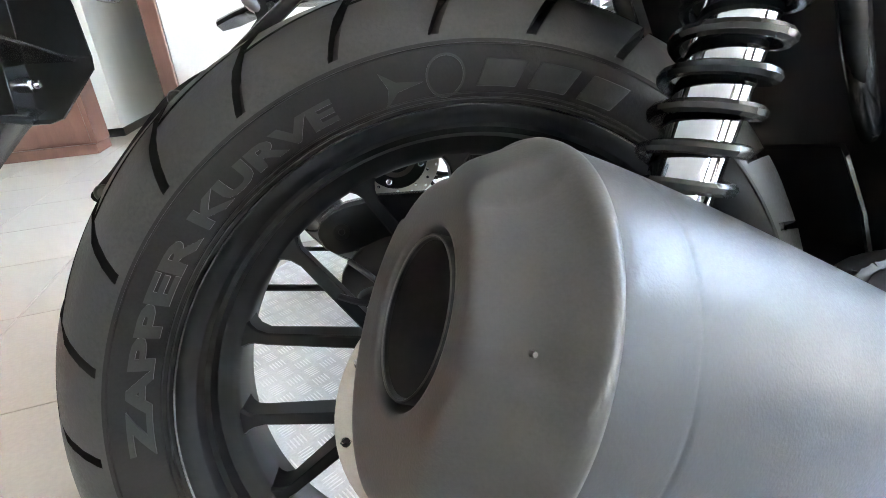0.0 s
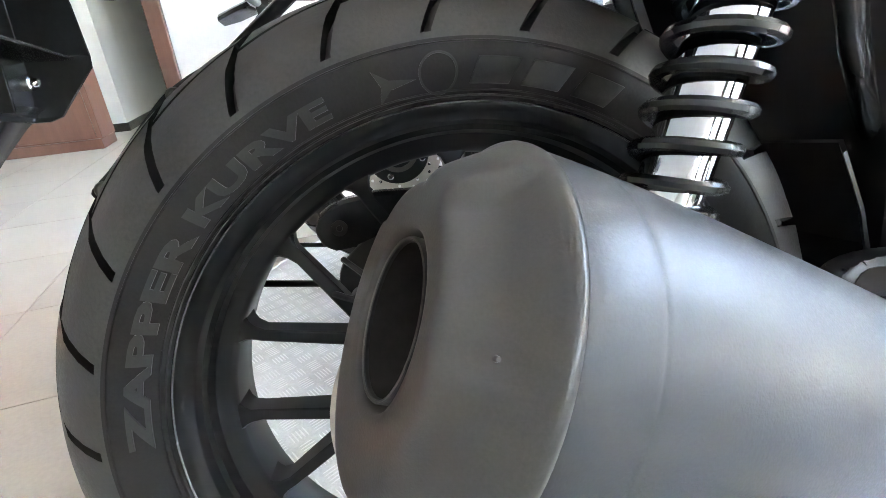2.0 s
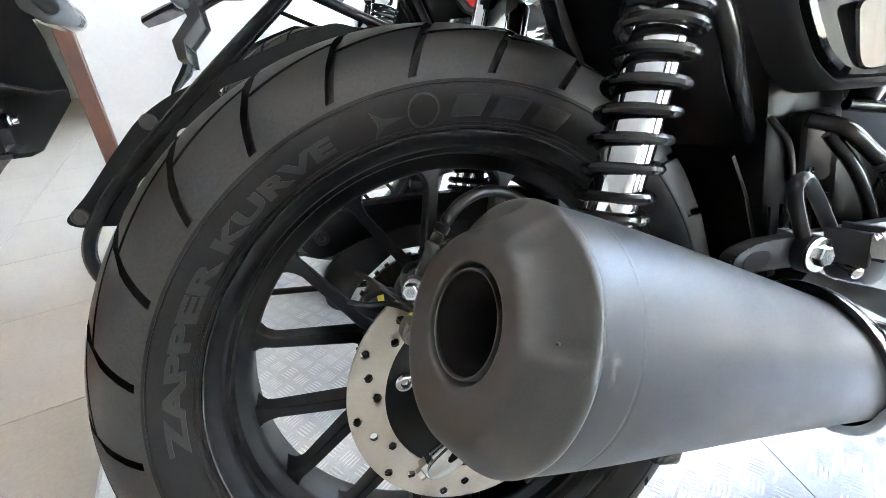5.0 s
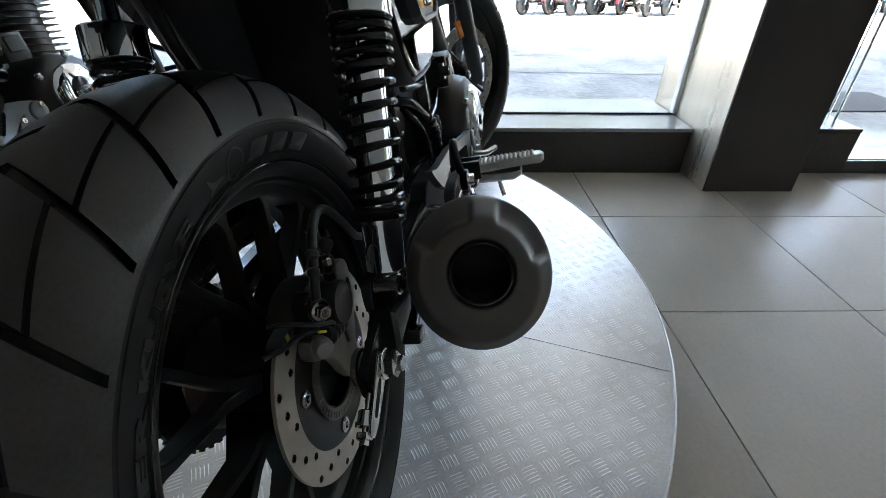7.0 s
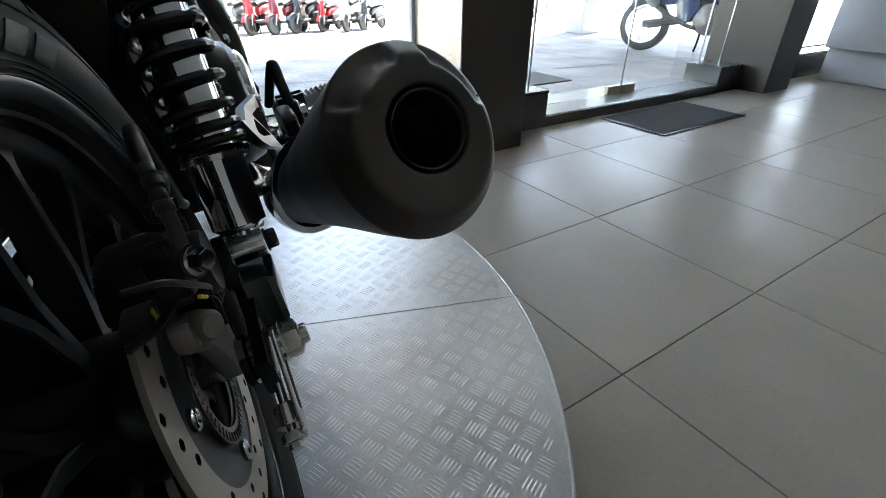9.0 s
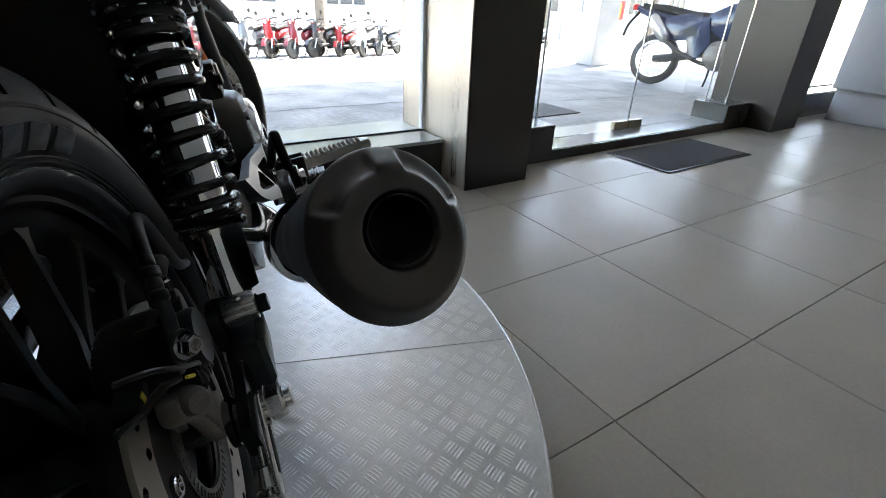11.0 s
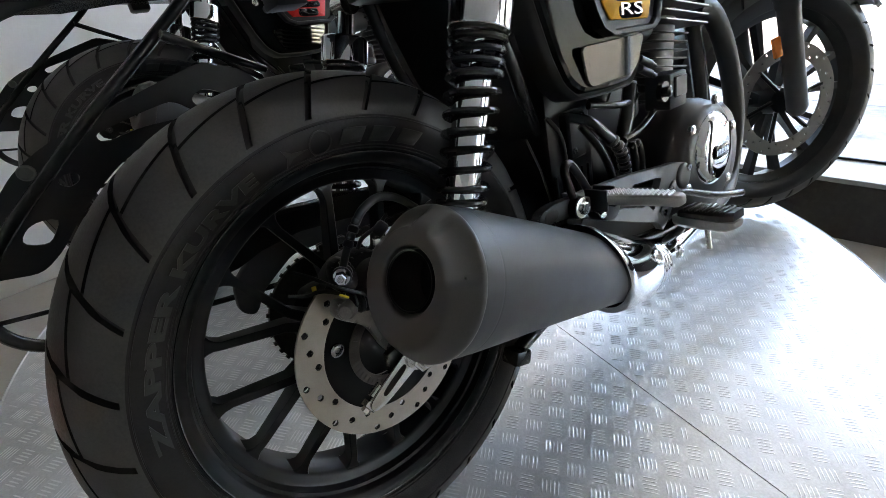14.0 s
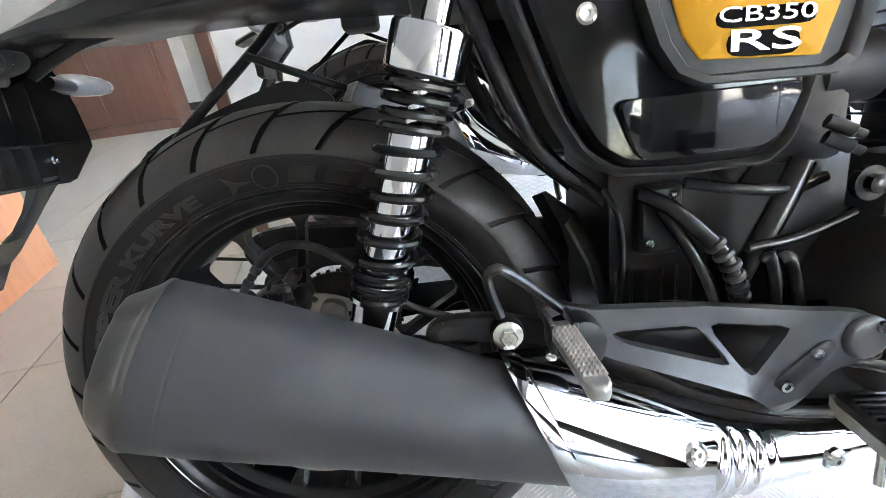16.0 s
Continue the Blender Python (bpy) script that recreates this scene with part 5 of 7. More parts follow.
def foot_rest(bike):
    bm = bmesh.new()  # one casting: two bars, a strut and the heel plate
    holed_slab(bm, round_outline([(0.264, 0.124), (0.287, 0.1135), (0.391, 0.1055), (0.5, 0.0965), (0.52, 0.093), (0.543, 0.088), (0.558, 0.07), (0.551, 0.048), (0.533, 0.039), (0.511, 0.036), (0.488, 0.008), (0.473, -0.004), (0.458, -0.001), (0.429, 0.0245), (0.301, 0.072), (0.27, 0.092)], 2),
               [round_outline(q, 2) for q in ([(0.306, 0.092), (0.391, 0.09), (0.418, 0.0505), (0.322, 0.0805)], [(0.398, 0.09), (0.472, 0.085), (0.437, 0.0395), (0.4275, 0.0445)])], -0.189, -0.177)
    for v in bm.verts:  # the bars lean back
        v.co.y += 0.4 * (v.co.z - 0.055) * min(1.0, max(0.0, (0.47 - v.co.x) / 0.05))
    rest = part("footrest_bracket", bm, M_RAIL, bike, "grey cast footrest bracket with two openings", smooth=20)
    bm = bmesh.new()
    tube(bm, [(0.2075, -0.216, 0.132), (0.2025, -0.2145, 0.15), (0.1985, -0.213, 0.166), (0.1985, -0.2125, 0.176), (0.2055, -0.212, 0.1805), (0.2135, -0.2105, 0.1765), (0.23, -0.206, 0.162), (0.262, -0.197, 0.13)], 0.0054, 10, 6, 0.8)
    part("loop", bm, M_BRACKET, rest)
    bm = bmesh.new()
    slab(bm, round_outline([(0.454, 0.02), (0.464, 0.012), (0.51, 0.055), (0.509, 0.067), (0.498, 0.069), (0.453, 0.029)], 3), -0.189, -0.192, 0.001)
    part("heel_plate", bm, M_BRACKET, rest)
    bm = bmesh.new()
    slab(bm, round_outline([(0.14, 0.122), (0.146, 0.139), (0.168, 0.143), (0.205, 0.14), (0.265, 0.122), (0.272, 0.102), (0.215, 0.114), (0.172, 0.12)], 3), -0.214, -0.2, 0.003)
    part("rear_lug", bm, M_GUARD, rest)
    # no hole in the lug: its shade is a dark patch on the face
    bm = bmesh.new()
    slab(bm, round_outline([(0.15, 0.124), (0.155, 0.138), (0.178, 0.136), (0.176, 0.124)], 3), -0.2142, -0.2146)
    part("lug_hole_shade", bm, M_SOOT_SHADE, rest, "thin dark patch as the opening's shade")
    bm = bmesh.new()
    lathe(bm, (0.537, -0.187, 0.066), RIGHT, [(0, 0.0215), (0.004, 0.0215), (0.0065, 0.0195), (0.0075, 0.016), (0.0075, 0.0)], 36)
    part("pivot_cap", bm, M_RAIL, rest)
    for p in ((0.491, -0.192, 0.057), (0.466, -0.192, 0.026), (0.553, -0.184, 0.045), (0.546, -0.1945, 0.078)):
        bm = bmesh.new()
        lathe(bm, p, RIGHT, [(0, 0.006), (0.003, 0.0055), (0.003, 0.003), (0.001, 0.0028)], 16)
        part("screw", bm, M_DULL_CHROME, rest)
    bm = bmesh.new()
    lathe(bm, (0.209, -0.214, 0.127), RIGHT, [(0, 0.014), (0.006, 0.014), (0.009, 0.0135)], 28)
    part("bush", bm, M_RUBBER, rest)
    bm = bmesh.new()
    hex_bolt(bm, (0.209, -0.223, 0.127), RIGHT, 0.0075, 0.006, 0.0125)
    part("hanger_bolt", bm, M_STEEL, rest, "zinc-plated hexagon bolt and washer")
    # folding passenger peg
    peg_m = Matrix.Translation((0.2515, -0.212, 0.126)) @ Matrix.Rotation(radians(-90), 4, "Z") @ Matrix.Rotation(radians(-3), 4, "Y")
    bm = bmesh.new()
    loops = []
    for x, w, h in ((0.008, 0.008, 0.0085), (0.016, 0.0098, 0.009), (0.022, 0.0098, 0.0088), (0.095, 0.0082, 0.0075), (0.1, 0.008, 0.0085), (0.105, 0.007, 0.008), (0.108, 0.0052, 0.0062), (0.1095, 0.003, 0.004)):
        loops.append([peg_m @ Vector((x, w * a, h * b)) for a, b in ((-1, -0.3), (-0.75, -0.85), (0.75, -0.85), (1, -0.3), (1, 0.55), (0.8, 0.75), (-0.8, 0.75), (-1, 0.55))])
    rings(bm, loops, caps=(True, True))
    peg = part("passenger_peg", bm, M_PEG, rest, "cast aluminium folding peg with ridged top")
    for k in range(13):
        bm = bmesh.new()
        x = 0.022 + k * 0.0058
        w = 0.0097 - 0.0016 * k / 13
        for j in range(5):
            y = -w + 2 * w * j / 5
            c = peg_m @ Vector((x + 0.0027, y + w / 5, 0.0096))
            base = [peg_m @ Vector((x + a * 0.0056, y + b * w * 0.4, 0.0064)) for a, b in ((0, 0), (1, 0), (1, 1), (0, 1))]
            vs = [bm.verts.new(q) for q in base]
            t = bm.verts.new(c)
            for i in range(4):
                bm.faces.new((vs[i], vs[(i + 1) % 4], t))
        part("tooth", bm, M_PEG, rest, "row of small pointed teeth", smooth=0, kind="stuff")
    bm = bmesh.new()
    slab(bm, round_outline([(0.24, 0.125), (0.275, 0.135), (0.292, 0.118), (0.285, 0.09), (0.255, 0.09)], 3), -0.2, -0.226, 0.003)
    part("peg_clevis", bm, M_BRACKET, rest)
    for x in (0.2415, 0.2595):  # cheeks that hold the peg
        bm = bmesh.new()
        slab(bm, [(x - 0.001, 0.112), (x - 0.001, 0.138), (x + 0.0035, 0.138), (x + 0.0035, 0.112)], -0.206, -0.236, 0.001)
        part("clevis_cheek", bm, M_BRACKET, rest)
    bm = bmesh.new()
    lathe(bm, (0.243, -0.226, 0.108), (-0.3, -0.9, -0.2), [(-0.012, 0.0028), (0.002, 0.0028), (0.002, 0.0044), (0.005, 0.0044), (0.006, 0.003)], 14)
    part("peg_pin", bm, M_STEEL, rest)
    # rider's peg
    bm = bmesh.new()
    m = Matrix.Translation((0.535, -0.18, 0.0)) @ Matrix.Rotation(radians(-96), 4, "Z") @ Matrix.Rotation(radians(-2), 4, "Y")
    rings(bm, [[m @ Vector((x, w * a, h * b - 0.004)) for a, b in ((-1, -0.5), (-0.6, -1), (0.6, -1), (1, -0.5), (1, 0.3), (-1, 0.3))] for x, w, h in ((0, 0.014, 0.014), (0.02, 0.02, 0.016), (0.085, 0.022, 0.014), (0.1, 0.014, 0.008))], caps=(True, True))
    part("rider_peg", bm, M_PEG, rest, "aluminium rider peg under a rubber pad")
    bm = bmesh.new()
    rings(bm, [[m @ Vector((x, w * a, 0.002 + h * b)) for a, b in ((-1, 0), (1, 0), (1, 0.7), (0.8, 1), (-0.8, 1), (-1, 0.7))] for x, w, h in ((0.012, 0.018, 0.009), (0.02, 0.021, 0.011), (0.085, 0.022, 0.012), (0.1, 0.016, 0.014))], caps=(True, True))
    part("peg_rubber", bm, M_RUBBER, rest, "ribbed black peg rubber")
    for k in range(8):
        bm = bmesh.new()
        x = 0.022 + k * 0.009
        box(bm, (x, -0.018, 0.011), (x + 0.004, 0.018, 0.017), 0.001, m=m)
        part("peg_rib", bm, M_RUBBER, rest)
    bm = bmesh.new()
    tube(bm, [(0.527, -0.232, -0.01), (0.52, -0.24, -0.05)], [0.0042, 0.0045], 12, 1)
    part("peg_feeler", bm, M_STEEL, rest)
    bm = bmesh.new()
    tube(bm, [(0.5, -0.17, 0.04), (0.56, -0.18, 0.03), (0.64, -0.2, 0.0), (0.72, -0.215, -0.02)], 0.007, 10, 5)
    part("brake_pedal", bm, M_TUBE, rest, "black brake pedal")
    rest.location = (0.002, -0.007, -0.008)
    return rest


def engine(bike):
    bm = bmesh.new()
    lathe(bm, (0.66, -0.12, 0.06), RIGHT, [(-0.24, 0.0), (-0.24, 0.1), (-0.02, 0.112), (0.02, 0.112), (0.045, 0.104), (0.055, 0.09), (0.058, 0.0)], 56)
    lathe(bm, (0.8, -0.1, 0.03), RIGHT, [(-0.2, 0.0), (-0.2, 0.1), (0.02, 0.11), (0.03, 0.1), (0.03, 0.0)], 48)
    eng = part("engine", bm, M_ENGINE, bike, "dark grey engine case")
    bm = bmesh.new()
    lathe(bm, (0.655, -0.172, 0.083), RIGHT, [(0, 0.066), (0.006, 0.066), (0.012, 0.062), (0.017, 0.052), (0.019, 0.03), (0.0195, 0.0)], 56)
    part("round_cover", bm, M_CHROME, eng, "round chrome clutch cover")
    bm = bmesh.new()
    slab(bm, round_outline([(0.625, 0.068), (0.685, 0.068), (0.685, 0.092), (0.625, 0.092)], 3), -0.1905, -0.194, 0.001)
    part("maker_plate", bm, M_TUBE, eng, "black oblong maker plate")
    bm = bmesh.new()
    for k in range(5):
        box(bm, (0.6295 + k * 0.0105, -0.1955, 0.075), (0.6375 + k * 0.0105, -0.1938, 0.085), 0.0006)
    part("maker_mark", bm, M_CHROME, eng, "plain bright blocks")
    for a in (20, 80, 140, 200, 260, 320):
        bm = bmesh.new()
        lathe(bm, (0.655 + 0.098 * math.cos(radians(a)), -0.17, 0.07 + 0.098 * math.sin(radians(a))), RIGHT, [(0, 0.009), (0.006, 0.009), (0.009, 0.006)], 6)
        part("case_bolt", bm, M_STEEL, eng)
    for a in (60, 240):
        bm = bmesh.new()
        lathe(bm, (0.655 + 0.045 * math.cos(radians(a)), -0.186, 0.083 + 0.045 * math.sin(radians(a))), RIGHT, [(0, 0.009), (0.003, 0.0085), (0.004, 0.006), (0.0025, 0.004)], 20)
        part("cover_screw", bm, M_DULL_CHROME, eng)
    # finned cylinder, leaning ahead
    lean = Matrix.Translation((0.73, 0, 0.15)) @ Matrix.Rotation(radians(8), 4, "Y")
    bm = bmesh.new()
    lathe(bm, lean @ Vector((0, 0, 0)), lean.to_3x3() @ Vector((0, 0, 1)), [(0, 0.062), (0.3, 0.062)], 32)
    part("barrel", bm, M_ENGINE, eng)
    for k in range(17):
        z = 0.012 + k * 0.0155
        w = 0.066 if k < 9 else 0.092
        bm = bmesh.new()
        box(bm, (-w, -w, z), (w, w, z + 0.0032), 0.0012, m=lean)
        part("cooling_fin", bm, M_ENGINE, eng)
        if k < 9:
            continue
        bm = bmesh.new()
        box(bm, (-w + 0.006, -w - 0.0012, z + 0.0004), (w - 0.006, -w + 0.0006, z + 0.0028), 0.0005, m=lean)
        part("fin_edge", bm, M_FIN_EDGE, eng, "bright machined fin edge")
    bm = bmesh.new()
    box(bm, (-0.03, -0.045, -0.028), (0.03, 0.0, 0.03), 0.004, 2, Matrix.Translation((0.587, -0.105, 0.2)))
    box(bm, (-0.018, -0.049, -0.01), (0.022, -0.043, 0.024), 0.002, 1, Matrix.Translation((0.587, -0.105, 0.2)))
    part("connector_box", bm, M_PLASTIC, eng, "black plastic connector box")
    bm = bmesh.new()
    lathe(bm, (0.545, -0.14, 0.205), RIGHT, [(0, 0.016), (0.008, 0.016), (0.008, 0.009), (0.016, 0.009), (0.018, 0.006)], 24)
    part("knob", bm, M_PLASTIC_GLOSS, eng)
    # throttle body and pipes behind the barrel
    bm = bmesh.new()
    lathe(bm, (0.5, -0.04, 0.3), (1, 0, 0.05), [(0, 0.03), (0.05, 0.03), (0.055, 0.036), (0.12, 0.036), (0.125, 0.028), (0.17, 0.028)], 28)
    part("throttle_body", bm, M_PLASTIC, eng)
    ribbed = [(0.362, -0.09, 0.206), (0.382, -0.112, 0.194), (0.408, -0.122, 0.168), (0.427, -0.131, 0.143), (0.44, -0.131, 0.112), (0.45, -0.126, 0.08)]
    for pts, r in ((ribbed, 0.0082),
                   ([(0.378, -0.1, 0.19), (0.4, -0.115, 0.15), (0.418, -0.12, 0.11), (0.43, -0.12, 0.07)], 0.0068),
                   ([(0.512, -0.106, 0.225), (0.492, -0.11, 0.185), (0.468, -0.112, 0.14), (0.45, -0.11, 0.1)], 0.012),
                   ([(0.4, -0.1, 0.215), (0.45, -0.112, 0.205), (0.5, -0.112, 0.2), (0.54, -0.1, 0.205)], 0.006),
                   ([(0.35, -0.1, 0.09), (0.42, -0.11, 0.085), (0.5, -0.11, 0.075), (0.56, -0.11, 0.07)], 0.004)):
        bm = bmesh.new()
        tube(bm, pts, r, 12)
        part("hose", bm, M_TUBE, eng, "glossy black rubber hose")
    for pts, r in (([(0.47, -0.124, 0.132), (0.474, -0.126, 0.137), (0.482, -0.126, 0.105), (0.489, -0.121, 0.066)], 0.0072),
                   ([(0.486, -0.124, 0.132), (0.493, -0.126, 0.134), (0.502, -0.126, 0.108), (0.512, -0.121, 0.066)], 0.0072),
                   ([(0.45, -0.126, 0.149), (0.5, -0.126, 0.155), (0.555, -0.122, 0.172)], 0.0055)):
        bm = bmesh.new()
        tube(bm, pts, r, 12)
        part("metal_pipe", bm, M_TUBE, eng, "black enamelled metal pipe")
    run_pts = smooth_path([Vector(q) for q in ribbed], 8)
    for k in (20, 23, 26, 29, 32, 35):
        bm = bmesh.new()
        lathe(bm, run_pts[k], run_pts[k + 1] - run_pts[k - 1], [(-0.0036, 0.0088), (-0.002, 0.0104), (0.002, 0.0104), (0.0036, 0.0088)], 18)
        part("hose_rib", bm, M_BRACKET, eng)
    for z in (0.247, 0.262):
        bm = bmesh.new()
        lathe(bm, (0.52, -0.12, z), (0.9, -0.3, -0.5), [(0, 0.0065), (0.024, 0.0065), (0.026, 0.0045), (0.034, 0.0045)], 14)
        part("cable_end", bm, M_BRACKET, eng)
    eng.location = (0.012, -0.014, -0.013)
    return eng


def chassis(bike):
    """Frame tubes, boxes under the seat, and the stand."""
    bm = bmesh.new()
    tube(bm, [(0.19, -0.1, 0.46), (0.213, -0.112, 0.39), (0.232, -0.115, 0.335), (0.256, -0.115, 0.278), (0.285, -0.1, 0.235), (0.36, -0.06, 0.17), (0.45, -0.05, 0.06)], 0.0095, 14)
    fr = part("frame", bm, M_TUBE, bike, "gloss black tubular frame")
    for pts, r in (([(0.19, 0.1, 0.46), (0.256, 0.115, 0.278), (0.36, 0.06, 0.17), (0.45, 0.05, 0.06)], 0.0095),
                   ([(-0.1, -0.105, 0.468), (0.0, -0.108, 0.458), (0.1, -0.11, 0.455), (0.4, -0.11, 0.47)], 0.013),
                   ([(-0.1, 0.105, 0.468), (0.0, 0.108, 0.458), (0.1, 0.11, 0.455), (0.4, 0.11, 0.47)], 0.013),
                   ([(0.46, -0.1, 0.2), (0.49, -0.105, 0.25), (0.53, -0.1, 0.33), (0.6, -0.08, 0.45)], 0.016),
                   ([(0.97, 0, 0.48), (1.0, 0, 0.35), (1.02, -0.02, 0.15), (0.98, -0.05, -0.03), (0.85, -0.08, -0.09)], 0.018)):
        bm = bmesh.new()
        tube(bm, pts, r, 12)
        part("frame_tube", bm, M_TUBE, fr)
    bm = bmesh.new()
    box(bm, (0.345, -0.085, 0.0), (0.46, 0.085, 0.42), 0.01, 2)
    part("battery_box", bm, M_GUARD, fr, "black plastic box ahead of the wheel")
    bm = bmesh.new()
    box(bm, (0.44, -0.075, -0.05), (0.64, 0.08, 0.21), 0.012, 2)
    part("gearbox_case", bm, M_GUARD, fr, "dark gearbox casting")
    bm = bmesh.new()
    box(bm, (0.42, -0.085, 0.2), (0.6, 0.085, 0.43), 0.015, 2)
    part("air_box", bm, M_GUARD, fr, "black plastic air box")
    bm = bmesh.new()
    box(bm, (0.372, -0.104, 0.126), (0.417, -0.084, 0.2), 0.004)
    part("cover_plate", bm, M_GUARD, fr)
    for p in ((0.382, -0.104, 0.14), (0.406, -0.104, 0.19)):
        bm = bmesh.new()
        lathe(bm, p, RIGHT, [(0, 0.005), (0.003, 0.0046), (0.004, 0.003), (0.0025, 0.002)], 14)
        part("plate_screw", bm, M_DULL_CHROME, fr)
    for k in range(6):  # moulded ribs on the box
        bm = bmesh.new()
        box(bm, (0.352 + k * 0.017, -0.0885, 0.02), (0.355 + k * 0.017, -0.0845, 0.105), 0.001)
        part("box_rib", bm, M_GUARD, fr)
    for pts, r in (([(0.36, -0.09, 0.06), (0.4, -0.11, 0.07), (0.46, -0.118, 0.062), (0.52, -0.115, 0.05)], 0.005),
                   ([(0.34, -0.09, 0.2), (0.35, -0.105, 0.17), (0.352, -0.108, 0.12), (0.348, -0.1, 0.06)], 0.0035)):
        bm = bmesh.new()
        tube(bm, pts, r, 10)
        part("cable", bm, M_RUBBER, fr, "black rubber cable")
    bm = bmesh.new()
    slab(bm, round_outline([(0.33, 0.03), (0.36, 0.055), (0.46, 0.05), (0.62, 0.02), (0.66, -0.05), (0.6, -0.1), (0.45, -0.11), (0.37, -0.06)], 3), -0.135, -0.105, 0.004)
    part("lower_bracket", bm, M_GUARD, fr, "black lower frame bracket")
    bm = bmesh.new()
    tube(bm, [(0.33, -0.12, 0.02), (0.42, -0.145, -0.03), (0.55, -0.145, -0.06), (0.7, -0.13, -0.08)], 0.014, 12)
    part("cradle_tube", bm, M_TUBE, fr)
    bm = bmesh.new()  # inner fender, curved round the tyre
    loops = []
    for k in range(16):
        a = radians(2 + k * 9)
        loops.append([Vector(((0.352 + e) * math.cos(a), y, (0.352 + e) * math.sin(a))) for y, e in ((-0.085, -0.01), (-0.07, 0.004), (0.07, 0.004), (0.085, -0.01), (0.085, -0.006), (0.07, 0.009), (-0.07, 0.009), (-0.085, -0.006))])
    rings(bm, loops[:4], caps=(True, True))
    part("inner_fender", bm, M_GUARD, fr, "black inner fender ahead of the tyre")
    bm = bmesh.new()
    box(bm, (0.16, -0.095, 0.4), (0.5, 0.095, 0.47), 0.012, 2)
    part("seat_pan", bm, M_PLASTIC, fr)
    for s in (-1, 1):  # centre stand feet
        bm = bmesh.new()
        tube(bm, [(0.4, s * 0.09, -0.06), (0.32, s * 0.1, -0.09), (0.2, s * 0.105, -0.118)], 0.011, 12)
        part("stand_leg", bm, M_TUBE, fr, "black centre-stand leg, folded up")
        bm = bmesh.new()
        box(bm, (-0.022, -0.016, -0.02), (0.012, 0.016, 0.004), 0.005, 2, Matrix.Translation((0.195, s * 0.108, -0.118)) @ Matrix.Rotation(radians(20), 4, "Y"))
        part("stand_foot", bm, M_TUBE, fr)
    bm = bmesh.new()
    tube(bm, [(0.55, 0.13, -0.06), (0.58, 0.2, -0.2), (0.6, 0.245, -0.262)], 0.011, 12)
    part("side_stand", bm, M_TUBE, fr, "black side stand, put down")
    # seat, tank: above the view, they shade and mirror
    bm = bmesh.new()
    loops = []
    for x, w, z0, z1 in ((-0.17, 0.07, 0.5, 0.54), (-0.13, 0.11, 0.485, 0.56), (0.0, 0.13, 0.475, 0.57), (0.3, 0.14, 0.475, 0.56), (0.5, 0.11, 0.485, 0.56), (0.56, 0.09, 0.5, 0.55)):
        loops.append([(x, w * a, z0 + (z1 - z0) * b) for a, b in ((-0.9, 0), (0.9, 0), (1, 0.3), (1, 0.7), (0.75, 1), (-0.75, 1), (-1, 0.7), (-1, 0.3))])
    rings(bm, loops, caps=(True, True))
    part("seat", bm, M_RUBBER, fr, "black vinyl seat")
    bm = bmesh.new()
    loops = []
    for x, w, z0, z1 in ((0.5, 0.08, 0.5, 0.56), (0.58, 0.13, 0.45, 0.66), (0.8, 0.155, 0.42, 0.74), (1.0, 0.12, 0.46, 0.72), (1.06, 0.06, 0.52, 0.66)):
        loops.append([(x, w * a, z0 + (z1 - z0) * b) for a, b in ((-0.7, 0), (0.7, 0), (1, 0.25), (1, 0.6), (0.6, 1), (-0.6, 1), (-1, 0.6), (-1, 0.25))])
    rings(bm, loops, caps=(True, True))
    part("fuel_tank", bm, M_GLOSS, fr, "gloss black fuel tank")
    return fr


def seat_lock(bike):
    """The black box of the seat lock on the left rail, with two short tubes."""
    bm = bmesh.new()
    box(bm, (0.066, 0.104, 0.412), (0.114, 0.15, 0.455), 0.006, 2)
    lock = part("seat_lock", bm, M_PLASTIC, bike, "black plastic seat lock box")
    for z in (0.42, 0.436):
        bm = bmesh.new()
        lathe(bm, (0.085, 0.148, z), (0, 1, 0.1), [(0, 0.007), (0.018, 0.007), (0.02, 0.0055), (0.036, 0.0055), (0.038, 0.003)], 18)
        part("tube_end", bm, M_BRACKET, lock)
    return lock


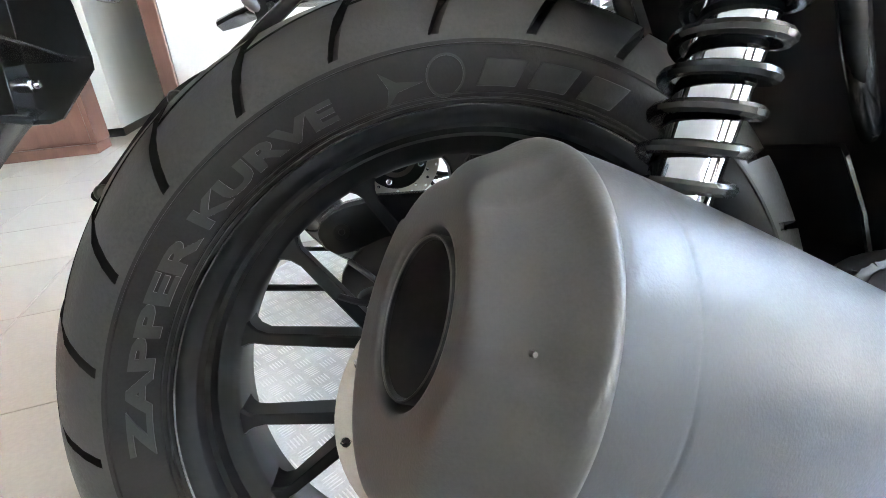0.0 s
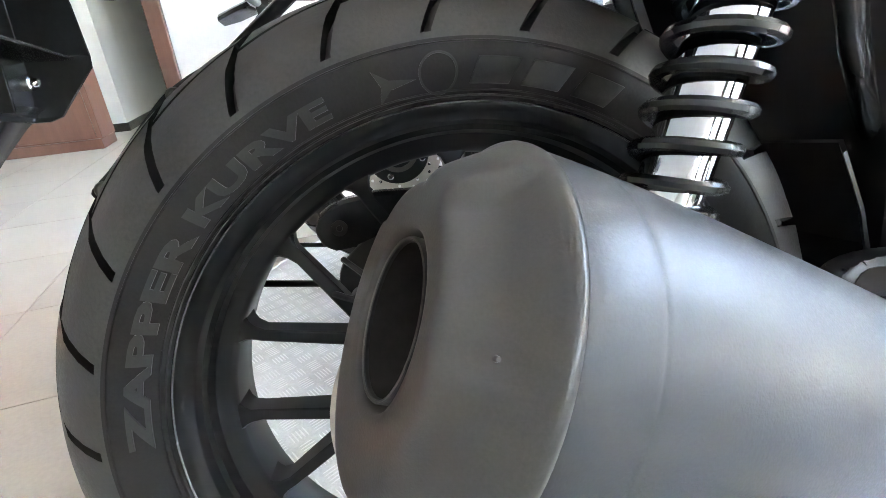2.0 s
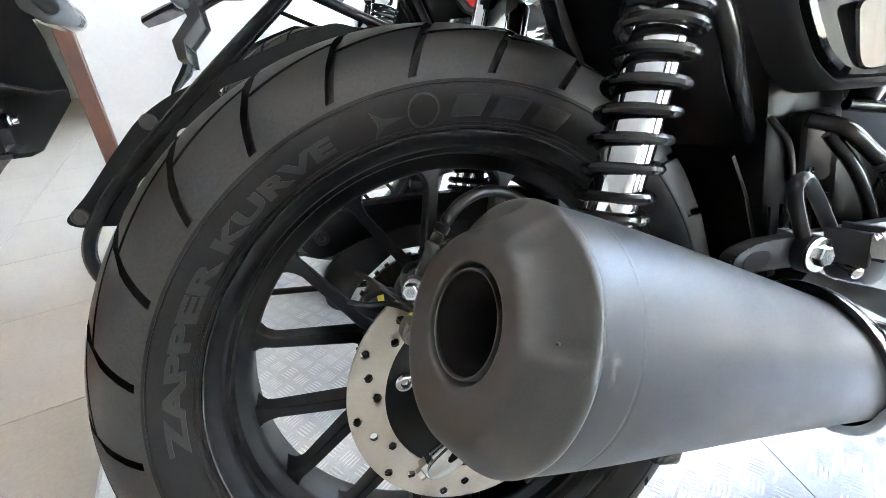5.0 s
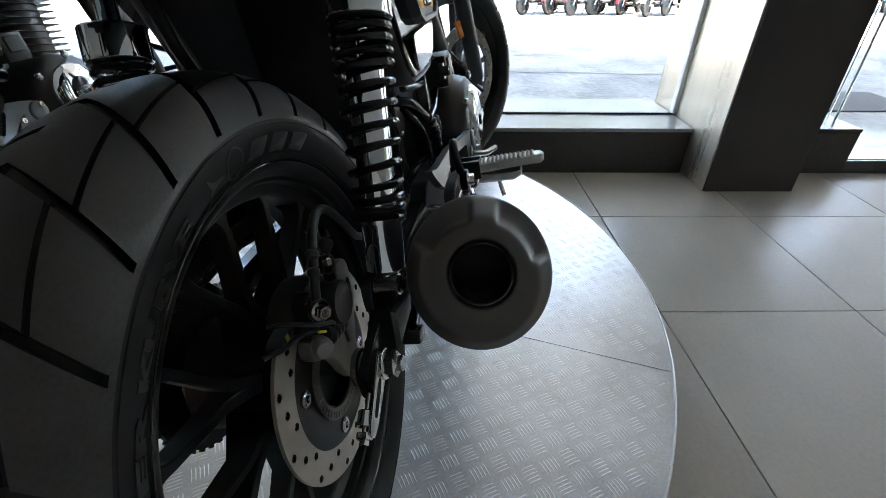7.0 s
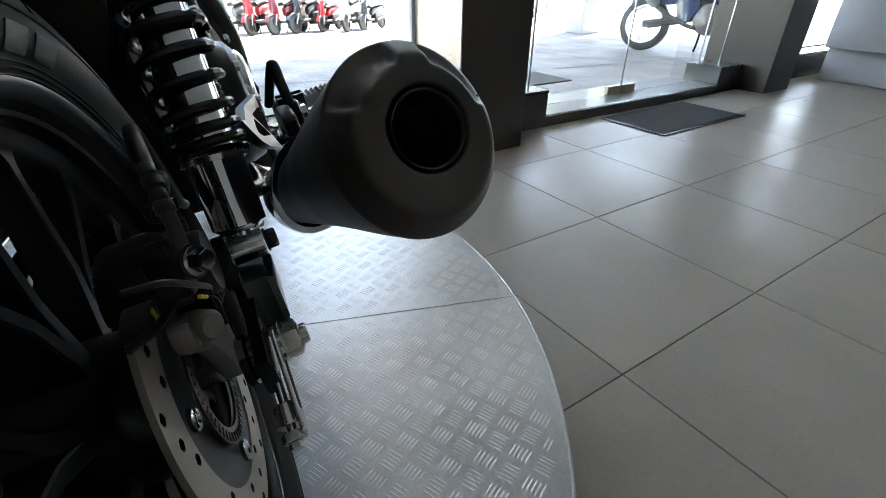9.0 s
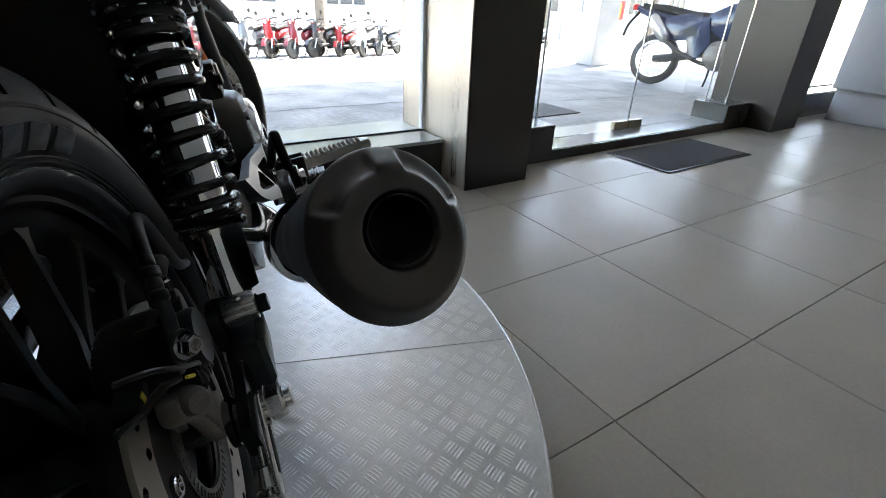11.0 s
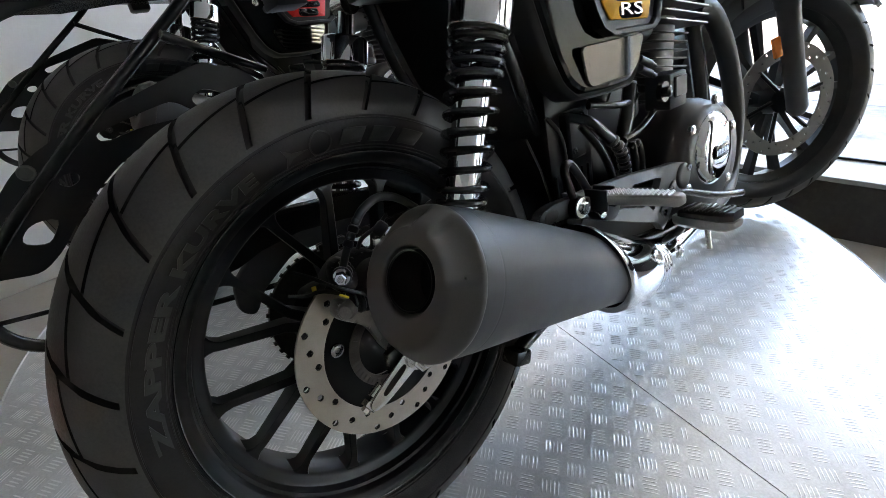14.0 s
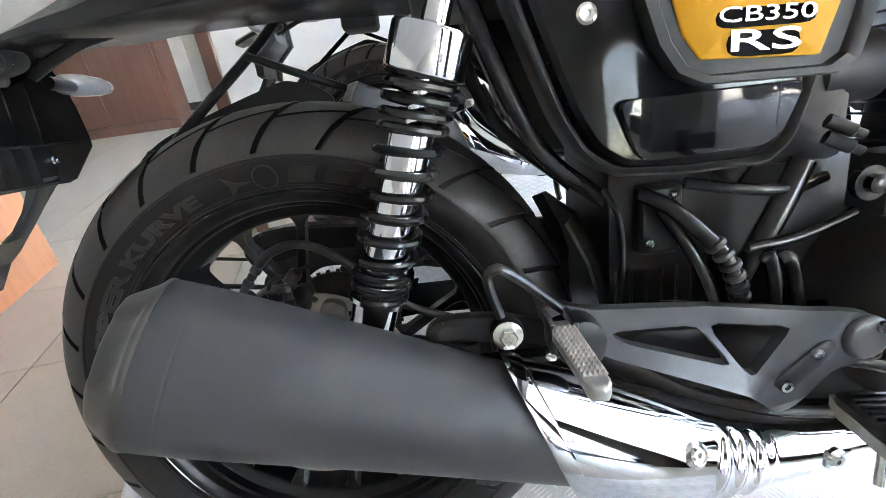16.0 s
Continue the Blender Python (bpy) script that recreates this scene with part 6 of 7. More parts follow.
def tail(bike, full):
    bm = bmesh.new()  # narrow beam that carries the tail, its top edge bevelled
    loops = []
    for x, lo, hi, w in ((-0.4, 0.362, 0.379, 0.03), (-0.36, 0.374, 0.3925, 0.046), (-0.3, 0.396, 0.413, 0.05), (-0.25, 0.4115, 0.4305, 0.05), (-0.21, 0.416, 0.444, 0.052), (-0.17, 0.4145, 0.458, 0.056), (-0.12, 0.42, 0.475, 0.062), (0.0, 0.425, 0.482, 0.08), (0.15, 0.42, 0.48, 0.1), (0.25, 0.41, 0.47, 0.1)):
        d = (hi - lo) * 0.55
        loops.append([(x, w * a, z) for a, z in ((-0.9, lo), (0.9, lo), (1, lo + 0.003), (1, hi - d), (0.6, hi), (0.3, hi + 0.002), (-0.3, hi + 0.002), (-0.6, hi), (-1, hi - d), (-1, lo + 0.003))])
    rings(bm, loops, caps=(True, True))
    fen = part("rear_fender", bm, M_PLASTIC_GLOSS, bike, "black plastic rear fender beam", smooth=30)
    bm = bmesh.new()  # lower strut, leaving a small opening under the beam
    tube(bm, [(-0.27, 0.0, 0.386), (-0.255, 0.0, 0.394), (-0.232, 0.0, 0.404), (-0.205, 0.0, 0.4135), (-0.17, 0.0, 0.419)], [0.007, 0.0068, 0.0066, 0.006, 0.005], 12)
    part("strut", bm, M_PLASTIC_GLOSS, fen)
    bm = bmesh.new()
    slab(bm, round_outline([(-0.33, 0.386), (-0.325, 0.402), (-0.255, 0.41), (-0.25, 0.398), (-0.258, 0.388), (-0.3, 0.38)], 3), -0.04, -0.018, 0.002)
    plate = part("boss_plate", bm, M_PLASTIC, fen)
    bm = bmesh.new()
    lathe(bm, (-0.2675, -0.04, 0.3975), RIGHT, [(0, 0.0075), (0.003, 0.007), (0.003, 0.005), (0.001, 0.004)], 20)
    part("boss", bm, M_PLASTIC, plate)
    for p in ((-0.2605, -0.006, 0.3975), (-0.252, -0.006, 0.4005)):
        bm = bmesh.new()
        lathe(bm, p, RIGHT, [(0, 0.0028), (0.003, 0.0024)], 12)
        part("strut_screw", bm, M_DULL_CHROME, fen)
    for sd in (-1, 1):  # indicators on short stalks
        bm = bmesh.new()
        tube(bm, [(-0.278, 0.03 * sd, 0.382), (-0.284, 0.075 * sd, 0.38)], 0.008, 12, 1)
        stalk = part("indicator", bm, M_RUBBER, fen, "indicator on a short rubber stalk")
        bm = bmesh.new()
        rings(bm, [[(-0.288 - d + w * math.cos(a) * (1.0 if math.cos(a) > 0 else 1.4), sd * y, 0.384 + h * math.sin(a)) for a in (2 * math.pi * q / 16 for q in range(16))] for y, w, h, d in (
            (0.068, 0.006, 0.008, 0.0), (0.074, 0.012, 0.0125, 0.002), (0.1, 0.015, 0.0145, 0.003), (0.14, 0.014, 0.0125, 0.004), (0.158, 0.011, 0.009, 0.005), (0.163, 0.005, 0.005, 0.005))], caps=(True, True))
        part("lens", bm, M_SMOKE, stalk, "grey smoked lens")
    if not full:  # a plain narrow carrier with a pointed tongue
        bm = bmesh.new()
        rings(bm, [[(x, w * a, z) for x, a in ((xe, -1), (xe, -0.86), (xe - 0.008, -0.82), (xe - 0.008, 0.82), (xe, 0.86), (xe, 1), (xb, 1), (xb - 0.004, 0), (xb, -1))] for z, xe, xb, w in (
            (0.44, -0.265, -0.305, 0.084), (0.4, -0.265, -0.303, 0.086), (0.357, -0.262, -0.291, 0.088), (0.308, -0.312, -0.337, 0.088), (0.266, -0.315, -0.335, 0.088), (0.258, -0.312, -0.328, 0.07))], caps=(True, True))
        carrier = part("plate_carrier", bm, M_PLASTIC_GLOSS, fen, "shiny black narrow plate carrier", smooth=25)
        bm = bmesh.new()
        rings(bm, [[(x - d * b, w * a, z) for a, b in ((-1, 0.3), (-0.6, 0), (0.6, 0), (1, 0.3), (1, 1), (-1, 1))] for z, x, w, d in ((0.262, -0.318, 0.045, 0.016), (0.24, -0.33, 0.04, 0.02), (0.215, -0.358, 0.026, 0.016), (0.19, -0.384, 0.006, 0.006))], caps=(True, True))
        part("tongue", bm, M_PLASTIC_GLOSS, carrier)
        bm = bmesh.new()
        box(bm, (-0.318, -0.074, 0.2985), (-0.311, 0.074, 0.3015), 0.0008)
        part("rib", bm, M_PLASTIC_GLOSS, carrier)
    else:
        bm = bmesh.new()  # plate carrier behind the wheel: a tray open to the front
        loops = []
        for z, xe, back, w in ((0.404, -0.312, -0.37, 0.09), (0.392, -0.311, -0.38, 0.098), (0.358, -0.304, -0.382, 0.101), (0.316, -0.3, -0.382, 0.103), (0.3145, -0.3, -0.352, 0.103), (0.305, -0.301, -0.351, 0.104), (0.264, -0.336, -0.353, 0.104), (0.26, -0.345, -0.356, 0.1)):
            loops.append([(x, y, z) for x, y in ((xe, w), (min(xe, back) - 0.012, w), (min(xe, back) - 0.016, 0), (min(xe, back) - 0.012, -w), (xe, -w), (xe, 0.003 - w), (back, 0.008 - w), (back - 0.003, 0), (back, w - 0.008), (xe, w - 0.003))])
        rings(bm, loops, caps=(True, True))
        part("plate_carrier", bm, M_PLASTIC_GLOSS, fen, "shiny black plate carrier with moulded ribs", smooth=25)
        for sd in (-1, 1):  # arms of the number plate holder
            bm = bmesh.new()
            rings(bm, [[(x - d * b, y * sd, z) for y, b in ((y0, 0.5), (y0 + 0.006, 0), (y1 - 0.005, 0), (y1, 0.5), (y1, 1), (y0, 1))] for z, x, y0, y1, d in (
                (0.272, -0.346, 0.05, 0.104, 0.016), (0.256, -0.366, 0.062, 0.104, 0.012), (0.23, -0.392, 0.07, 0.104, 0.008), (0.205, -0.415, 0.07, 0.104, 0.008), (0.19, -0.43, 0.06, 0.104, 0.008))], caps=(True, True))
            part("plate_arm", bm, M_PLASTIC_GLOSS, fen)
        bm = bmesh.new()
        rings(bm, [[(x - d * b, w * a, z) for a, b in ((-1, 0.5), (-0.95, 0), (0.95, 0), (1, 0.5), (1, 1), (-1, 1))] for z, x, w, d in ((0.192, -0.428, 0.104, 0.008), (0.172, -0.447, 0.104, 0.008), (0.156, -0.463, 0.098, 0.007), (0.12, -0.482, 0.09, 0.006))], caps=(True, True))
        part("plate_holder", bm, M_PLASTIC_GLOSS, fen)
        bm = bmesh.new()
        box(bm, (-0.38, -0.099, 0.3115), (-0.312, 0.099, 0.3145), 0.0008)
        part("rib", bm, M_PLASTIC_GLOSS, fen)
        for y in (-0.066, -0.03, 0.0, 0.03, 0.066):
            bm = bmesh.new()
            box(bm, (-0.384, y - 0.0013, 0.314), (-0.335, y + 0.0013, 0.398), 0.0006)
            box(bm, (-0.356, y * 0.8 - 0.0013, 0.265), (-0.343, y * 0.8 + 0.0013, 0.312), 0.0006)
            part("rib", bm, M_PLASTIC_GLOSS, fen)
        for y in (-0.089, 0.089):
            bm = bmesh.new()
            lathe(bm, (-0.352, y, 0.293), (1, 0, 0), [(0, 0.0065), (0.006, 0.0065), (0.007, 0.0045), (0.011, 0.004), (0.012, 0.003)], 16)
            part("carrier_bolt", bm, M_STEEL, fen)
    return fen


def skirt_guard(bike):
    """The flat guard with long openings beside the rear wheel, on the left, with its tube stay."""
    bm = bmesh.new()
    holed_slab(bm, round_outline([(-0.364, 0.19), (-0.336, 0.213), (-0.302, 0.249), (-0.268, 0.283), (-0.245, 0.297), (-0.227, 0.306), (-0.149, 0.333), (-0.1, 0.348), (-0.037, 0.366), (0.01, 0.352), (0.035, 0.33),
                                  (0.0, 0.295), (-0.05, 0.29), (-0.12, 0.286), (-0.165, 0.268), (-0.2, 0.243), (-0.232, 0.215), (-0.258, 0.187), (-0.285, 0.169), (-0.331, 0.178), (-0.354, 0.18)], 3),
               [round_outline(q, 3) for q in (
                   [(-0.291, 0.207), (-0.28, 0.222), (-0.267, 0.227), (-0.246, 0.225), (-0.256, 0.21), (-0.267, 0.198)],
                   [(-0.234, 0.262), (-0.227, 0.27), (-0.211, 0.27), (-0.211, 0.26), (-0.224, 0.254)],
                   [(-0.066, 0.323), (-0.045, 0.336), (-0.008, 0.319), (-0.012, 0.309), (-0.045, 0.304)],
                   [(-0.18, 0.306), (-0.122, 0.32), (-0.085, 0.327), (-0.058, 0.305), (-0.13, 0.303), (-0.175, 0.294)])], 0.16, 0.164)
    guard = part("skirt_guard", bm, M_GUARD, bike, "dull black flat guard with long openings", smooth=20)
    for p in ((-0.347, 0.16, 0.192), (-0.255, 0.16, 0.281)):
        bm = bmesh.new()
        lathe(bm, p, RIGHT, [(-0.006, 0.009), (0.003, 0.009), (0.004, 0.008), (0.002, 0.006), (0.002, 0.003)], 20)
        part("guard_bolt", bm, M_CASE_PIPE, guard)
    for pts, r in (([(0.0, 0.135, 0.47), (-0.04, 0.148, 0.432), (-0.08, 0.152, 0.4), (-0.184, 0.152, 0.319), (-0.288, 0.152, 0.232), (-0.331, 0.152, 0.186), (-0.348, 0.152, 0.15), (-0.342, 0.153, 0.115), (-0.315, 0.153, 0.088), (-0.27, 0.153, 0.078)], 0.0075),
                   ([(-0.345, 0.153, 0.133), (-0.2, 0.155, 0.111), (0.06, 0.15, 0.076)], 0.0028),
                   ([(-0.29, 0.153, 0.08), (-0.2, 0.155, 0.064), (0.06, 0.15, 0.026)], 0.0042),
                   ([(-0.075, 0.135, 0.4), (-0.02, 0.15, 0.375), (0.05, 0.17, 0.345)], 0.006)):
        bm = bmesh.new()
        tube(bm, pts, r, 12)
        part("stay", bm, M_TUBE, guard, "gloss black bent tube stay")
    return guard


def motorcycle(m, badge, label, full=True):
    bike = group_at("motorcycle", m, label, "motorcycle", group="motorcycles on the platform")
    rear_wheel(bike)
    front_wheel(bike)
    shock(bike, (0.072, -0.14, 0.059), (0.189, -0.153, 0.387), "chrome rear shock absorber with black spring")
    shock(bike, (0.072, 0.14, 0.059), (0.1815, 0.14, 0.389), "chrome rear shock absorber with black spring")
    muffler(bike)
    rear_brake(bike)
    swingarm(bike)
    side_cover(bike, badge, -1)
    side_cover(bike, badge, 1)
    foot_rest(bike)
    engine(bike)
    chassis(bike)
    tail(bike, full)
    seat_lock(bike)
    skirt_guard(bike)
    return bike


bike_1 = motorcycle(BIKE, M_YELLOW, "black motorcycle with a yellow badge leaning on its stand")
bike_2 = motorcycle(Matrix.Translation((0.04, 0.98, 0)) @ BIKE @ pose(0, 0, 0, 0, 0, -0.7), M_RED, "black motorcycle with a red badge leaning beside the other", False)

# ---- the street outside ----
bm = bmesh.new()
prof = [(-800, -0.1), (6.7, -0.1), (11.0, -0.42), (900, -0.42)]
rows = [[bm.verts.new((x, y, z)) for x, z in prof] for y in (-800, 800)]
for k in range(3):
    bm.faces.new((rows[0][k], rows[0][k + 1], rows[1][k + 1], rows[1][k]))
ground = part("ground", bm, M_PAVE, None, "worn pale concrete forecourt and street", smooth=0, kind="structure")
ground.matrix_world = ROOM
M_TAR = mat("crack_filler", (0.09, 0.088, 0.085), 0.9, var=0.3)
bm = bmesh.new()
for k, (x, y, a, ln) in enumerate(((4.2, -1.0, 88, 3.2), (5.0, 0.6, 95, 2.6), (5.9, -2.0, 91, 4.4), (3.4, -5.2, 84, 3.6), (4.1, -4.4, 20, 1.4), (7.0, -0.6, 89, 6.0), (6.6, -8.0, 92, 5.0))):
    rnd = random.Random(k)
    px = [(x + math.cos(radians(a)) * ln * (q / 14 - 0.5) + rnd.uniform(-0.03, 0.03), y + math.sin(radians(a)) * ln * (q / 14 - 0.5) + rnd.uniform(-0.03, 0.03)) for q in range(15)]
    for (ax, ay), (bx, by) in zip(px, px[1:]):
        d = Vector((bx - ax, by - ay)).normalized() * 0.012
        bm.faces.new([bm.verts.new(q) for q in ((ax - d.y, ay + d.x, -0.0965), (ax + d.y, ay - d.x, -0.0965), (bx + d.y, by - d.x, -0.0965), (bx - d.y, by + d.x, -0.0965))])
cracks = part("ground_crack", bm, M_TAR, None, "dark cracks and joints in the concrete", smooth=0, kind="stuff")
cracks.matrix_world = ROOM

M_POST = mat("pale_concrete_post", (0.42, 0.41, 0.395), 0.8, var=0.15, scale=6, bump=0.001, fine=80)
bm = bmesh.new()
box(bm, (6.2, -7.25, -0.1), (6.6, -6.72, 4.2), 0.01)
room_part("canopy_post", bm, M_POST, label="pale concrete canopy post", category="post")
# unseen slab, added overhead; it keeps sun off the forecourt and windows
bm = bmesh.new()
box(bm, (FRONT + 0.5, -12, 4.2), (6.7, 6, 4.45), 0.01)
room_part("canopy", bm, M_POST, label="flat concrete canopy added out of view over the forecourt", kind="structure")
bm = bmesh.new()
box(bm, (3.0, -3.05, -0.099), (3.55, -1.75, -0.088), 0.004)
room_part("outdoor_mat", bm, M_MAT, label="dark doormat on the concrete outside", category="doormat")


def scooter(m, paint, label):
    """A parked scooter, its front towards -x."""
    ob = group_at("scooter", m, label, "scooter", group="scooters parked in a row")
    for x in (-0.62, 0.58):
        bm = bmesh.new()
        lathe(bm, (x, 0.05, 0.25), RIGHT, [(0, 0.16), (0, 0.2), (0.012, 0.238), (0.05, 0.25), (0.088, 0.238), (0.1, 0.2), (0.1, 0.16)], 20, closed=True)
        part("tyre", bm, M_SIDEWALL, ob)
        bm = bmesh.new()
        lathe(bm, (x, 0.03, 0.25), RIGHT, [(0, 0.0), (0, 0.17), (0.06, 0.17), (0.06, 0.0)], 16)
        part("wheel_rim", bm, M_RIM, ob)
    bm = bmesh.new()
    rings(bm, [[(x, w * a, z + h * b) for a, b in ((-1, 0), (-0.7, -1), (0.7, -1), (1, 0), (0.7, 1), (-0.7, 1))] for x, w, z, h in ((-0.57, 0.025, 0.5, 0.08), (-0.51, 0.1, 0.64, 0.2), (-0.45, 0.14, 0.66, 0.28), (-0.4, 0.1, 0.6, 0.28))], caps=(True, True))
    part("front_apron", bm, paint, ob)
    bm = bmesh.new()
    rings(bm, [[(x, w * a, z + h * b) for a, b in ((-1, -0.4), (-0.6, -1), (0.6, -1), (1, -0.4), (0.9, 0.6), (0.4, 1), (-0.4, 1), (-0.9, 0.6))] for x, w, z, h in ((-0.05, 0.07, 0.56, 0.1), (0.08, 0.13, 0.62, 0.12), (0.45, 0.14, 0.67, 0.1), (0.8, 0.05, 0.74, 0.05))], caps=(True, True))
    part("body_panel", bm, paint, ob)
    bm = bmesh.new()
    rings(bm, [[(x, w * a, z + 0.05 * b) for a, b in ((-1, -0.6), (1, -0.6), (1, 0.3), (0.7, 1), (-0.7, 1), (-1, 0.3))] for x, w, z in ((-0.12, 0.1, 0.74), (0.05, 0.15, 0.77), (0.4, 0.14, 0.82), (0.74, 0.09, 0.84))], caps=(True, True))
    part("seat", bm, M_RUBBER, ob)
    bm = bmesh.new()
    box(bm, (-0.4, -0.14, 0.28), (-0.02, 0.14, 0.36), 0.02)
    part("floorboard", bm, M_PLASTIC, ob)
    bm = bmesh.new()
    box(bm, (0.08, -0.13, 0.2), (0.52, 0.13, 0.5), 0.03, 2)
    part("engine_unit", bm, M_PLASTIC, ob)
    bm = bmesh.new()
    tube(bm, [(0.55, -0.1, 0.72), (0.8, -0.12, 0.86), (0.86, 0, 0.88), (0.8, 0.12, 0.86), (0.55, 0.1, 0.72)], 0.014, 6)
    part("grab_rail", bm, M_TUBE, ob)
    bm = bmesh.new()
    loops = []
    for k in range(9):
        a = radians(40 + k * 15)
        loops.append([(-0.62 + r * math.cos(a), y, 0.25 + r * math.sin(a)) for y, r in ((-0.07, 0.26), (-0.05, 0.285), (0.05, 0.285), (0.07, 0.26), (0.05, 0.275), (-0.05, 0.275))])
    rings(bm, loops, caps=(True, True))
    part("front_fender", bm, paint, ob)
    bm = bmesh.new()
    tube(bm, [(-0.36, -0.33, 0.98), (-0.38, -0.2, 1.0), (-0.42, 0, 0.96), (-0.38, 0.2, 1.0), (-0.36, 0.33, 0.98)], 0.016, 8)
    part("handlebar", bm, M_RUBBER, ob)
    bm = bmesh.new()
    rings(bm, [[(x, w * a, 0.94 + h * b) for a, b in ((-1, 0), (-0.6, -1), (0.6, -1), (1, 0), (0.6, 1), (-0.6, 1))] for x, w, h in ((-0.5, 0.05, 0.04), (-0.48, 0.1, 0.08), (-0.38, 0.13, 0.09), (-0.32, 0.08, 0.05))], caps=(True, True))
    part("headlight_cowl", bm, paint, ob)
    bm = bmesh.new()
    lathe(bm, (-0.49, 0, 0.94), (-1, 0, 0), [(0, 0.06), (0.012, 0.058), (0.018, 0.045)], 16)
    part("headlight", bm, M_CHROME, ob)
    for s in (-1, 1):
        bm = bmesh.new()
        tube(bm, [(-0.38, 0.2 * s, 1.0), (-0.36, 0.27 * s, 1.15)], 0.006, 6, 1)
        lathe(bm, (-0.37, 0.28 * s, 1.17), (-1, 0, 0), [(-0.01, 0.03), (0.0, 0.048), (0.012, 0.04)], 12)
        part("mirror", bm, M_TUBE, ob)
        bm = bmesh.new()
        tube(bm, [(-0.43, 0.08 * s, 0.6), (-0.62, 0.085 * s, 0.25)], 0.018, 8, 1)
        part("fork_leg", bm, M_STEEL, ob)
    bm = bmesh.new()
    lathe(bm, (0.1, -0.16, 0.28), (1, 0, 0.18), [(0, 0.02), (0.05, 0.045), (0.45, 0.055), (0.48, 0.03)], 14)
    part("exhaust", bm, M_BRACKET, ob)
    bm = bmesh.new()
    box(bm, (0.76, -0.07, 0.66), (0.82, 0.07, 0.74), 0.012)
    part("tail_light", bm, M_RED, ob)
    bm = bmesh.new()
    tube(bm, [(0.1, 0.1, 0.2), (0.05, 0.16, 0.05), (0.02, 0.2, 0.01)], 0.012, 8)
    part("side_stand", bm, M_TUBE, ob)
    return ob


def paint(name, c):
    return mat(name, c, 0.2, var=0.08, coat=0.5)


PAINTS = [(paint("red_paint", (0.3, 0.018, 0.018)), "red"), (paint("white_paint", (0.55, 0.55, 0.54)), "white"), (paint("grey_paint", (0.12, 0.125, 0.135)), "grey"),
          (paint("maroon_paint", (0.16, 0.02, 0.025)), "maroon"), (paint("black_paint", (0.03, 0.03, 0.032)), "black"), (paint("blue_paint", (0.1, 0.16, 0.3)), "blue")]
first = {}
order = [2, 0, 3, 4, 0, 1, 4, 4, 1, 5, 2]
for k, c in enumerate(order):
    m = ROOM @ pose(11.9 + 0.12 * math.sin(k * 2.1) + (1.2 if k > 6 else 0), -1.85 - k * 0.56 - (4.5 if k > 6 else 0), -0.42, 0, 0, -54 + 9 * math.sin(k * 1.7))
    m = m @ pose(0, 0, 0, -9 if k % 3 else -6) @ Matrix.Scale(0.84, 4)
    if c in first:
        copy_thing(first[c], m)
    else:
        first[c] = scooter(m, PAINTS[c][0], f"{PAINTS[c][1]} scooter parked outside on its side stand")

# pale wall, house and trees beyond the scooters
M_RENDER = mat("pale_render", (0.42, 0.415, 0.4), 0.8, var=0.1, scale=2, bump=0.002, fine=60)
M_DARKGLASS = mat("dark_window_glass", (0.05, 0.06, 0.07), 0.1, var=0.2)
house = group_at("house", ROOM, "pale rendered building with dark windows across the street", "building")
bm = bmesh.new()
box(bm, (22, -40, -0.42), (30, 20, 7.5))
part("wall", bm, M_RENDER, house)
bm = bmesh.new()
box(bm, (21.6, -40.3, 7.5), (30.4, 20.3, 7.8), 0.03)
part("roof", bm, M_POST, house)
for k in range(13):
    for z0, z1 in ((0.7, 2.3), (4.0, 5.8)):
        y = 16 - k * 4.0
        bm = bmesh.new()
        box(bm, (21.93, y - 0.95, z0), (21.99, y + 0.95, z1), 0.01)
        part("window", bm, M_DARKGLASS, house, "dark glazed window")
        for q in (-0.95, -0.32, 0.32, 0.95):
            bm = bmesh.new()
            box(bm, (21.88, y + q - 0.035, z0), (21.96, y + q + 0.035, z1), 0.005)
            part("window_bar", bm, M_FRAME, house)
        bm = bmesh.new()
        box(bm, (21.8, y - 1.1, z0 - 0.12), (21.99, y + 1.1, z0 - 0.01), 0.01)
        part("sill", bm, M_POST, house)
fence = group_at("fence", ROOM, "low pale boundary wall with posts behind the scooters", "fence")
bm = bmesh.new()
box(bm, (17.2, -34, -0.42), (17.4, 16, 0.7), 0.01)
part("wall", bm, M_RENDER, fence)
for k in range(14):
    bm = bmesh.new()
    box(bm, (17.12, 15 - k * 3.2, -0.42), (17.45, 15.35 - k * 3.2, 1.05), 0.01)
    part("post", bm, M_POST, fence)

sign = group_at("signboard", ROOM @ pose(16.0, -18.85, -0.42), "red and yellow signboard on a post across the street", "sign")
bm = bmesh.new()
lathe(bm, (0, 0, 0), (0, 0, 1), [(0, 0.05), (0.9, 0.05)], 12)
part("post", bm, M_POST, sign)
bm = bmesh.new()
box(bm, (-0.04, -0.55, 0.9), (0.04, 0.55, 1.7), 0.01)
part("panel", bm, M_RED, sign)
bm = bmesh.new()
box(bm, (-0.05, -0.3, 1.0), (-0.0405, 0.3, 1.6), 0.003)
part("field", bm, M_YELLOW, sign, "plain yellow field")

M_BARK = mat("grey_bark", (0.16, 0.13, 0.1), 0.9, var=0.35, scale=20, bump=0.01, fine=40)
M_LEAF = mat("tree_leaf", (0.07, 0.12, 0.03), 0.5, var=0.5, scale=3, tint=(0.12, 0.17, 0.05))


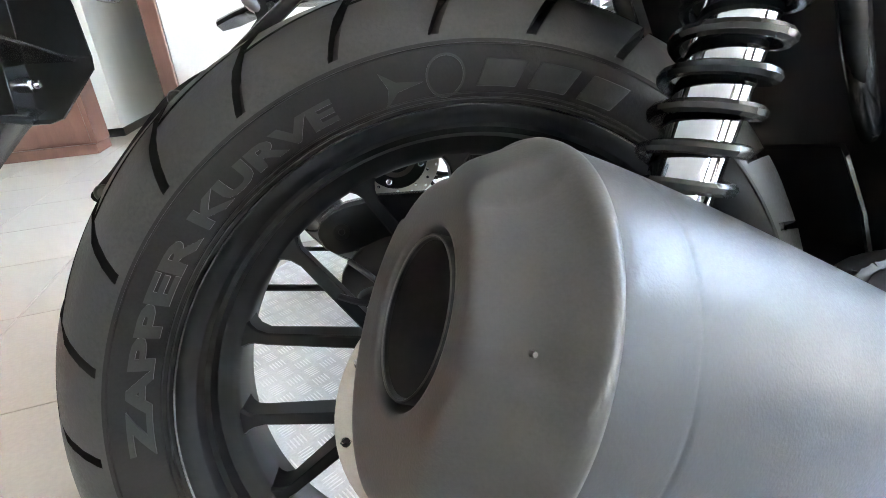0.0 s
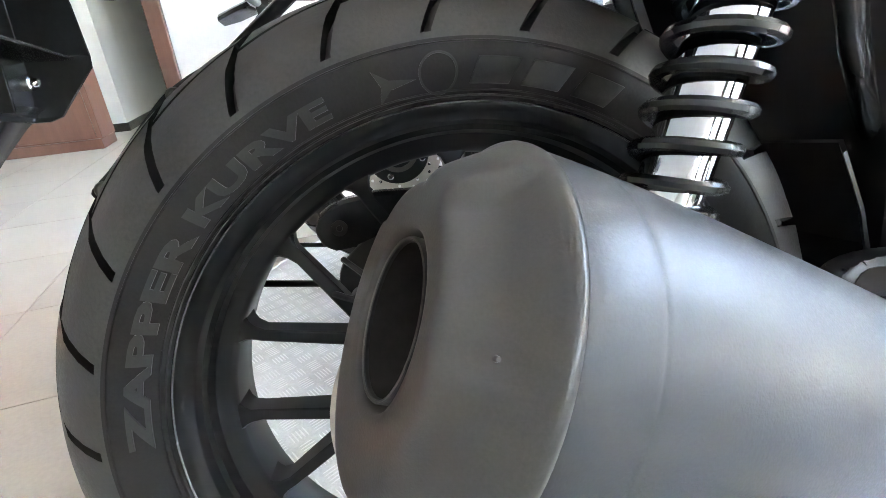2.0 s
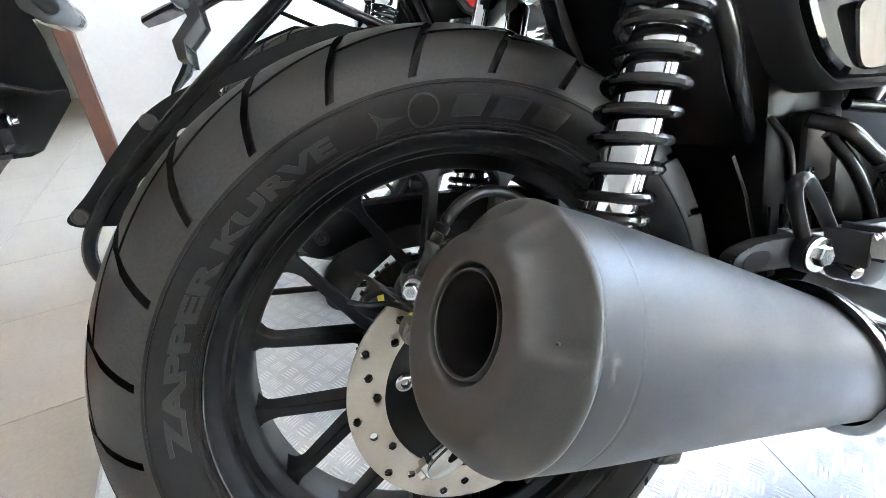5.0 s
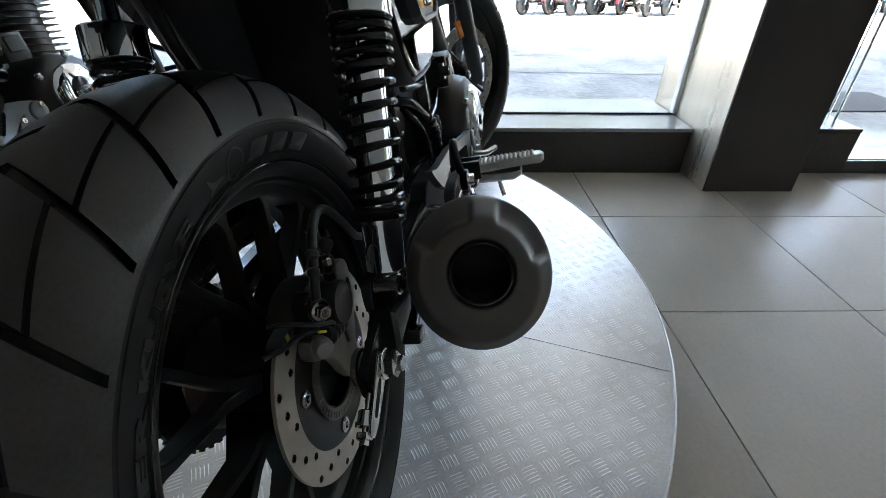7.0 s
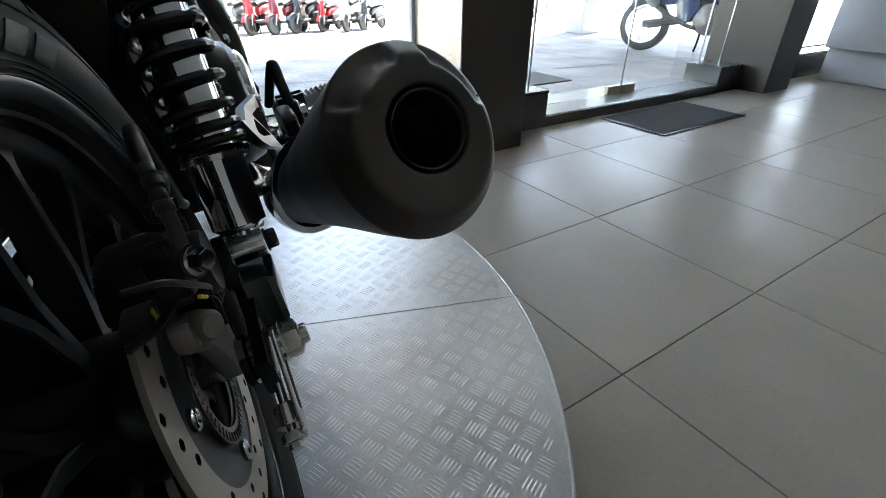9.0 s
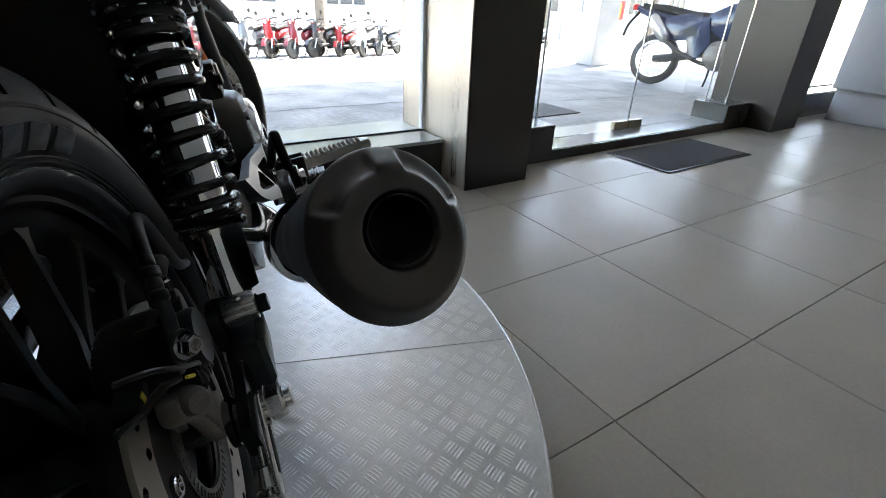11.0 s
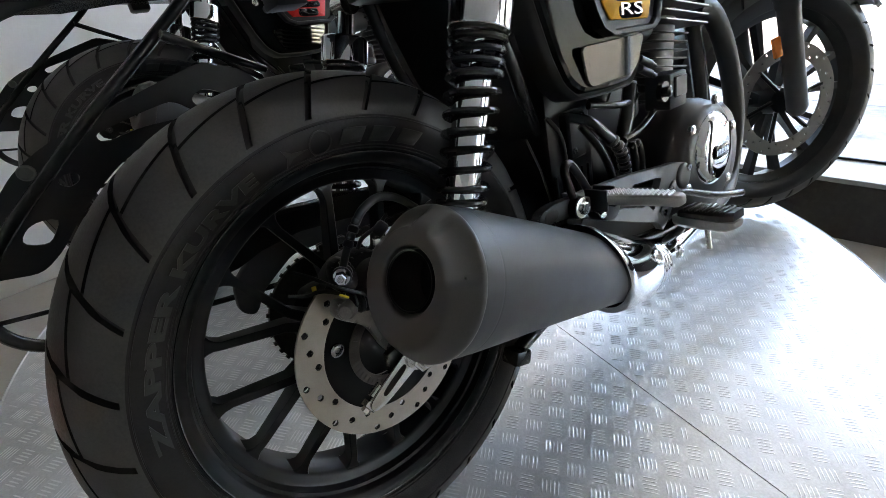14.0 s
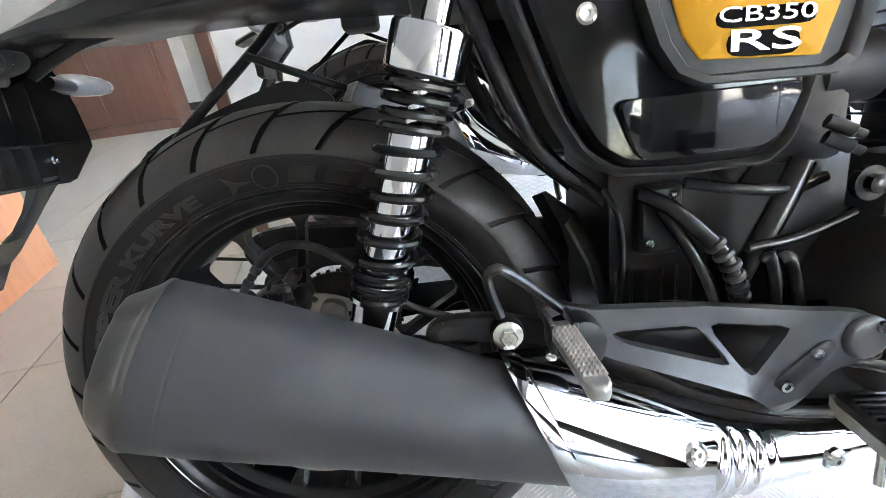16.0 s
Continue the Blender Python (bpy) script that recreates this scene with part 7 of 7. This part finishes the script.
def tree(m, seed):
    rnd = random.Random(seed)
    ob = group_at("tree", m, "street tree with a forked grey trunk", "tree")
    bm = bmesh.new()
    tube(bm, [(0, 0, -0.05), (0.05, 0.03, 0.9), (-0.04, 0.05, 1.9), (0.06, 0.0, 2.9)], [0.2, 0.15, 0.13, 0.1], 12)
    tips = []
    for k in range(7):
        a = k * 0.9 + rnd.uniform(-0.3, 0.3)
        tip = Vector((math.cos(a) * rnd.uniform(0.9, 1.7), math.sin(a) * rnd.uniform(0.9, 1.7), rnd.uniform(3.6, 5.0)))
        tube(bm, [(0.02, 0.02, rnd.uniform(1.9, 2.8)), tip * 0.55 + Vector((0, 0, 1.1)), tip], [0.08, 0.05, 0.02], 8)
        tips.append(tip)
    part("trunk", bm, M_BARK, ob)
    verts, faces = [], []
    for k in range(2600):
        c = rnd.choice(tips) * rnd.uniform(0.75, 1.08) + Vector((rnd.gauss(0, 0.42), rnd.gauss(0, 0.42), rnd.gauss(0, 0.32)))
        u = Vector((rnd.gauss(0, 1), rnd.gauss(0, 1), rnd.gauss(0, 1))).normalized() * 0.07
        v = u.cross(Vector((rnd.gauss(0, 1), rnd.gauss(0, 1), rnd.gauss(0, 1)))).normalized() * 0.035
        b = len(verts)
        verts += [c - u, c + v, c + u, c - v]
        faces.append((b, b + 1, b + 2, b + 3))
    me = bpy.data.meshes.new("crown")
    me.from_pydata(verts, [], faces)
    me.materials.append(M_LEAF)
    crown = new("crown", me)
    crown.parent = ob
    tagged(crown, "loose crown of small green leaves", kind="stuff")
    return ob


tree_1 = tree(ROOM @ pose(14.6, -4.35, -0.42), 5)
for x, y, r, k in ((14.3, 3.4, 80, 1.1), (15.0, -13.5, 200, 1.0), (14.5, -19.5, 130, 1.15)):
    copy_thing(tree_1, ROOM @ pose(x, y, -0.42, 0, 0, r))


def touring_bike(m):
    """A tall trail motorcycle seen from behind and its side; its front towards +x."""
    ob = group_at("trail_motorcycle", m, "dark blue trail motorcycle parked outside on its side stand", "motorcycle")
    M_BLUE = paint("dark_blue_paint", (0.03, 0.045, 0.1))
    for x, R in ((0.0, 0.33), (1.5, 0.35)):
        bm = bmesh.new()
        lathe(bm, (x, 0.065, R), RIGHT, [(0, R * 0.7), (0.0, R * 0.84), (0.02, R * 0.96), (0.065, R), (0.11, R * 0.96), (0.13, R * 0.84), (0.13, R * 0.7)], 40, closed=True)
        part("tyre", bm, M_TREAD, ob)
        bm = bmesh.new()
        lathe(bm, (x, 0.07, R), RIGHT, [(0, R * 0.66), (0, R * 0.72), (0.14, R * 0.72), (0.14, R * 0.66)], 40, closed=True)
        part("wheel_rim", bm, M_STEEL, ob)
        bm = bmesh.new()
        lathe(bm, (x, 0.08, R), RIGHT, [(0, 0.05), (0.16, 0.05)], 16)
        for k in range(18):
            a = 2 * math.pi * k / 18
            tube(bm, [(x + 0.05 * math.cos(a + 0.4), -0.03 if k % 2 else 0.03, R + 0.05 * math.sin(a + 0.4)), (x + R * 0.72 * math.cos(a), 0, R + R * 0.72 * math.sin(a))], 0.0025, 5, 1)
        part("wire_wheel", bm, M_STEEL, ob)
    for y in (-0.11, 0.11):
        bm = bmesh.new()
        tube(bm, [(0, y, 0.33), (0.3, y, 0.38), (0.6, y * 0.8, 0.45)], 0.045, 8)
        part("swingarm", bm, M_CASE_PIPE, ob)
    bm = bmesh.new()
    lathe(bm, (0.14, -0.19, 0.54), (-0.66, 0, 0.72), [(0, 0.03), (0.03, 0.062), (0.08, 0.075), (0.36, 0.08), (0.4, 0.06)], 20)
    part("silencer", bm, M_ALU, ob, "silver aluminium silencer")
    bm = bmesh.new()
    tube(bm, [(0.14, -0.19, 0.54), (0.3, -0.17, 0.44), (0.6, -0.12, 0.32), (0.95, -0.1, 0.3)], 0.026, 10)
    part("exhaust_pipe", bm, M_CASE_PIPE, ob)
    bm = bmesh.new()
    slab(bm, round_outline([(0.02, 0.64), (0.06, 0.84), (0.3, 0.9), (0.58, 0.86), (0.66, 0.55), (0.55, 0.36), (0.42, 0.4), (0.36, 0.58), (0.2, 0.56)], 3), -0.15, -0.1, 0.01)
    part("side_panel", bm, M_BLUE, ob)
    bm = bmesh.new()
    slab(bm, round_outline([(0.3, 0.64), (0.34, 0.74), (0.46, 0.74), (0.48, 0.62)], 3), -0.1515, -0.1505)
    part("panel_mark", bm, M_BRACKET, ob)
    bm = bmesh.new()
    rings(bm, [[(x, w * a, z + h * b) for a, b in ((-1, -0.5), (-0.7, -1), (0.7, -1), (1, -0.5), (0.8, 0.8), (0, 1), (-0.8, 0.8))] for x, w, z, h in ((-0.3, 0.07, 0.98, 0.04), (0.0, 0.13, 0.95, 0.06), (0.4, 0.13, 0.88, 0.06), (0.65, 0.1, 0.88, 0.05))], caps=(True, True))
    part("seat", bm, M_RUBBER, ob)
    bm = bmesh.new()
    rings(bm, [[(x, w * a, z + h * b) for a, b in ((-1, -0.3), (-0.6, -1), (0.6, -1), (1, -0.3), (0.8, 0.7), (0, 1), (-0.8, 0.7))] for x, w, z, h in ((0.55, 0.12, 0.82, 0.1), (0.8, 0.22, 0.85, 0.24), (1.15, 0.24, 0.92, 0.25), (1.4, 0.12, 1.0, 0.15))], caps=(True, True))
    part("fuel_tank", bm, M_BLUE, ob)
    bm = bmesh.new()
    rings(bm, [[(x, w * a, z + h * b) for a, b in ((-1, 0), (-0.6, -1), (0.6, -1), (1, 0), (0.6, 1), (-0.6, 1))] for x, w, z, h in ((-0.42, 0.05, 0.98, 0.025), (-0.2, 0.1, 0.9, 0.06), (0.1, 0.13, 0.82, 0.08), (0.4, 0.12, 0.74, 0.1))], caps=(True, True))
    part("tail_unit", bm, M_BLUE, ob)
    bm = bmesh.new()
    box(bm, (-0.44, -0.06, 0.93), (-0.36, 0.06, 1.0), 0.015)
    part("tail_light", bm, M_RED, ob)
    bm = bmesh.new()
    lathe(bm, (0.78, 0.17, 0.42), RIGHT, [(0, 0.0), (0, 0.12), (0.05, 0.18), (0.29, 0.18), (0.34, 0.12), (0.34, 0.0)], 28)
    part("engine", bm, M_CAST, ob)
    bm = bmesh.new()
    rings(bm, [[(x, 0.11 * a, z + h * b) for a, b in ((-1, -1), (1, -1), (1, 1), (-1, 1))] for x, z, h in ((0.4, 0.55, 0.05), (0.6, 0.62, 0.16), (1.0, 0.7, 0.14), (1.2, 0.75, 0.1))], caps=(True, True))
    part("frame", bm, M_TUBE, ob)
    for y in (-0.1, 0.1):
        bm = bmesh.new()
        tube(bm, [(1.5, y, 0.35), (1.36, y, 0.7), (1.2, y, 1.15)], 0.028, 8)
        part("fork_leg", bm, M_BRACKET, ob)
    bm = bmesh.new()
    tube(bm, [(1.0, -0.42, 1.2), (1.12, -0.2, 1.22), (1.15, 0.2, 1.22), (1.0, 0.42, 1.2)], 0.015, 8)
    part("handlebar", bm, M_TUBE, ob)
    bm = bmesh.new()
    tube(bm, [(0.7, 0.15, 0.3), (0.68, 0.26, 0.15), (0.66, 0.3, 0.045)], 0.014, 8)
    part("side_stand", bm, M_TUBE, ob)
    bm = bmesh.new()
    tube(bm, [(-0.34, 0, 0.92), (-0.46, 0, 0.75), (-0.5, 0, 0.6)], 0.04, 8, 4, 0.4)
    part("plate_hanger", bm, M_PLASTIC, ob)
    return ob


touring_bike(ROOM @ pose(4.2, -5.75, -0.1, 0, 0, -157) @ pose(0, 0, 0, -8) @ Matrix.Scale(1.05, 4))

# ---- floor tiles, one by one ----
tile_mesh = None
for i in range(-9, 4):
    for j in range(-14, 18 if -4 <= i <= -1 else 12):  # the passage reaches further back
        if i * 0.6 > FRONT or j * 0.6 < NEAR_Y - 0.05:
            continue
        if tile_mesh is None:
            bm = bmesh.new()
            box(bm, (0.0014, 0.0014, -0.011), (0.5926, 0.6056, 0.0), 0.0012)
            tile = part("tile", bm, M_TILE, floor)
            tile_mesh = tile.data
        else:
            tile = new("tile", tile_mesh)
            tile.parent = floor
        tile.location = (0.012 + i * 0.594, 0.006 + j * 0.607, 0)
